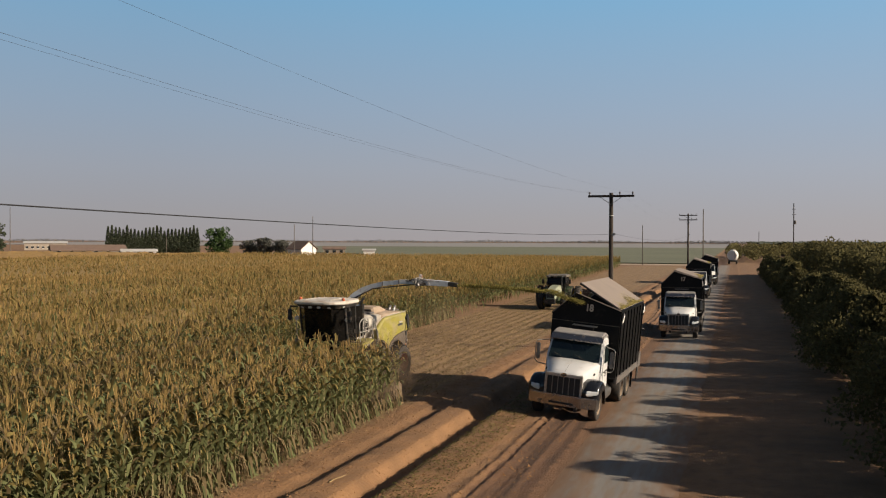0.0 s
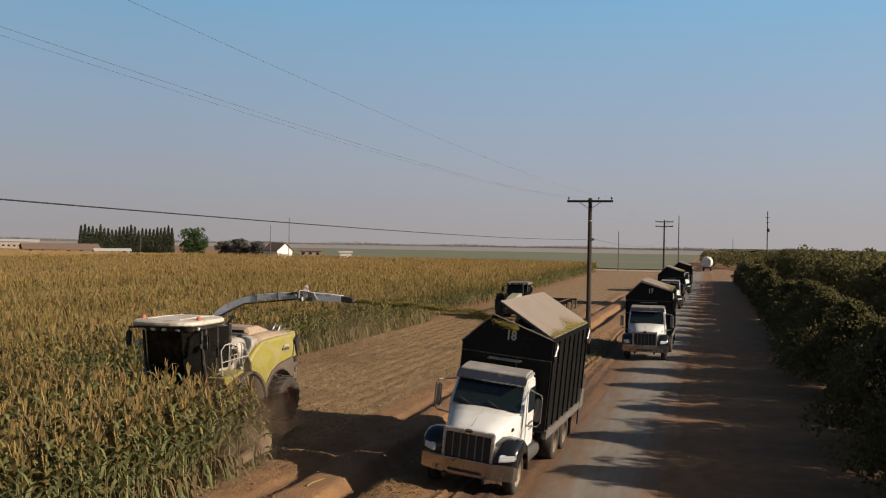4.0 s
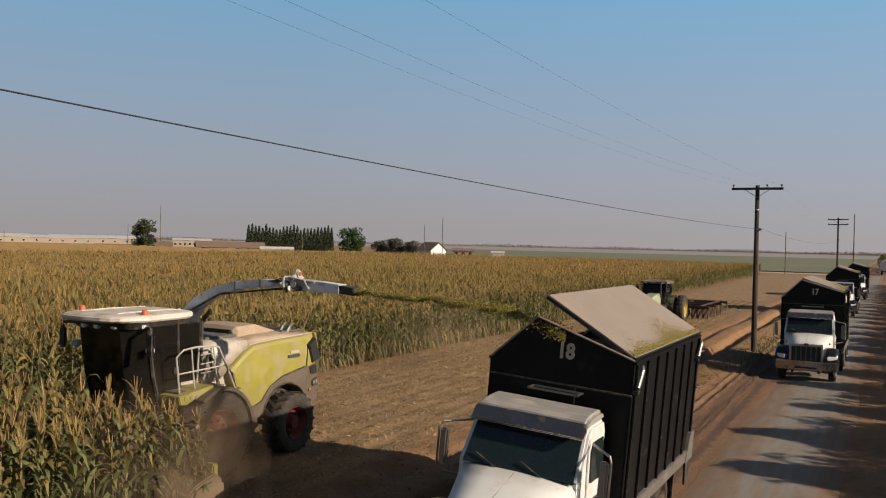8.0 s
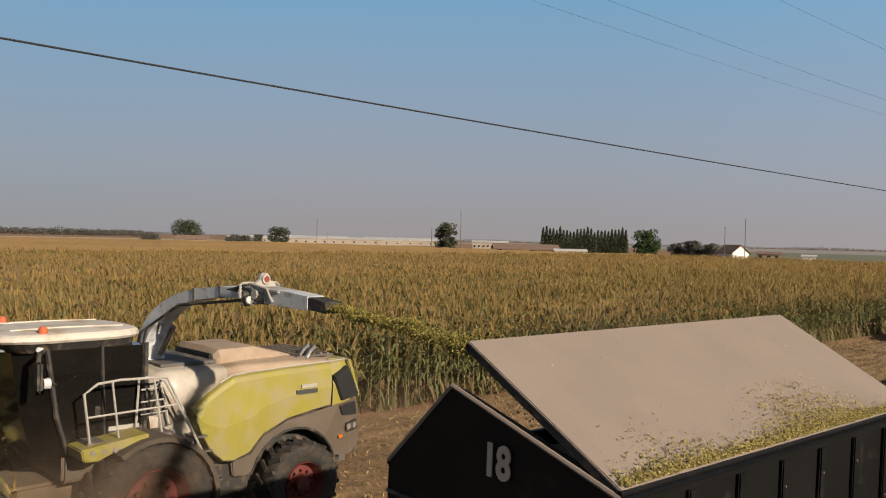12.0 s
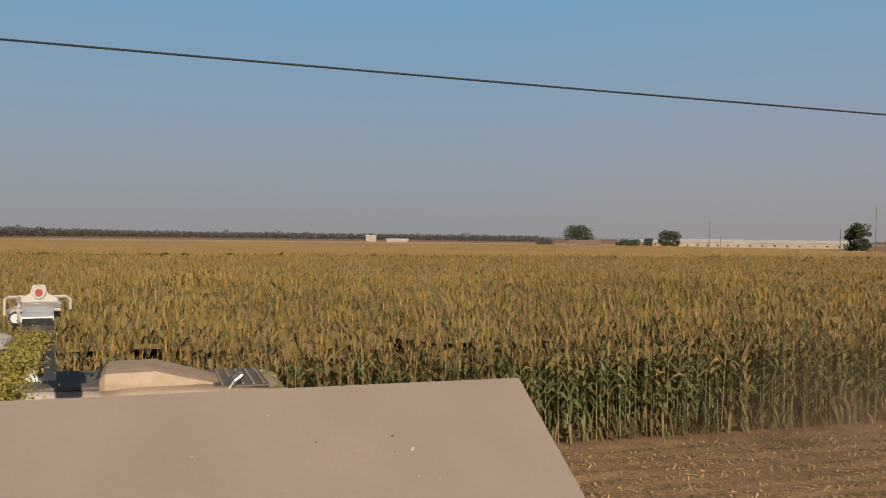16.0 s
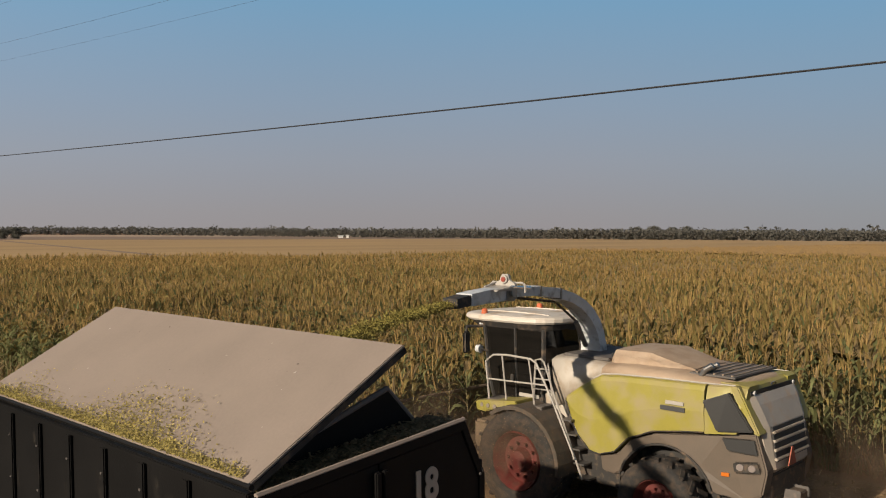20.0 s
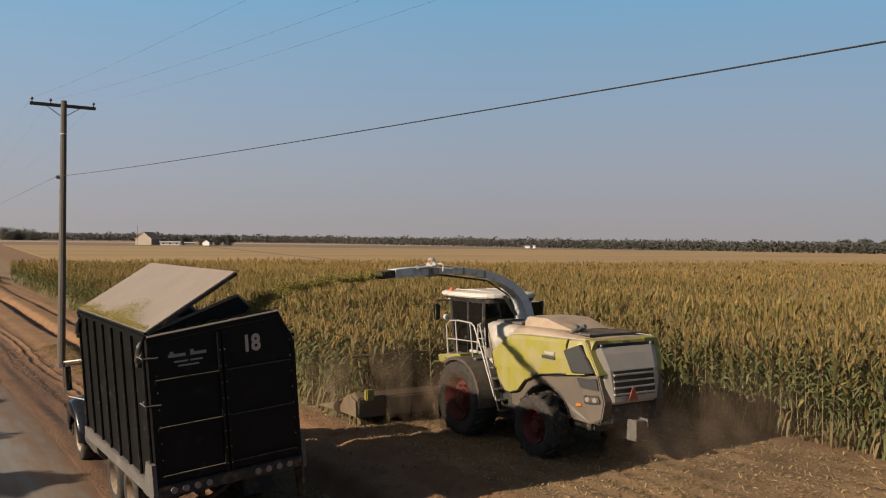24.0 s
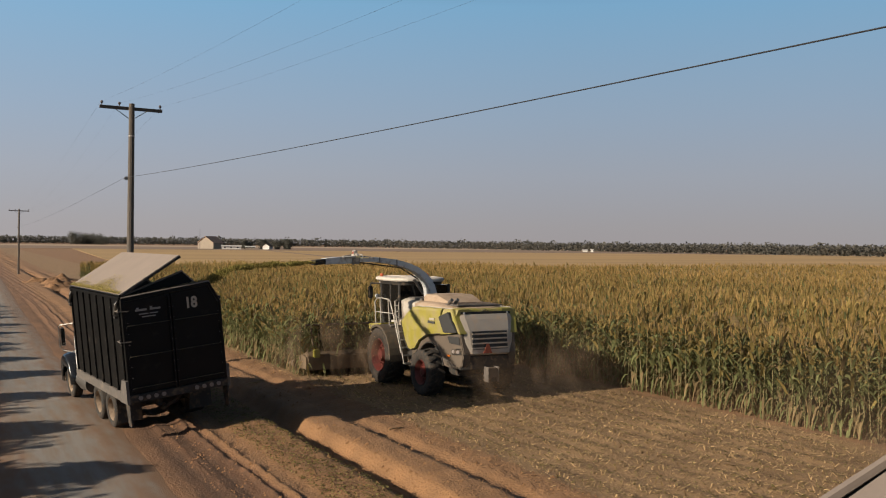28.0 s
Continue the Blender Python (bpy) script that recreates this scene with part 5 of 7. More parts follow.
        y = 4.655 - 0.145 * (z - 1.6)
        part("tail_slat", boxes((-0.68 + 0.01 * k, 0.68 - 0.01 * k, y - 0.05, y + 0.02, z, z + 0.045), bevel=0.012), silver, tg)
    P("warning_triangle", prism([(-0.03, 1.5), (0.29, 1.5), (0.16, 1.8), (0.1, 1.8)], "y", 4.68, 4.695), material("orange_triangle", (0.30, 0.07, 0.035), 0.6, bump=0.0), "faded orange slow vehicle triangle")
    P("rear_bumper", prism([(-1.05, 4.15), (-0.98, 4.5), (-0.7, 4.58), (0.7, 4.58), (0.98, 4.5), (1.05, 4.15)], "z", 0.98, 1.4, bevel=0.03), frame_black, "dark rear bumper")
    P("rear_axle", boxes((-1.2, 1.2, 2.75, 3.05, 0.6, 0.95), bevel=0.05), frame_black)
    P("front_axle", boxes((-1.2, 1.2, -0.3, 0.3, 0.7, 1.2), bevel=0.05), frame_black)
    hitch = P("tow_hitch", boxes((-0.12, 0.12, 4.1, 4.85, 0.6, 0.78), bevel=0.02), frame_black)
    part("hitch_weight", boxes((-0.17, 0.17, 4.55, 4.84, 0.66, 1.04), bevel=0.02), skirt_grey, hitch)
    for x in (-0.23, 0.2):
        part("hitch_cheek", boxes((x * 0.85, x * 0.85 + 0.03, 4.56, 4.86, 0.6, 1.08), bevel=0.01), rail_grey, hitch)
    # cab
    P("cab_glass", loft([[(-1.0, y0, z), (-0.6, y0 - 0.4, z), (0.6, y0 - 0.4, z), (1.0, y0, z), (1.0, 0.1, z), (-1.0, 0.1, z)] for z, y0 in ((1.75, -1.1), (2.4, -1.3), (3.42, -1.45))]), harv_glass, "dark dusty cab glass")
    for s in (-1, 1):
        P("cab_pillar", tube([(s * 1.0, -1.1, 1.75), (s * 1.01, -1.3, 2.4), (s * 1.0, -1.45, 3.45)], 0.04, 6), frame_black)
        P("cab_pillar", tube([(s * 1.01, -0.55, 1.75), (s * 1.01, -0.62, 3.45)], 0.03, 6), frame_black)
        P("cab_pillar", tube([(s * 1.0, 0.1, 1.75), (s * 1.0, 0.1, 3.45)], 0.05, 6), frame_black)
        P("door_handle", boxes((*sorted((s * 1.0, s * 1.04)), -0.72, -0.64, 2.35, 2.5), bevel=0.01), frame_black)
        P("door_sticker_bar", boxes((*sorted((s * 1.0, s * 1.02)), -0.5, 0.0, 2.08, 2.15)), rail_white)
        P("door_panel", boxes((*sorted((s * 0.98, s * 1.015)), -0.58, 0.06, 1.72, 2.12), bevel=0.01), frame_black)
    P("cab_base", boxes((-1.0, 1.0, -1.2, 0.2, 1.35, 1.8), bevel=0.05), skirt_grey)
    def roof_ring(z, w, y0, y1):
        mid, half = (y0 + y1) / 2, (y1 - y0) / 2
        out = []
        for k in range(28):
            q = 2 * math.pi * k / 28
            cx, sy = math.cos(q), math.sin(q)
            out.append((w * math.copysign(abs(cx) ** 0.55, cx) * (1.0 if sy < 0 else 0.95), mid + half * math.copysign(abs(sy) ** 0.7, sy), z))
        return out
    P("visor_band", loft([roof_ring(3.38, 0.99, -1.95, 0.1), roof_ring(3.54, 1.08, -2.2, 0.14)]), frame_black)
    P("cab_roof", loft([roof_ring(3.54, 1.1, -2.24, 0.18), roof_ring(3.58, 1.135, -2.29, 0.21), roof_ring(3.64, 1.13, -2.28, 0.2), roof_ring(3.675, 1.09, -2.2, 0.16), roof_ring(3.70, 0.9, -1.9, 0.0), roof_ring(3.712, 0.5, -1.5, -0.4)]), roof_cream, "dusty cream cab roof")
    for x in (-0.55, 0.55):
        P("roof_rib", tube([(x, -1.85, 3.70), (x, -1.0, 3.718), (x, -0.1, 3.70)], 0.018, 5), roof_cream)
    for x in (0.95, -0.95):
        b = P("beacon", tube([(x, -1.5, 3.66), (x, -1.5, 3.76), (x, -1.5, 3.79)], [0.07, 0.065, 0.04], 14), material("orange_beacon", (0.42, 0.10, 0.04), 0.35, bump=0.0), "orange beacon")
        part("beacon_mount", boxes((x - 0.09, x + 0.09, -1.6, -1.4, 3.6, 3.67), bevel=0.02), frame_black, b)
    for k in range(6):
        x = -0.95 + 0.38 * k
        P("work_lamp", boxes((x - 0.07, x + 0.07, -2.12 + 0.6 * abs(x) ** 3, -2.02 + 0.6 * abs(x) ** 3, 3.40, 3.5), bevel=0.02), lamp_glass)
    for s in (-1, 1):
        m = P("mirror", boxes((s * 1.32 - 0.1, s * 1.32 + 0.1, -1.72, -1.64, 2.86, 3.32), bevel=0.035), frame_black)
        part("mirror_arm", tube([(s * 1.0, -1.5, 3.42), (s * 1.32, -1.68, 3.42), (s * 1.32, -1.68, 3.3)], 0.035, 6), frame_black, m)
        lampo = P("side_lamp", disc((s * 1.12, -1.5, 2.95), 0.085, 0.1, "y", 14), lamp_glass)
        part("lamp_arm", tube([(s * 1.0, -1.32, 2.9), (s * 1.12, -1.44, 2.95)], 0.025, 6), frame_black, lampo)
    # platform, lime step, rail cage, ladder and fenders that hug the wheels
    for s in (-1, 1):
        hoop = [(1.06 * math.cos(q), 0.97 + 1.08 * math.sin(q)) for q in np.linspace(-0.1, 2.2, 12)]
        rim = [(0.98 * math.cos(q), 0.97 + 1.0 * math.sin(q)) for q in np.linspace(2.2, -0.1, 12)]
        P("front_fender", prism(hoop + rim, "x", *sorted((s * 1.02, s * 1.80)), bevel=0.0), fender_dust, "dusty dark fender over the wheel")
        P("platform", boxes((*sorted((s * 1.0, s * 1.45)), -1.0, 0.4, 1.96, 2.03), bevel=0.01), rail_grey)
        step = P("fender_nose", prism([(-1.12, 1.80), (-1.16, 1.98), (-0.1, 2.1), (-0.1, 1.98), (-0.6, 1.9), (-0.9, 1.78)], "x", *sorted((s * 1.02, s * 1.62)), bevel=0.02), lime, "lime step over the wheel")
        for k in range(3):
            part("step_lamp", disc((s * 1.62, -0.98 + 0.17 * k, 1.92), 0.045, 0.03, "x", 10), grey_lens, step)
        X = s * 1.42
        rail = P("handrail", tube([(X, -0.95, 2.0), (X, -1.05, 2.78), (X, -0.85, 2.92), (X, -0.5, 2.95), (X, 0.1, 2.93), (X, 0.24, 2.86), (X, 0.62, 2.2), (X, 1.1, 1.28), (X, 1.14, 1.16)], 0.021, 6), rail_white, "pale tube handrail")
        for pts in ([(X, -1.0, 2.42), (X, 0.46, 2.46)], [(X, -0.5, 2.0), (X, -0.62, 2.94)], [(X, 0.2, 2.05), (X, 0.05, 2.93)]):
            part("rail_bar", tube(pts, 0.017, 6), rail_white, rail)
        lad = P("ladder", tube([(s * 1.08, -0.08, 2.1), (s * 1.08, -0.04, 2.86), (s * 1.1, 0.1, 2.9), (s * 1.3, 0.34, 2.88), (s * 1.36, 0.62, 2.3), (s * 1.38, 1.3, 0.8)], 0.021, 6), rail_white, "pale access ladder")
        part("ladder_stile", tube([(s * 1.16, 0.45, 2.1), (s * 1.12, 0.3, 2.84)], 0.018, 6), rail_white, lad)
        for k in range(3):
            z = 2.3 + 0.2 * k
            part("rail_bar", tube([(s * 1.12, -0.02, z), (s * 1.16, 0.42 - 0.05 * k, z + 0.02)], 0.015, 5), rail_white, lad)
        for k in range(5):
            z = 0.8 + 0.26 * k
            y = 1.32 - 0.1 * k
            part("ladder_step", boxes((*sorted((s * 1.0, s * 1.38)), y - 0.12, y + 0.12, z, z + 0.03)), dull_metal, lad)
        P("side_tank", boxes((*sorted((s * 0.85, s * 1.12)), 0.95, 2.0, 0.7, 1.6), bevel=0.05), frame_black)
        P("hose_bundle", tube([(s * 1.06, 0.1, 2.2), (s * 1.1, 0.2, 2.6), (s * 1.08, 0.3, 2.75), (s * 1.06, 0.4, 2.3)], 0.03, 6), frame_black)
    wheels = []
    for s in (-1, 1):
        wheels.append((make_wheel(t, "front_wheel", s * 1.42, 0.0, 0.97, 0.72, 0.56, hub_red, lugs=20, side=s), 0.97))
        wheels.append((make_wheel(t, "rear_wheel", s * 1.32, 2.9, 0.74, 0.56, 0.40, hub_red, lugs=18, side=s), 0.74))
    # header
    hd = thing("row_crop_header", "", "")
    hd.parent = t
    hd.name = "header"
    H = lambda name, bm, mat, lab="": part(name, bm, mat, hd, lab)
    cx, hw = 0.0, 3.62
    H("header_body", prism([(-2.0, 0.25), (-2.0, 0.78), (-2.2, 0.92), (-2.7, 0.8), (-3.1, 0.45), (-3.1, 0.25)], "x", cx - hw, cx + hw, bevel=0.03), header_mat, "dust-covered row header")
    H("feed_housing", boxes((-0.6, 0.6, -2.1, -0.8, 0.5, 1.3), bevel=0.05), header_mat)
    H("push_bar", tube([(cx - hw + 0.1, -2.6, 1.85), (cx + hw - 0.1, -2.6, 1.85)], 0.04, 8), header_mat, "dusty tube bar over the header")
    for s in (-1, 1):
        H("push_bar_arm", tube([(cx + s * (hw - 0.3), -2.3, 1.1), (cx + s * (hw - 0.3), -2.6, 1.85)], 0.03, 6), header_mat)
        H("end_guard", prism([(-2.9, 0.3), (-2.75, 0.72), (-2.35, 0.8), (-2.05, 0.72), (-2.0, 0.3)], "x", *sorted((cx + s * (hw - 0.1), cx + s * (hw + 0.06)))), header_mat, "dusty end plate")
        H("end_cap", boxes((*sorted((cx + s * (hw - 0.45), cx + s * (hw - 0.2))), -2.06, -1.9, 0.72, 1.02), bevel=0.03), lime, "small lime cap")
    for k in range(6):
        x = cx - hw + 0.66 + k * (2 * hw - 1.32) / 5
        H("cutting_drum", disc((x, -3.0, 0.32), 0.62, 0.14, "z", 20), header_mat)
        H("drum_top", disc((x, -3.0, 0.62), 0.36, 0.5, "z", 14), header_mat)
    for k in range(7):
        x = cx - hw + k * 2 * hw / 6
        bm = bmesh.new()
        c = bmesh.ops.create_cone(bm, cap_ends=True, segments=10, radius1=0.17, radius2=0.015, depth=1.2)
        bmesh.ops.transform(bm, matrix=pose(x, -3.75, 0.32) @ pose(0, 0, 0, 97, 0, 0), verts=c["verts"])
        H("divider_point", bm, header_mat)
    # spout on its turret
    sp = new("spout")
    sp.parent = t
    sp.matrix_basis = pose(0, 0.62, 0)
    pts = [(0.0, 2.65, 0.23), (0.02, 3.1, 0.22), (0.1, 3.4, 0.2), (0.22, 3.6, 0.19), (0.42, 3.8, 0.18), (0.72, 3.99, 0.165), (1.1, 4.14, 0.155), (1.6, 4.26, 0.145), (2.3, 4.34, 0.135), (3.15, 4.36, 0.13)]
    rings = []
    for i, (x, z, h) in enumerate(pts):
        x0, z0 = pts[max(0, i - 1)][:2]
        x1, z1 = pts[min(len(pts) - 1, i + 1)][:2]
        d = Vector((x1 - x0, 0, z1 - z0)).normalized()
        nrm = Vector((-d.z, 0, d.x))
        c = Vector((x, 0, z))
        wide = max(h, 0.17)
        rings.append([c + nrm * h * 0.62 + Vector((0, k * wide, 0)) for k in (-1, 1)] + [c - nrm * h * 0.62 + Vector((0, k * wide, 0)) for k in (1, -1)])
    S = lambda name, bm, mat, lab="": part(name, bm, mat, sp, lab)
    S("spout_tube", loft(rings), spout_grey, "curved grey discharge spout")
    for i in (7, 8):
        (x, z, h) = pts[i]
        S("spout_rib", boxes((x - 0.025, x + 0.025, -0.185, 0.185, z - h * 0.7, z + h * 0.7)), dull_metal)
    S("turret", disc((0, 0, 2.72), 0.42, 0.35, "z", 20), frame_black)
    S("spout_hose", tube([(0.1, -0.25, 2.9), (0.3, -0.24, 3.6), (1.2, -0.2, 4.06), (3.0, -0.18, 4.26)], 0.025, 5), frame_black)
    S("spout_ram", tube([(0.35, 0.0, 3.15), (0.75, 0.0, 3.65)], 0.05, 8), dull_metal)
    S("flap_hinge", boxes((3.05, 3.4, -0.18, 0.18, 4.21, 4.46), bevel=0.03), dull_metal)
    lb = S("lamp_bracket", prism([(-0.24, 4.43), (-0.2, 4.51), (-0.09, 4.57), (-0.07, 4.67), (0.07, 4.67), (0.09, 4.57), (0.2, 4.51), (0.24, 4.43)], "x", 3.12, 3.2, bevel=0.012), rail_white, "pale lamp bracket")
    part("lamp_rim", disc((3.21, 0, 4.58), 0.08, 0.05, "x", 16), rail_white, lb)
    part("lamp_lens", disc((3.225, 0, 4.58), 0.048, 0.05, "x", 16), red_lens, lb, "round red lamp")
    hp = S("head_plate", boxes((3.04, 3.1, -0.34, -0.15, 4.17, 4.4), bevel=0.03), dull_metal, "pale plate with a work lamp")
    part("lamp_rim", disc((3.115, -0.25, 4.27), 0.08, 0.05, "x", 18), frame_black, hp)
    part("lamp_lens", disc((3.13, -0.25, 4.27), 0.06, 0.05, "x", 18), lamp_glass, hp)
    S("head_bar", tube([(3.08, -0.37, 4.3), (3.08, -0.37, 4.49), (3.08, -0.33, 4.52), (3.08, 0.3, 4.52), (3.08, 0.35, 4.49), (3.08, 0.35, 4.36)], 0.02, 6), rail_white, "pale tube frame")
    S("flap_cover", prism([(3.12, 4.44), (3.2, 4.47), (3.75, 4.43), (3.75, 4.40), (3.12, 4.40)], "y", -0.2, 0.24, bevel=0.01), rail_white, "pale cover over the flap")
    for k in range(4):
        S("hydraulic_hose", tube([(2.6, -0.2 - 0.02 * k, 4.40), (2.9, -0.23, 4.47 - 0.03 * k), (3.2, -0.2, 4.36 - 0.05 * k), (3.45, -0.2, 4.3 - 0.02 * k)], 0.012, 5), frame_black)
    S("flap_ram", tube([(2.7, 0.2, 4.42), (3.3, 0.22, 4.46)], 0.03, 8), chrome)
    for k in (-1, 1):
        S("flap_pivot", disc((3.22, k * 0.19, 4.36), 0.08, 0.08, "y", 14), rail_white)
    S("flap_bracket", tube([(2.9, -0.2, 4.47), (3.15, -0.22, 4.51), (3.5, -0.2, 4.45), (3.6, -0.18, 4.26)], 0.022, 6), rail_white)
    S("deflector_flap", loft([[(x, -0.16, z + h), (x, 0.16, z + h), (x, 0.16, z - h), (x, -0.16, z - h)] for x, z, h in ((3.35, 4.34, 0.11), (3.9, 4.32, 0.11), (4.35, 4.29, 0.1))]), spout_grey, "pale grey deflector flap")
    S("spout_mouth", loft([[(x, -0.15, z + h), (x, 0.15, z + h), (x, 0.15, z - h), (x, -0.15, z - h)] for x, z, h in ((4.34, 4.29, 0.085), (4.72, 4.25, 0.08))]), frame_black)
    for k in range(3):
        S("pale_hose", tube([(2.75 + 0.1 * k, -0.19, 4.42), (2.95, -0.27 - 0.02 * k, 4.36), (3.02 + 0.05 * k, -0.26, 4.22), (3.2, -0.2, 4.2 + 0.04 * k), (3.4, -0.17, 4.36)], 0.012, 5), rail_white)
    # chopped corn in flight, in clumps
    r = np.random.default_rng(77)
    clumps = []
    stream = new("chaff_stream")
    stream.parent = t
    stream.matrix_basis = pose(4.73, 1.1, 0)
    for k in range(16):
        f = (k + 0.5) / 16
        n = 1700
        s = np.clip(f + r.uniform(-0.9, 0.9, n) / 16, 0, 1)
        x = 5.65 * s
        spread = (0.026 + 0.02 * s) * np.where(r.random(n) < 0.08, 2.2, 0.9)
        y = r.normal(0, 1, n) * (spread + 0.03 + 0.04 * s)
        z = 4.23 + 0.1 * s - 0.26 * s * s - 1.2 * np.maximum(0, s - 0.8) + r.normal(0, 1, n) * spread * 0.85 + 0.012 * np.sin(19 * s)
        hs = r.uniform(0.003, 0.0075, n)
        a = r.normal(0, 1, (n, 3))
        a /= np.linalg.norm(a, axis=1)[:, None]
        b = np.cross(a, r.normal(0, 1, (n, 3)))
        b /= np.linalg.norm(b, axis=1)[:, None]
        c = np.stack([x, y, z], -1)
        u, v = a * hs[:, None] * 1.6, b * hs[:, None]
        ob = quads_mesh("chaff_clump", np.stack([c - u - v, c + u - v, c + u + v, c - u + v], 1).reshape(-1, 3), np.arange(4 * n).reshape(-1, 4), np.zeros(n), [stream_mat], "flying chopped corn", kind="stuff", parent=stream)
        clumps.append(ob)
    return t, wheels, sp, stream, clumps


def make_dust():
    """Dust round the header and behind the wheels: wavy veils one behind another that go along with the machine."""
    t = thing("dust_cloud", "thin brown dust cloud round the harvester", "dust")
    PUFFS = ((3.9, -3.2, 1.1, 3.2, 1.9, 0.62), (2.9, -2.4, 1.2, 3.2, 2.1, 0.62), (2.0, -0.7, 1.0, 3.2, 1.9, 0.5),
             (1.0, 6.5, 0.8, 3.4, 1.7, 0.24), (-0.8, 6.6, 1.0, 4.0, 1.9, 0.22), (-2.3, 5.6, 1.2, 4.2, 2.0, 0.24), (-1.0, 17.5, 1.1, 6.5, 2.5, 0.3), (-3.6, 20.0, 1.3, 7.5, 2.8, 0.28))
    for k, (x, y, z, ry, rz, most) in enumerate(PUFFS):
        V, Q = grid(np.linspace(-ry, ry, 25), np.linspace(-rz, rz, 13), lambda X, Y: 0.12 * wave_noise(X, Y, 80 + k, 2.6))
        V = V[:, [2, 0, 1]]
        puff = quads_mesh("dust_puff", V, Q, np.zeros(len(Q)), [dust_veil("brown_dust", ry, rz, most)], "brown dust", kind="stuff", parent=t)
        puff.matrix_basis = pose(x, y, z)
    return t


def make_tractor():
    """A row-crop tractor that faces -y; rear axle at y = 0."""
    t = thing("tractor", "green tractor with yellow wheels on the cut ground", "tractor")
    P = lambda name, bm, mat, lab="": part(name, bm, mat, t, lab)
    P("hood", loft([[(-w, y, 1.0), (-w, y, z - 0.15), (-w * 0.75, y, z), (w * 0.75, y, z), (w, y, z - 0.15), (w, y, 1.0)] for y, w, z in ((-3.9, 0.36, 1.65), (-3.6, 0.42, 1.82), (-2.6, 0.46, 1.98), (-1.3, 0.48, 2.1))]), tractor_hood, "dusty green hood")
    P("chassis", boxes((-0.35, 0.35, -3.9, 0.4, 0.65, 1.05), bevel=0.04), tractor_green)
    P("front_weights", boxes((-0.45, 0.45, -4.3, -3.9, 0.6, 1.0), bevel=0.04), frame_black)
    P("nose_grille", boxes((-0.34, 0.34, -3.95, -3.88, 1.1, 1.55), bevel=0.02), slat_black)
    P("cab_glass", loft([[(-w, y0, z), (w, y0, z), (w, 0.5, z), (-w, 0.5, z)] for z, w, y0 in ((1.5, 0.72, -1.25), (2.2, 0.85, -1.3), (2.8, 0.8, -1.15))]), harv_glass, "dark cab glass")
    P("cab_roof", loft([[(-w, y0, z), (w, y0, z), (w, y1, z), (-w, y1, z)] for z, w, y0, y1 in ((2.8, 0.92, -1.4, 0.65), (2.92, 0.94, -1.42, 0.66), (3.02, 0.75, -1.1, 0.5))]), material("faded_roof", (0.05, 0.048, 0.038), 0.6, dust=0.3), "faded green cab roof")
    for s in (-1, 1):
        P("cab_pillar", tube([(s * 0.74, -1.25, 1.5), (s * 0.86, -1.3, 2.2), (s * 0.82, -1.15, 2.82)], 0.04, 6), frame_black)
        P("rear_fender", prism([(-0.95, 1.2), (-0.7, 1.75), (0, 1.98), (0.7, 1.75), (0.7, 1.6), (0, 1.8), (-0.6, 1.6), (-0.8, 1.2)], "x", *sorted((s * 0.7, s * 1.25)), bevel=0.03), tractor_green)
        P("mirror", boxes((s * 1.2 - 0.1, s * 1.2 + 0.1, -1.35, -1.3, 2.2, 2.6), bevel=0.03), frame_black)
        P("mirror_arm", tube([(s * 0.85, -1.25, 2.7), (s * 1.2, -1.32, 2.65)], 0.02, 6), frame_black)
        P("work_lamp", boxes((s * 0.6 - 0.08, s * 0.6 + 0.08, -1.45, -1.4, 2.8, 2.9), bevel=0.02), lamp_glass)
        P("head_lamp", boxes((s * 0.25 - 0.1, s * 0.25 + 0.1, -3.96, -3.9, 1.5, 1.62), bevel=0.02), lamp_glass)
    P("exhaust", tube([(0.55, -1.6, 1.8), (0.55, -1.6, 2.9)], 0.05, 8), frame_black)
    P("front_axle", boxes((-0.9, 0.9, -3.0, -2.75, 0.55, 0.8), bevel=0.04), tractor_green)
    P("rear_axle", tube([(-1.6, 0, 0.95), (1.6, 0, 0.95)], 0.12, 10), tractor_green)
    ws = []
    for s in (-1, 1):
        ws.append((make_wheel(t, "front_wheel", s * 0.98, -2.87, 0.7, 0.45, 0.42, wheel_yellow, lugs=16, side=s), 0.7))
        ws.append((make_wheel(t, "rear_wheel", s * 1.05, 0, 0.97, 0.5, 0.56, wheel_yellow, lugs=18, side=s), 0.97))
        ws.append((make_wheel(t, "dual_wheel", s * 1.72, 0, 0.97, 0.5, 0.56, wheel_yellow, lugs=18, side=s), 0.97))
    d = thing("disc_harrow", "rusty disc harrow drawn behind the tractor", "harrow")
    D = lambda name, bm, mat, lab="": part(name, bm, mat, d, lab)
    rust = material("rusty_steel", (0.0754, 0.0493, 0.0348), 0.8, 0.4, vary=0.3, scale=5, bump=0.1)
    D("drawbar", tube([(0, 0.8, 0.7), (0, 2.3, 0.75)], 0.07, 8), rust)
    D("main_beam", boxes((-0.12, 0.12, 1.8, 13.0, 0.7, 0.9), bevel=0.02), rust)
    for y in (4.2, 6.9, 9.7, 12.5):
        D("gang_beam", boxes((-2.9, 2.9, y - 0.1, y + 0.1, 0.78, 0.98), bevel=0.02), rust)
        for k in range(15):
            x = -2.8 + 0.4 * k
            blade = D("disc_blade", lathe([(x - 0.02, 0.01), (x, 0.24), (x + 0.07, 0.36), (x + 0.055, 0.36), (x - 0.01, 0.24)], 14), rust)
            blade.location = (0, y, 0.32)
            D("disc_standard", tube([(x, y, 0.8), (x, y, 0.32)], 0.03, 5), rust)
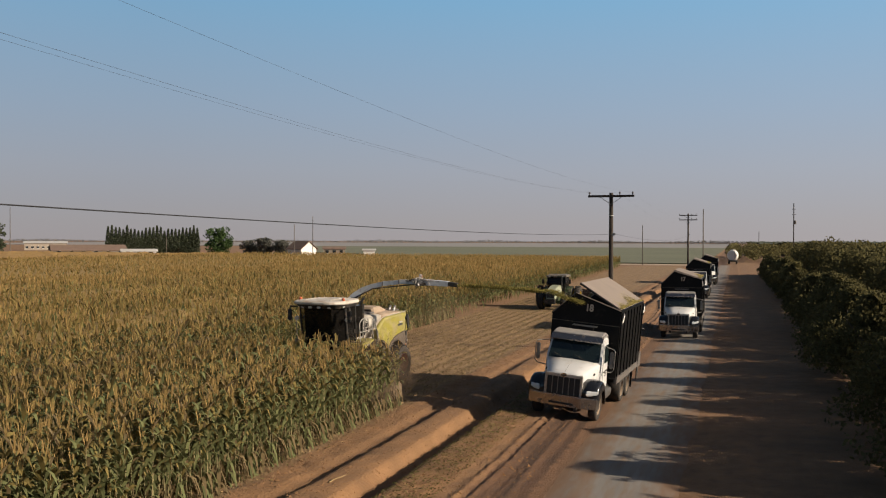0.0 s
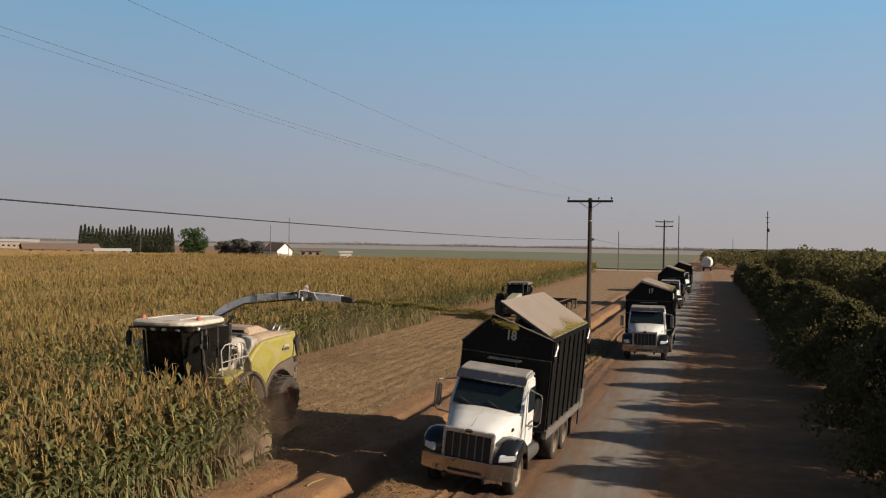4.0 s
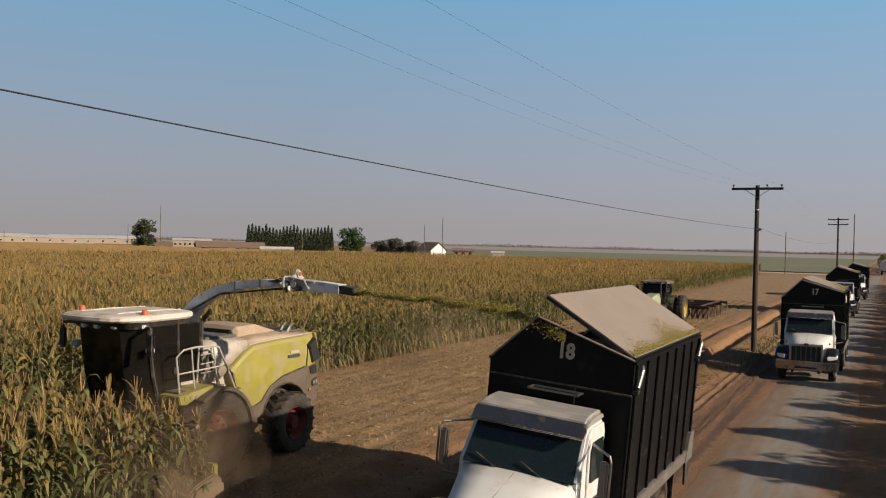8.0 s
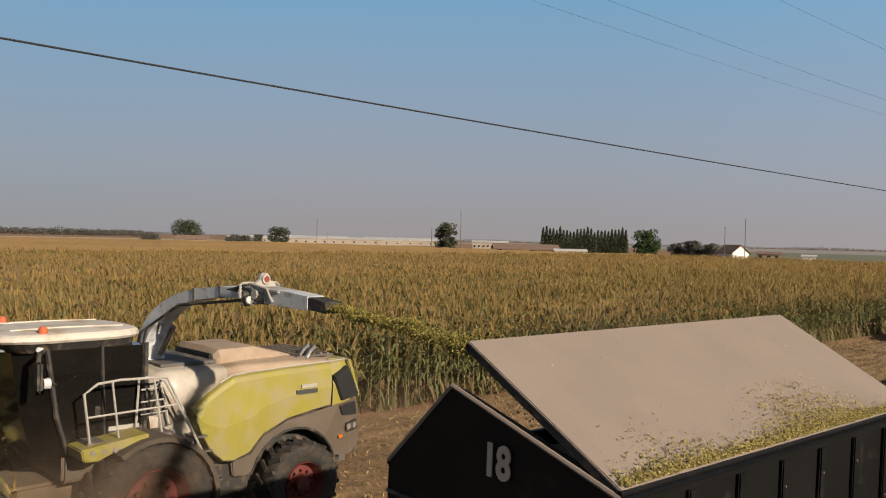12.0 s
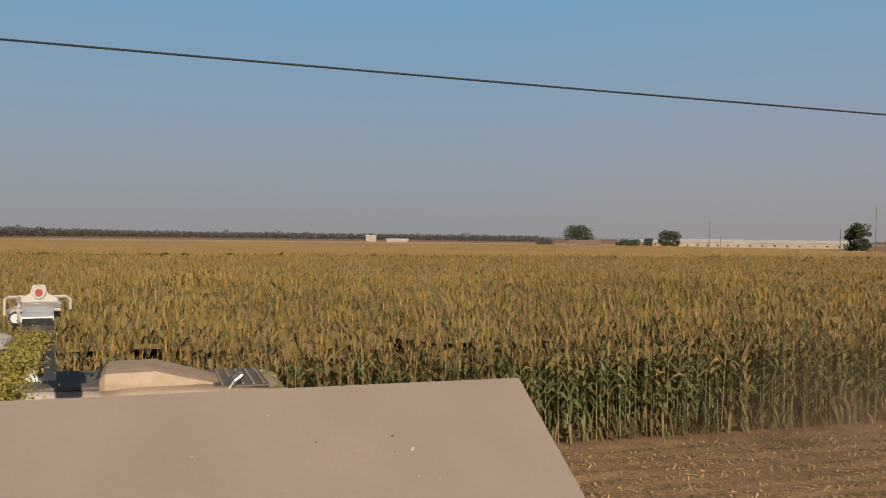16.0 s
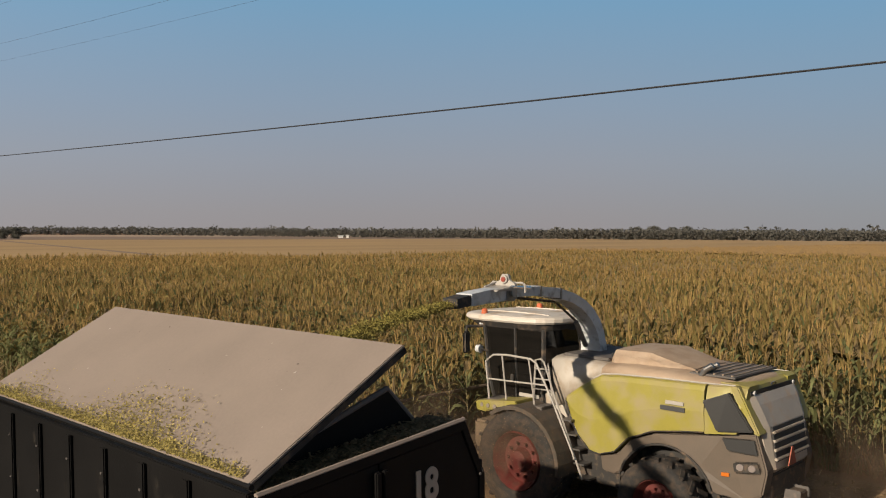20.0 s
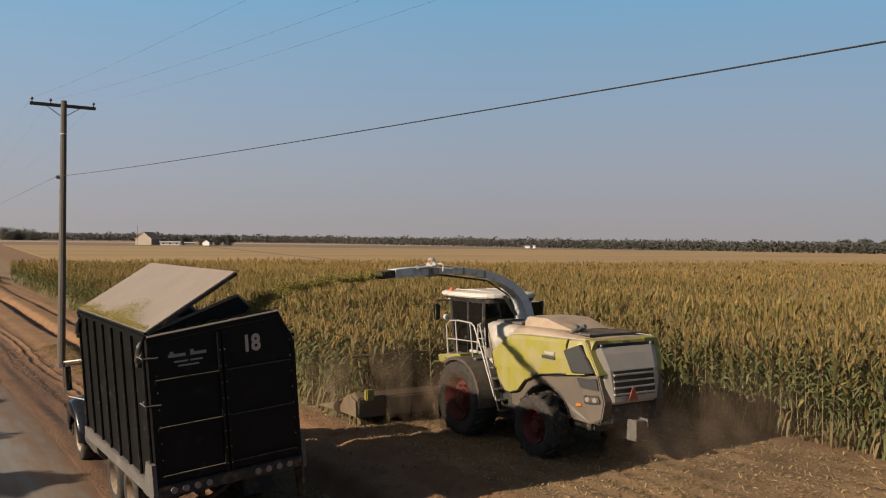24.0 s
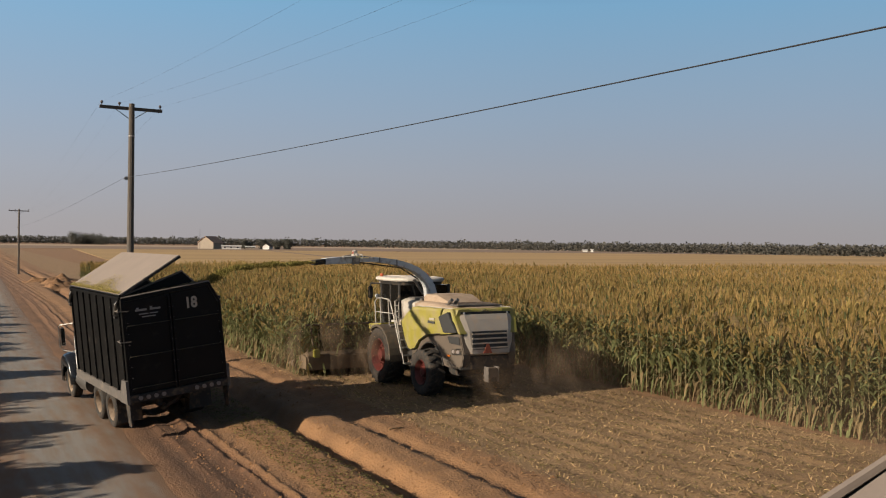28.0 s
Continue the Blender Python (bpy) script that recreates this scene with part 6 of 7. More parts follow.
    for x in (-2.2, 2.2):
        D("side_beam", boxes((x - 0.06, x + 0.06, 4.2, 12.5, 0.92, 1.02), bevel=0.02), rust)
    for s in (-1, 1):
        ws.append((make_wheel(d, "harrow_wheel", s * 0.6, 8.3, 0.35, 0.25, 0.2, wheel_yellow, side=s), 0.35))
    for ob in d.children:
        if ob.name.startswith("harrow_wheel"):
            ob.location.z = 0.36
    return t, d, ws


TRUCKS = []
for num, tilt, x, lead, rate, lab in (("18", 28, -5.22, 0.0, 0.0, "white truck with tall black corn box and raised lid"), ("17", 17.5, -3.72, 54.95, -2.05, "white truck with black corn box and closed beige lid"),
                                ("", 17.5, -3.95, 94.3, -1.88, "white truck with black box waiting in line"), ("", 17.5, -3.75, 123.4, -1.72, "last white truck with black box in the line")):
    tr, wh = make_truck(num, tilt, lab, 0.1 if tilt < 20 else 0.0)
    TRUCKS.append((tr, wh, x, lead, rate))
harvester, harvester_wheels, spout, chaff_stream, chaff_clumps = make_harvester()
tractor, harrow, tractor_wheels = make_tractor()
dust_cloud = make_dust()


# ---- poles and wires ----
def make_pole(x, y, height, mat, arms=(), label="", r=0.15, name="utility_pole", attach=None):
    p = thing(name, label, "pole", "poles along the road" if arms else "")
    p.matrix_basis = pose(x, y, 0)
    part("post", tube([(0, 0, -0.3), (0, 0, height * 0.5), (0, 0, height)], [r, r * 0.85, r * 0.7], 10), mat, p)
    for z, half in arms:
        a = part("crossarm", boxes((-half, half, -0.16, -0.05, z - 0.06, z + 0.06), bevel=0.008), mat, p)
        for s in (-1, 1):
            part("arm_brace", tube([(s * 0.6, -0.1, z - 0.04), (0, -0.1, z - 0.45)], 0.015, 5), dull_metal, p)
        for q in (-half + 0.08, half * 0.38, half - 0.08):
            part("insulator", lathe_z(q, -0.1, z + 0.06), porcelain, a)
    part("band", disc((0, 0, height - 1.25), r * 0.86, 0.05, "z", 10), rail_white, p)
    if attach:
        part("cable_clamp", boxes((0.0, 0.24, -0.1, 0.02, attach - 0.08, attach + 0.05), bevel=0.02), dull_metal, p)
    return p


def lathe_z(x, y, z):
    bm = tube([(x, y, z), (x, y, z + 0.06), (x, y, z + 0.1), (x, y, z + 0.17)], [0.02, 0.02, 0.06, 0.035], 8)
    return bm


POLE_X = -6.54
make_pole(-8.7, -130.5, 9.1, pole_grey, [(8.85, 1.28)], "weathered wooden utility pole by the field", attach=6.6)
make_pole(POLE_X, -33.4, 10.2, pole_grey, [(10.02, 1.16)], "grey wooden utility pole with one crossarm", attach=7.33)
make_pole(POLE_X, 47.6, 8.68, pole_wood, [(8.5, 1.25)], "dark wooden utility pole with one crossarm", attach=6.43)
make_pole(POLE_X, 127.6, 9.96, pole_wood, [(9.7, 1.25), (9.05, 1.25)], "dark wooden utility pole with two crossarms", attach=7.0)
make_pole(-5.95, 170, 12.1, pole_grey, (), "thin tall pole beside the road", 0.12)
make_pole(-21.8, 216, 9.8, pole_grey, (), "bare pole at the end of the corn", 0.12)
pe = make_pole(14.55, 249, 16.2, pole_wood, (), "tall dark pole with a transformer among trees", 0.17)
part("transformer", tube([(0.35, 0, 10.6), (0.35, 0, 11.6)], 0.3, 12), rail_grey, pe)
for z in (14.6, 13.2):
    part("standoff", tube([(-0.5, 0, z), (0.5, 0, z)], 0.06, 6), pole_wood, pe)
make_pole(7.7, 330, 9.5, pole_wood, (), "far bare pole beside the road", 0.13)


def make_wire(a, b, sag, r, label, name="power_line"):
    pts = []
    for k in range(33):
        f = k / 32
        p = Vector(a).lerp(Vector(b), f)
        pts.append((p.x, p.y, p.z - 4 * sag * f * (1 - f)))
    w = tagged(part(name, tube(pts, r, 5), wire_mat), label, "cable")
    return w


for dx, off in ((-1.12, 0), (0.45, 0.42), (1.12, 0)):
    make_wire((-8.7 + dx, -130.6, 9.0), (POLE_X + dx, -33.5, 10.2), 1.2 + off, 0.0015, "thin dark power line between poles")
    for (y0, z0), (y1, z1), sag in (((-33.4, 10.2), (47.6, 8.7), 1.2), ((47.6, 8.7), (127.6, 9.9), 1.0)):
        make_wire((POLE_X + dx, y0 - 0.1, z0), (POLE_X + dx, y1 - 0.1, z1), sag + off, 0.0015, "thin dark power line between poles")
make_wire((-8.46, -130.5, 6.6), (POLE_X + 0.24, -33.4, 7.33), 0.3, 0.005, "thick black cable hung below the power lines", "cable")
for (y0, z0), (y1, z1), sag in (((-33.4, 7.33), (47.6, 6.43), 0.513), ((47.6, 6.43), (127.6, 7.0), 0.6)):
    make_wire((POLE_X + 0.24, y0, z0), (POLE_X + 0.24, y1, z1), sag, 0.0076, "thick black cable hung below the power lines", "cable")


# ---- trees ----
def leaf_cloud(r, center, radii, n, size, squash=1.0):
    """Small leaf faces spread through an uneven lump."""
    d = r.normal(0, 1, (n, 3))
    d /= np.linalg.norm(d, axis=1)[:, None]
    p = np.array(center) + d * np.array(radii) * (r.uniform(0.35, 1.0, (n, 1)) ** 0.5)
    a = r.normal(0, 1, (n, 3))
    a /= np.linalg.norm(a, axis=1)[:, None]
    b = np.cross(a, r.normal(0, 1, (n, 3)))
    b /= np.linalg.norm(b, axis=1)[:, None]
    s = size * r.uniform(0.6, 1.3, (n, 1))
    u, v = a * s, b * s * 0.55
    return np.stack([p - u, p + v, p + u, p - v], 1).reshape(-1, 3)


def crown(r, height, spread, lumps, per, size, base=0.25, skirted=False):
    out = []
    for _ in range(lumps):
        a, f = r.uniform(0, 6.28), r.uniform(0, 1) ** 0.6
        z = height * r.uniform(base, 0.92)
        k = math.sin(math.pi * min(0.98, max(0.12, (z / height - base * 0.6) / (1.1 - base * 0.6)))) ** 0.6 if not skirted else min(1.0, 1.42 - 1.45 * z / height)
        c = (spread * f * k * math.cos(a), spread * f * k * math.sin(a), z)
        q = spread * r.uniform(0.22, 0.42) * (0.55 + 0.45 * k if skirted else 1.0)
        out.append(leaf_cloud(r, c, (q, q, q * 0.8), per, size))
    V = np.concatenate(out)
    return V, np.arange(len(V)).reshape(-1, 4)


def trunk_mesh(r, height, spread, rad):
    bm = tube([(0, 0, -0.1), (0.03, 0.02, height * 0.25), (0.0, 0.06, height * 0.6)], [rad, rad * 0.75, rad * 0.3], 8)
    for k in range(5):
        a = r.uniform(0, 6.28)
        z = height * r.uniform(0.2, 0.4)
        tube([(0.02, 0.02, z), (spread * 0.35 * math.cos(a), spread * 0.35 * math.sin(a), z + height * 0.2), (spread * 0.6 * math.cos(a), spread * 0.6 * math.sin(a), z + height * 0.36)], [rad * 0.5, rad * 0.3, rad * 0.12], 6, bm)
    return bm


def make_tree(name, height, spread, lumps, per, size, mat, seed, label, base=0.25, group="", skirted=False):
    r = np.random.default_rng(seed)
    t = thing(name, label, "tree", group)
    part("trunk", trunk_mesh(r, height, spread, 0.03 * height), bark, t)
    V, Q = crown(r, height, spread, lumps, per, size, base, skirted)
    quads_mesh("crown", V, Q, np.zeros(len(Q)), [mat], parent=t)
    return t


ORCHARD_X, SPACING = 5.35, 5.1
FRONT_LABEL, BACK_LABEL = "low dusty green orchard tree in the road-side row", "tall dark green orchard tree in the second row"
front = [make_tree("orchard_tree", 3.75, 2.2, 150, 105, 0.075, tree_leaf, 200 + k, FRONT_LABEL, 0.2, "orchard trees along the road", True) for k in range(4)]
plain = [make_tree("orchard_tree", 3.75, 2.2, 60, 70, 0.15, tree_leaf, 210 + k, FRONT_LABEL, 0.2, "orchard trees along the road", True) for k in range(2)]
tall = [make_tree("orchard_tree", 5.6, 2.75, 70, 62, 0.17, tree_leaf, 220 + k, BACK_LABEL, 0.2, "orchard trees behind the first row") for k in range(3)]
r = np.random.default_rng(90)


def plant(kinds, unused, i, x, y, long=1.0):
    """The next tree of a row, grown long along it: first the built ones, then copies of them."""
    s = r.uniform(0.93, 1.08)
    m = pose(x + r.normal(0, 0.15), y + r.normal(0, 0.2), 0, 0, 0, r.uniform(0, 360) if long == 1.0 else 180 * r.integers(0, 2) + r.normal(0, 8)) @ Matrix.Diagonal((s, s * long, s * r.uniform(0.92, 1.08), 1))
    ob = unused.pop() if unused else copy_thing(kinds[i % len(kinds)], pose(0, 0, 0))
    ob.matrix_basis = m


rows = [(front, front[:]), (plain, plain[:]), (tall, tall[:])]
for k in range(-20, 27):
    y = 28.05 + SPACING * k
    plant(*(rows[0] if -12 < y < 62 else rows[1]), k, ORCHARD_X + bend(y), y, 1.1)
    plant(*rows[2], k, ORCHARD_X + 6.3 + bend(y), y + 1.2)
out = []
for row in range(2, 16):
    for k in range(-16 if row < 4 else 0, 70):
        y = 28.05 + SPACING * k
        if row < 6 and 165 < y < 242:
            continue
        far = row > 3 or k > 20
        c = (ORCHARD_X + 6.2 * row + r.normal(0, 0.3), y + r.normal(0, 0.3), 3.2)
        out.append(leaf_cloud(r, c, (2.6, 2.5, 2.3 * r.uniform(0.9, 1.1)), 70 if far else 260, 0.42 if far else 0.24))
for k in range(22):   # the block of trees across the road's far end
    for row in range(3):
        out.append(leaf_cloud(r, (-0.4 + 5.0 * row + r.normal(0, 0.3), 256 + 4.6 * k, 3.0), (2.4, 2.4, 2.3 * r.uniform(0.9, 1.1)), 120, 0.36))
V = np.concatenate(out)
quads_mesh("orchard_rows", V, np.arange(len(V)).reshape(-1, 4), np.zeros(len(V) // 4), [tree_leaf], "further rows of dark green orchard trees", "trees", "stuff")
V, Q = grid(np.arange(9, 420, 3.0), np.arange(-70, 900, 4.0), lambda X, Y: 5.0 + rng.normal(0, 0.35, X.shape))
keep = V[Q[:, 0], 0] > 98
keep |= V[Q[:, 0], 1] > 360
quads_mesh("orchard_canopy", V, Q[keep], np.zeros(keep.sum()), [material("orchard_canopy", (0.0348, 0.0394, 0.0174), 0.9, vary=0.35, scale=0.12, bump=1.0, fine=0.8, bump_dist=0.6)], "far tops of the orchard", "trees", "stuff")


# ---- far things, placed by bearing (degrees left of the road's line) and distance ----
def far_at(bearing, dist):
    return -dist * math.sin(radians(bearing)), dist * math.cos(radians(bearing))


def make_house(bearing, dist, w, d, wall_h, roof_h, wall, roof, label, turn=0.0, windows=3, name="house", porch=False):
    t = thing(name, label, "building")
    x, y = far_at(bearing, dist)
    t.matrix_basis = pose(x, y, 0, 0, 0, bearing + turn)
    part("wall_block", boxes((-w / 2, w / 2, -d / 2, d / 2, 0, wall_h)), wall, t)
    for s in (-1, 1):
        part("gable", prism([(-d / 2, wall_h), (d / 2, wall_h), (0, wall_h + roof_h - 0.1)], "x", *sorted((s * w / 2, s * (w / 2 - 0.2)))), wall, t)
        part("roof_slope", prism([(s * (d / 2 + 0.5), wall_h - 0.25), (s * (d / 2 + 0.5), wall_h - 0.05), (0, wall_h + roof_h + 0.15), (0, wall_h + roof_h - 0.05)], "x", -w / 2 - 0.5, w / 2 + 0.5), roof, t)
    for k in range(windows):
        xx = -w / 2 + w * (k + 0.5) / windows
        wd = part("window", boxes((xx - 0.6, xx + 0.6, -d / 2 - 0.06, -d / 2 - 0.01, 1.0, min(2.2, wall_h - 0.3))), window_dark, t)
        for nm, z in (("window_sill", 0.9), ("window_head", min(2.2, wall_h - 0.3))):
            part(nm, boxes((xx - 0.7, xx + 0.7, -d / 2 - 0.09, -d / 2 - 0.02, z, z + 0.1)), wall_white, wd)
    return t


make_house(28.1, 300, 7.6, 6.4, 3.0, 2.5, wall_white, roof_brown, "small white gabled farmhouse beyond the corn", 128)
make_house(41.2, 330, 24, 13, 2.3, 1.7, wall_tan, roof_brown, "long low brown-roofed farmhouse", 6, 6)
make_house(38.25, 300, 10.5, 5, 2.3, 0.5, wall_white, roof_pale, "low white shed beside the brown house", 4, 3, "shed")
for b, d, w, dd, h, rh, lab in ((43.55, 520, 21, 14, 5.8, 1.0, "pale warehouse with flat gable"), (52.2, 620, 60, 30, 5.2, 1.8, "long white barn roof in the haze"), (55.4, 600, 50, 26, 5.5, 2.0, "long pale dairy barn"), (49.2, 640, 60, 26, 5.5, 2.0, "long pale dairy barn with dark ends"), (58.6, 640, 46, 26, 4.6, 2.0, "grey-roofed dairy barn in the haze")):
    make_house(b, d, w, dd, h * 0.7, rh * 0.8, wall_tan, roof_pale, lab, 0, 8, "warehouse")
make_house(26.0, 330, 8, 5, 2.8, 0.6, wall_tan, roof_brown, "small brown shed beyond the corn", 0, 3, "shed")
make_house(23.7, 320, 4.2, 3, 2.4, 0.3, wall_white, roof_pale, "small white box shed on the green field", 0, 0, "shed")
make_house(76.95, 760, 9, 8, 5.0, 0.5, wall_tan, roof_pale, "pale block building among far trees", 0, 0, "shed")
make_house(75.2, 740, 18, 8, 2.2, 0.6, wall_tan, roof_pale, "low white shed among far trees", 0, 0, "shed")
make_house(62.8, 405, 14, 8, 2.8, 1.5, wall_tan, roof_brown, "low house under a round tree", 0, 3)
make_house(165.24, 640, 12, 13, 4.4, 4.6, wall_tan, roof_orange, "big barn with rusty orange roof", 55, 0, "barn")
make_house(163.94, 620, 13, 5, 2.2, 0.5, wall_white, roof_pale, "open pale shed beside the barn", 0, 3, "shed")
make_house(161.64, 640, 7, 5, 2.4, 1.8, wall_white, roof_brown, "white farmhouse under dark trees", 70, 3)
make_house(162.74, 645, 7, 3, 1.8, 0.4, wall_tan, roof_pale, "long pale trailer in the farmyard", 0, 3, "trailer_home")
make_house(140.75, 820, 4.5, 4, 1.9, 0.5, wall_white, roof_pale, "small white shed before the far trees", 0, 0, "shed")
make_house(140.3, 815, 2.4, 3, 2.4, 0.3, wall_white, roof_pale, "small white hut before the far trees", 0, 0, "shed")


def far_tree(bearing, dist, height, spread, mat, seed, label, base=0.12):
    t = make_tree("tree", height, spread, 70, 60, 0.026 * height + 0.12, mat, seed, label, base)
    x, y = far_at(bearing, dist)
    t.matrix_basis = pose(x, y, 0)
    return t


far_tree(33.4, 330, 10.4, 4.9, round_leaf, 301, "round bright green tree by the farmhouse", 0.05)
far_tree(46.5, 350, 11.9, 4.6, far_leaf, 302, "dark round tree at the edge of the corn", 0.05)
far_tree(57.42, 420, 9.4, 5.0, far_leaf, 303, "broad dark tree beyond the corn", 0.05)
far_tree(63.2, 420, 10.9, 7.4, far_leaf, 304, "broad round tree beside a low house", 0.02)
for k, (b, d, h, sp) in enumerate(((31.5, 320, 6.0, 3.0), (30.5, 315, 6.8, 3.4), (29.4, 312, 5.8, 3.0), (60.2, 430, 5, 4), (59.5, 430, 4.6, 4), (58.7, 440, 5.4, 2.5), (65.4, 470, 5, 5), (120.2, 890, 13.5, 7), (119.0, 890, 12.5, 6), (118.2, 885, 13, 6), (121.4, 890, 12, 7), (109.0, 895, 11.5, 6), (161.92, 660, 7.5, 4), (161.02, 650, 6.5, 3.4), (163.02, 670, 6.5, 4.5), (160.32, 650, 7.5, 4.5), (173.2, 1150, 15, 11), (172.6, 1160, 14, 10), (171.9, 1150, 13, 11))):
    far_tree(b, d, h, sp, grey_leaf, 320 + k, "tree near the farm buildings, its green greyed for haze", 0.04)
# row of slim cypresses
cyp = []
for k in range(3):
    r2 = np.random.default_rng(400 + k)
    t = thing("cypress", "slim dark green cypress in a tight row", "tree", "row of cypresses")
    part("trunk", tube([(0, 0, -0.1), (0, 0, 9)], [0.16, 0.04], 6), bark, t)
    V = np.concatenate([leaf_cloud(r2, (0, 0, z), (1.15 * (1 - (z / 12.5) ** 2.2) + 0.12,) * 2 + (0.9,), 80, 0.34) for z in np.arange(0.8, 12.2, 0.75)])
    quads_mesh("crown", V, np.arange(len(V)).reshape(-1, 4), np.zeros(len(V) // 4), [far_leaf], parent=t)
    cyp.append(t)
r = np.random.default_rng(99)
for k in range(25):
    b = 34.72 + k * 0.222
    x, y = far_at(b, 345)
    m = pose(x, y, 0, 0, 0, r.uniform(0, 360)) @ Matrix.Diagonal((1, 1, r.uniform(0.72, 0.9), 1))
    ob = cyp[k] if k < 3 else copy_thing(cyp[k % 3], pose(0, 0, 0))
    ob.matrix_basis = m
# belt of far woods right round the field side
r = np.random.default_rng(123)


def wood_belt_of(b0, b1, step, dist, height, mat, label):
    """A belt of tree crowns along an arc of bearings, four deep, uneven in height."""
    out = []
    for q in np.arange(b0, b1, step):
        for row in range(4):
            b, d = radians(q + r.normal(0, step * 0.3)), dist(q) + 7.0 * row + r.normal(0, 1.5)
            h = height(q) * (r.uniform(0.92, 1.04) + (0.3 if r.random() < 0.03 else 0.0)) * (0.86 + 0.05 * row)
            w = r.uniform(0.38, 0.55) * h
            out.append(leaf_cloud(r, (-d * math.sin(b), d * math.cos(b), h * 0.5), (w, w, h * 0.5), 34, 0.13 * h))
    V = np.concatenate(out)
    V[:, 2] = np.maximum(V[:, 2], 0.05)
    return quads_mesh("far_woods", V, np.arange(len(V)).reshape(-1, 4), np.zeros(len(V) // 4), [mat], label, "woods", "stuff")


wood_belt_of(66, 186, 0.2, lambda q: 770 + 15 * np.sin(q * 0.11) + 250 * np.clip((104 - q) / 8, 0, 1) + 150 * np.clip((q - 126) / 14, 0, 1) + 400 * np.clip((q - 140) / 17, 0, 1), lambda q: 10.2 - 2.2 * np.clip((100 - q) / 10, 0, 1) + 1.4 * np.clip((q - 140) / 17, 0, 1), wood_belt, "dark belt of woods along the horizon")
wood_belt_of(-20, 66, 0.24, lambda q: 1900 + 0 * q, lambda q: 6 + 1.2 * np.sin(q * 0.9), hazed_belt, "low far woods, haze painted into their colour")
for b, d, h in ((28.6, 280, 11.0), (27.4, 270, 13.3), (45.48, 330, 17), (54.95, 380, 13.0), (36.6, 300, 7), (47.4, 360, 10), (165.9, 600, 13), (54.3, 430, 7)):
    x, y = far_at(b, d)
    make_pole(x, y, h, pole_grey, (), "far bare pole beyond the corn", 0.13)

# weeds on the verge round the road-side pole
r = np.random.default_rng(141)
n = 1300
y = 49 + r.normal(0, 4.5, n)
x = -6.3 + r.normal(0, 0.55, n) + bend(y)
z = ground_height(x, y)
a, hgt, ww = r.uniform(0, 6.28, n), r.gamma(2.5, 0.04, n), r.uniform(0.006, 0.016, n)
lean, side = np.stack([r.normal(0, 0.4, n), r.normal(0, 0.4, n)], -1) * hgt[:, None], np.stack([np.cos(a), np.sin(a)], -1) * ww[:, None]
foot, tip = np.stack([x, y], -1), np.stack([x, y], -1) + lean
C = np.stack([np.column_stack([foot - side, z - 0.02]), np.column_stack([foot + side, z - 0.02]), np.column_stack([tip + 0.3 * side, z + hgt]), np.column_stack([tip - 0.3 * side, z + hgt])], 1)
quads_mesh("weeds", C.reshape(-1, 3), np.arange(4 * n).reshape(-1, 4), np.zeros(n), [round_leaf], "low green weeds on the verge round the pole", "weeds", "stuff")

# dumped soil beside the road
for k, (x, y, w, h) in enumerate(((-9.6, -92.0, 2.6, 0.6), (-10.4, -98.5, 3.2, 0.8), (-9.2, -105.0, 2.8, 0.65), (-11.8, -109.0, 3.2, 0.75))):
    V, Q = grid(np.linspace(-w, w, 22), np.linspace(-w * 1.3, w * 1.3, 26), lambda X, Y: h * np.exp(-((X / w) ** 2 + (Y / w / 1.25) ** 2) * 3.2) * (1 + 0.25 * wave_noise(X, Y, 60 + k, 1.3)) + 0.05 * wave_noise(X, Y, 70 + k, 0.4) - 0.07)
    heap = quads_mesh("soil_mound", V, Q, np.zeros(len(Q)), [soil], "mound of dark brown soil beside the road", "mound")
    heap["group"] = "mounds of soil"
    heap.matrix_basis = pose(x, y, 0)
# pale stalk-shaped sticks on the berms, put in for patches of sun
for k, (x, y, turn, n) in enumerate(((-9.3, -26.4, 35, 1.1), (-8.6, 17.5, 60, 0.9), (-9.2, 19.0, 75, 0.7), (-10.6, -18.5, 20, 0.6))):
    st = tagged(part("corn_stalk", tube([(-n / 2, 0, 0.0), (-n / 6, 0.03, 0.02), (n / 6, 0.0, 0.03), (n / 2, 0.05, 0.02)], [0.016, 0.02, 0.018, 0.012], 6), straw), "pale stick on the berm in place of a sun patch", "stalk", "fallen corn stalks")
    st.matrix_basis = pose(x, y, float(ground_height(np.array(x), np.array(y))) + 0.01, 0, 0, turn)

# white tank trailer on the road ahead
tank = thing("tank_trailer", "white tank trailer parked at the road's far end", "trailer")
tank.matrix_basis = pose(-0.85, 236.0, 0)
part("tank", tube([(-0.1, 0, 2.3), (0, 0.3, 2.3), (0, 9, 2.3), (0, 9.4, 2.3)], [1.1, 1.45, 1.45, 1.1], 20), wall_white, tank)
part("chassis", boxes((-0.9, 0.9, 0, 9.2, 0.7, 1.0)), frame_black, tank)
for s in (-1, 1):
    for y in (1.2, 7.6, 8.7):
        make_wheel(tank, "wheel", s * 0.95, y, 0.5, 0.4, 0.28, dull_metal, side=s, n=16)
part("ladder", tube([(0.5, -0.3, 0.8), (0.5, -0.2, 3.6)], 0.05, 5), dull_metal, tank)


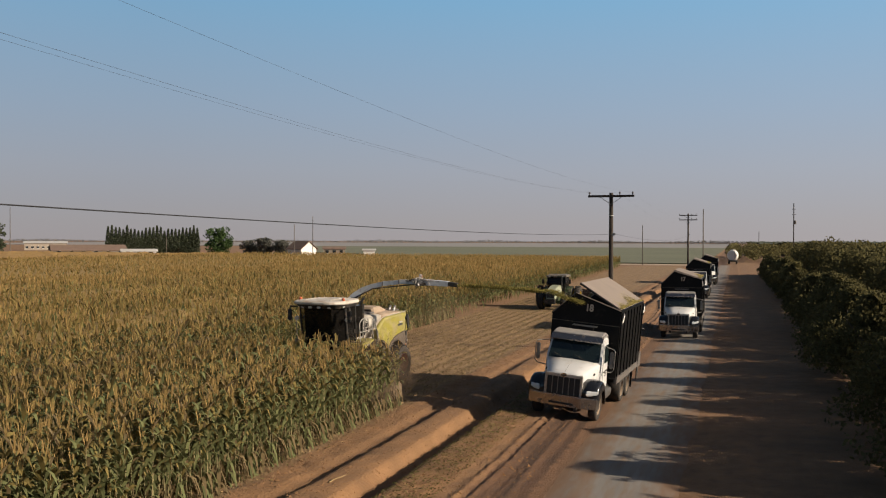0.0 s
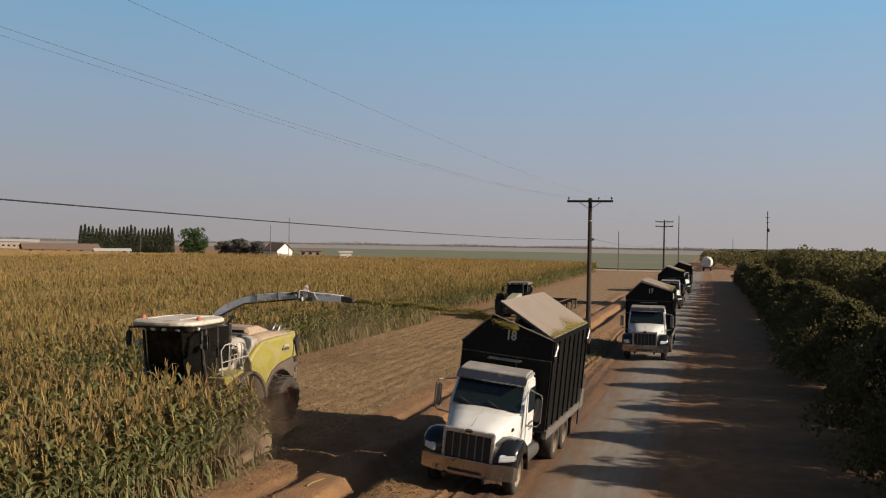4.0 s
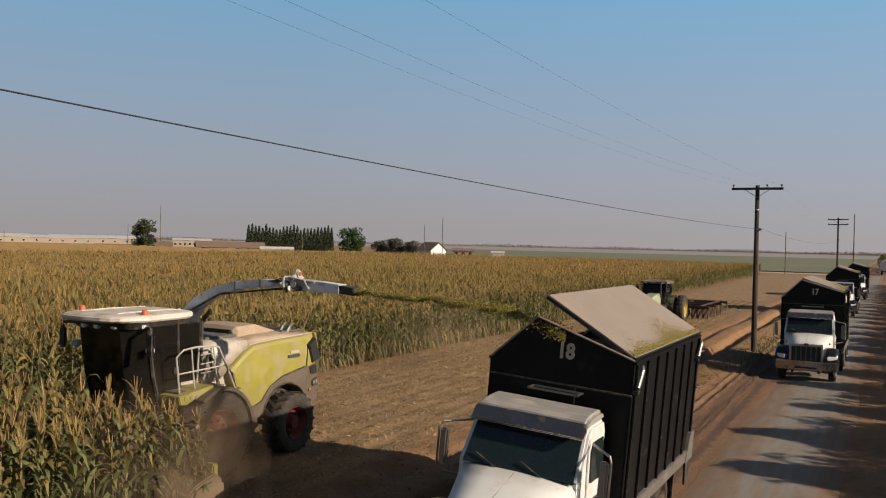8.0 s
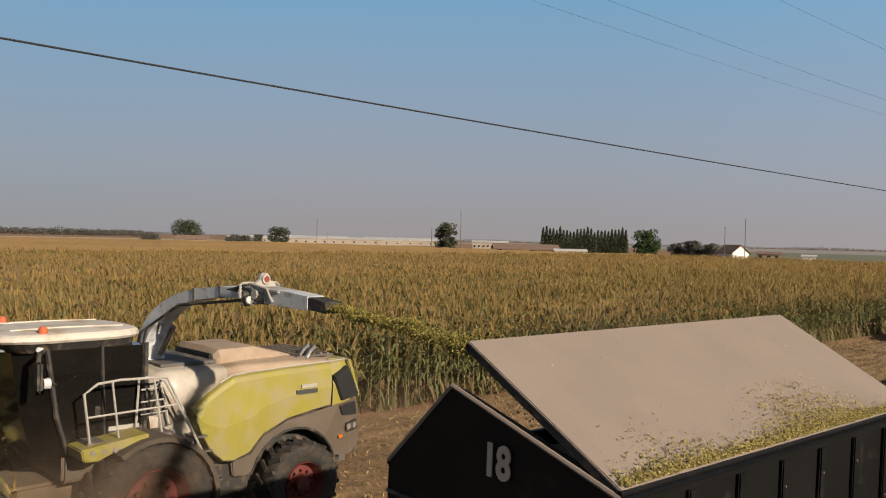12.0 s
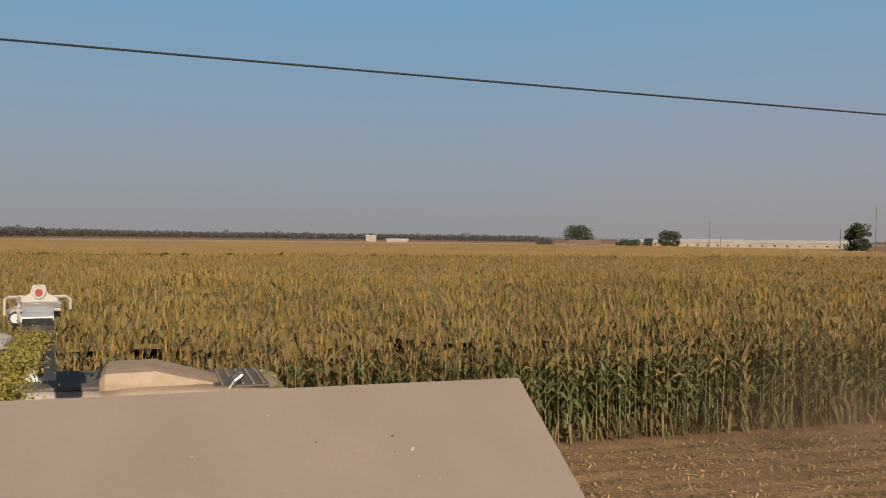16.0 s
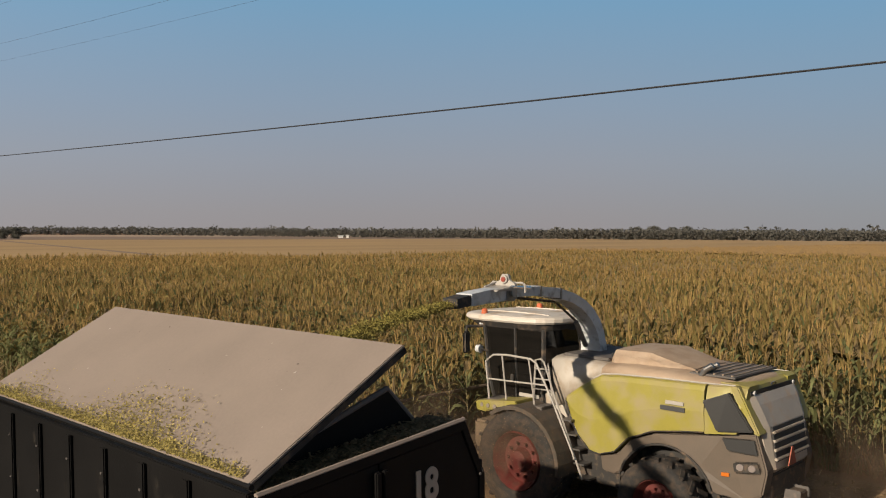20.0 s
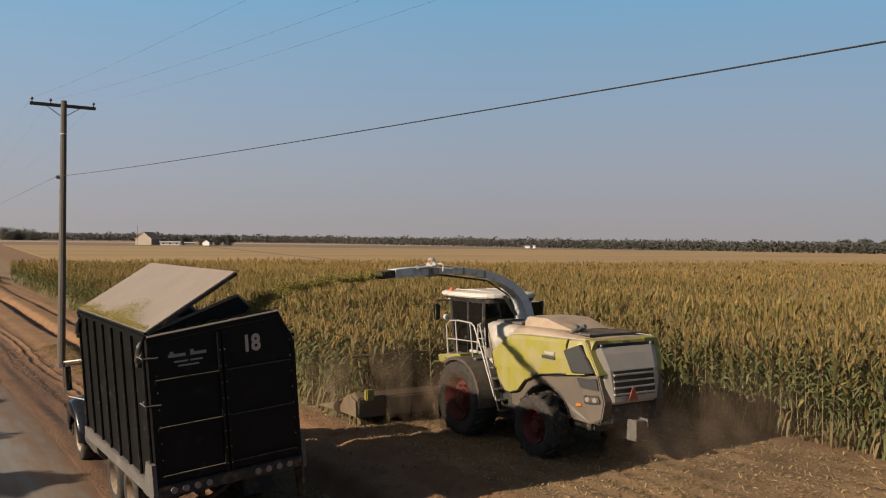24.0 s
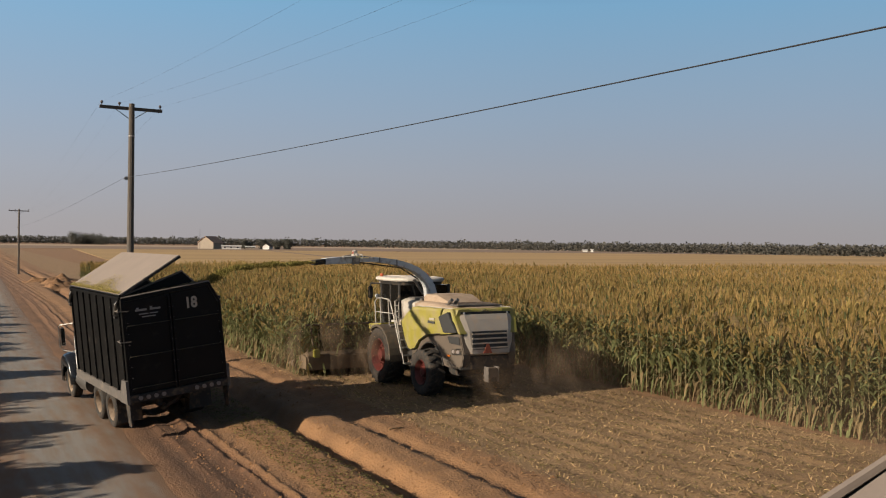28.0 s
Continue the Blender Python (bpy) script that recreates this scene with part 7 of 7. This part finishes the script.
# ---- movement ----
TRUCK_WAY = [(0, 0.00), (2, -4.32), (4, -8.65), (6, -12.82), (8, -16.89), (10, -20.79), (12, -24.92), (14, -28.92), (16, -32.63), (18, -36.17), (20, -40.09), (22, -44.41), (24, -48.71), (26, -52.82), (28, -56.99)]
HARVEST_WAY = [(0, 0.00), (2, -4.36), (4, -8.55), (6, -12.50), (8, -16.42), (10, -20.40), (12, -24.41), (14, -28.50), (16, -32.64), (18, -36.83), (20, -40.80), (22, -44.77), (24, -48.87), (26, -53.14), (28, -57.73)]
TRUCK_POSES = [(0, -5.42, 28.41, -2.85), (1, -5.51, 26.27, -2.63), (2, -5.57, 24.09, -2.6), (3, -5.6, 21.92, -2.6), (4, -5.62, 19.76, -2.28), (5, -5.59, 17.65, -1.5), (6, -5.55, 15.6, -0.72), (7, -5.55, 13.57, -0.35), (8, -5.52, 11.52, -0.19), (9, -5.42, 9.56, 0.01), (10, -5.35, 7.62, -0.07), (11, -5.33, 5.57, -1.04), (12, -5.3, 3.49, -1.44), (13, -5.31, 1.46, -1.1), (14, -5.32, -0.5, -0.39), (15, -5.32, -2.4, 0.45), (16, -5.33, -4.22, 1.17), (17, -5.33, -5.99, 1.57), (18, -5.33, -7.75, 1.57), (19, -5.3, -9.61, 1.26), (20, -5.26, -11.67, 0.77), (21, -5.34, -13.83, 0.55), (22, -5.44, -16.0, 0.45), (23, -5.56, -18.16, 0.24), (24, -5.67, -20.29, 0.1), (25, -5.68, -22.37, 0.33), (26, -5.51, -24.4, 1.49), (27, -5.42, -26.46, 3.52), (28, -5.24, -28.58, 5.76)]
HARVEST_POSES = [(0, -15.17, 31.91, -2.63), (1, -15.20, 29.72, -2.24), (2, -15.21, 27.55, -1.74), (3, -15.23, 25.41, -1.28), (4, -15.23, 23.36, -0.82), (5, -15.22, 21.37, -0.48), (6, -15.20, 19.41, -0.37), (7, -15.17, 17.45, -0.49), (8, -15.14, 15.49, -0.58), (9, -15.14, 13.54, -0.30), (10, -15.19, 11.52, 0.06), (11, -15.23, 9.53, 0.42), (12, -15.24, 7.50, 0.64), (13, -15.23, 5.47, 0.81), (14, -15.21, 3.41, 0.93), (15, -15.19, 1.35, 0.97), (16, -15.18, -0.73, 0.91), (17, -15.18, -2.82, 0.71), (18, -15.19, -4.92, 0.35), (19, -15.21, -6.96, 0.11), (20, -15.23, -8.89, 0.25), (21, -15.21, -10.85, 0.50), (22, -15.19, -12.86, 0.58), (23, -15.16, -14.89, 0.44), (24, -15.15, -16.95, 0.15), (25, -15.16, -19.06, -0.19), (26, -15.22, -21.23, -0.51), (27, -15.27, -23.48, -0.72), (28, -15.29, -25.82, -0.87)]
SECOND_WAY = [(0, -3.4, 54.95), (4, -3.45, 46.7), (8, -3.4, 38.9), (11, -3.34, 32.7), (16, -3.7, 22.0), (22, -4.15, 9.1), (28, -4.36, -3.7)]
SPOUT_TURN = [(0, 6.5), (4, 5.5), (7, 2), (9, 2), (12, 6), (16, 6), (20, 5), (25, 4), (27, 4), (28, 8)]
STREAM_TURN = [(0, -18.5), (4, -18), (7, -19), (11, -18), (13, -12), (16, 2), (18, 14), (20, 26), (23, 35), (26, 40), (28, 40)]


ROLL = [(0, 5.0), (7, 5.0), (9.5, 3.2), (12, 1.2), (20, 1.2), (22, 3.0), (24, 5.0), (26, 5.5), (28, 6.0)]   # the truck leans, as one side runs on the verge


def about(x, y, turn, z=0.0, roll=0.0):
    """The pose of a machine that stands at (x, y) and is turned about a point 4 m behind its front."""
    return pose(x, y + 4, z, 0, roll, turn) @ Matrix.Translation((0, -4, 0))


def way_at(way, t):
    return float(np.interp(t, [a for a, _ in way], [b for _, b in way]))


def roll_wheels(wheels, way):
    times = [i * 0.35 for i in range(80)] + [28.0]
    for w, radius in wheels:
        x, y, z = w.matrix_basis.translation
        walk(w, [(t, pose(x, y, z, -math.degrees(way_at(way, t) / radius), 0, 0)) for t in times])


def motions():
    for i, (tr, wh, x, lead, rate) in enumerate(TRUCKS):
        if i == 0:
            walk(tr, [(t, about(px, py, turn, 0.02 * way_at(ROLL, t) - 0.04, way_at(ROLL, t))) for t, px, py, turn in TRUCK_POSES])
        elif i == 1:
            walk(tr, [(t, pose(px, py, 0.0)) for t, px, py in SECOND_WAY])
        else:
            walk(tr, [(t, pose(x, lead + rate * t, 0.0)) for t in range(0, 29, 4)])
        roll_wheels(wh, TRUCK_WAY)
    walk(harvester, [(t, about(px, py, turn, 0.02)) for t, px, py, turn in HARVEST_POSES])
    walk(dust_cloud, [(t, about(px, py, turn, 0.02)) for t, px, py, turn in HARVEST_POSES])
    roll_wheels(harvester_wheels, HARVEST_WAY)
    walk(spout, [(t, pose(0, 0.62, 0, 0, 0, a)) for t, a in SPOUT_TURN])
    walk(chaff_stream, [(t, pose(4.73 * math.cos(radians(way_at(SPOUT_TURN, t))), 0.62 + 4.73 * math.sin(radians(way_at(SPOUT_TURN, t))), 0, 0, 0, a)) for t, a in STREAM_TURN])
    for k, ob in enumerate(chaff_clumps):
        walk(ob, [(t, pose(0.16 * math.sin(5.1 * t + 1.7 * k), 0.02 * math.sin(7 * t + k), 0.03 * math.sin(6.3 * t + 2.3 * k))) for t in np.arange(0, 28.01, 0.4)])
    pull = [(t, -1.66 * t) for t in range(0, 29, 4)]
    walk(tractor, [(t, pose(-16.05 + (77.4 + d) * 0.0105, 77.4 + d, 0.0)) for t, d in pull])
    walk(harrow, [(t, pose(-16.05 + (77.4 + d) * 0.0105, 77.4 + d, 0.0)) for t, d in pull])
    roll_wheels(tractor_wheels, pull)
    for ob, y in STRIPS:
        due = next((t / 20 for t in range(0, 561) if 29.5 + way_at(HARVEST_WAY, t / 20) <= y), None)
        if due is None:
            walk(ob, [(0, pose(bend(y), y, 0)), (28, pose(bend(y), y, 0))])
            continue
        due = max(0.3, due)
        rows = [(0, pose(bend(y), y, 0)), (due - 0.22, pose(bend(y), y, 0)), (due, pose(bend(y), y + 0.3, -0.4, 24, 0, 0)), (due + 0.3, pose(bend(y), y + 0.9, -2.9, 55, 0, 0))]
        rows += [(28, rows[-1][1])] if due < 27.6 else []
        walk(ob, [r for r in rows if r[0] <= 28])


motions()
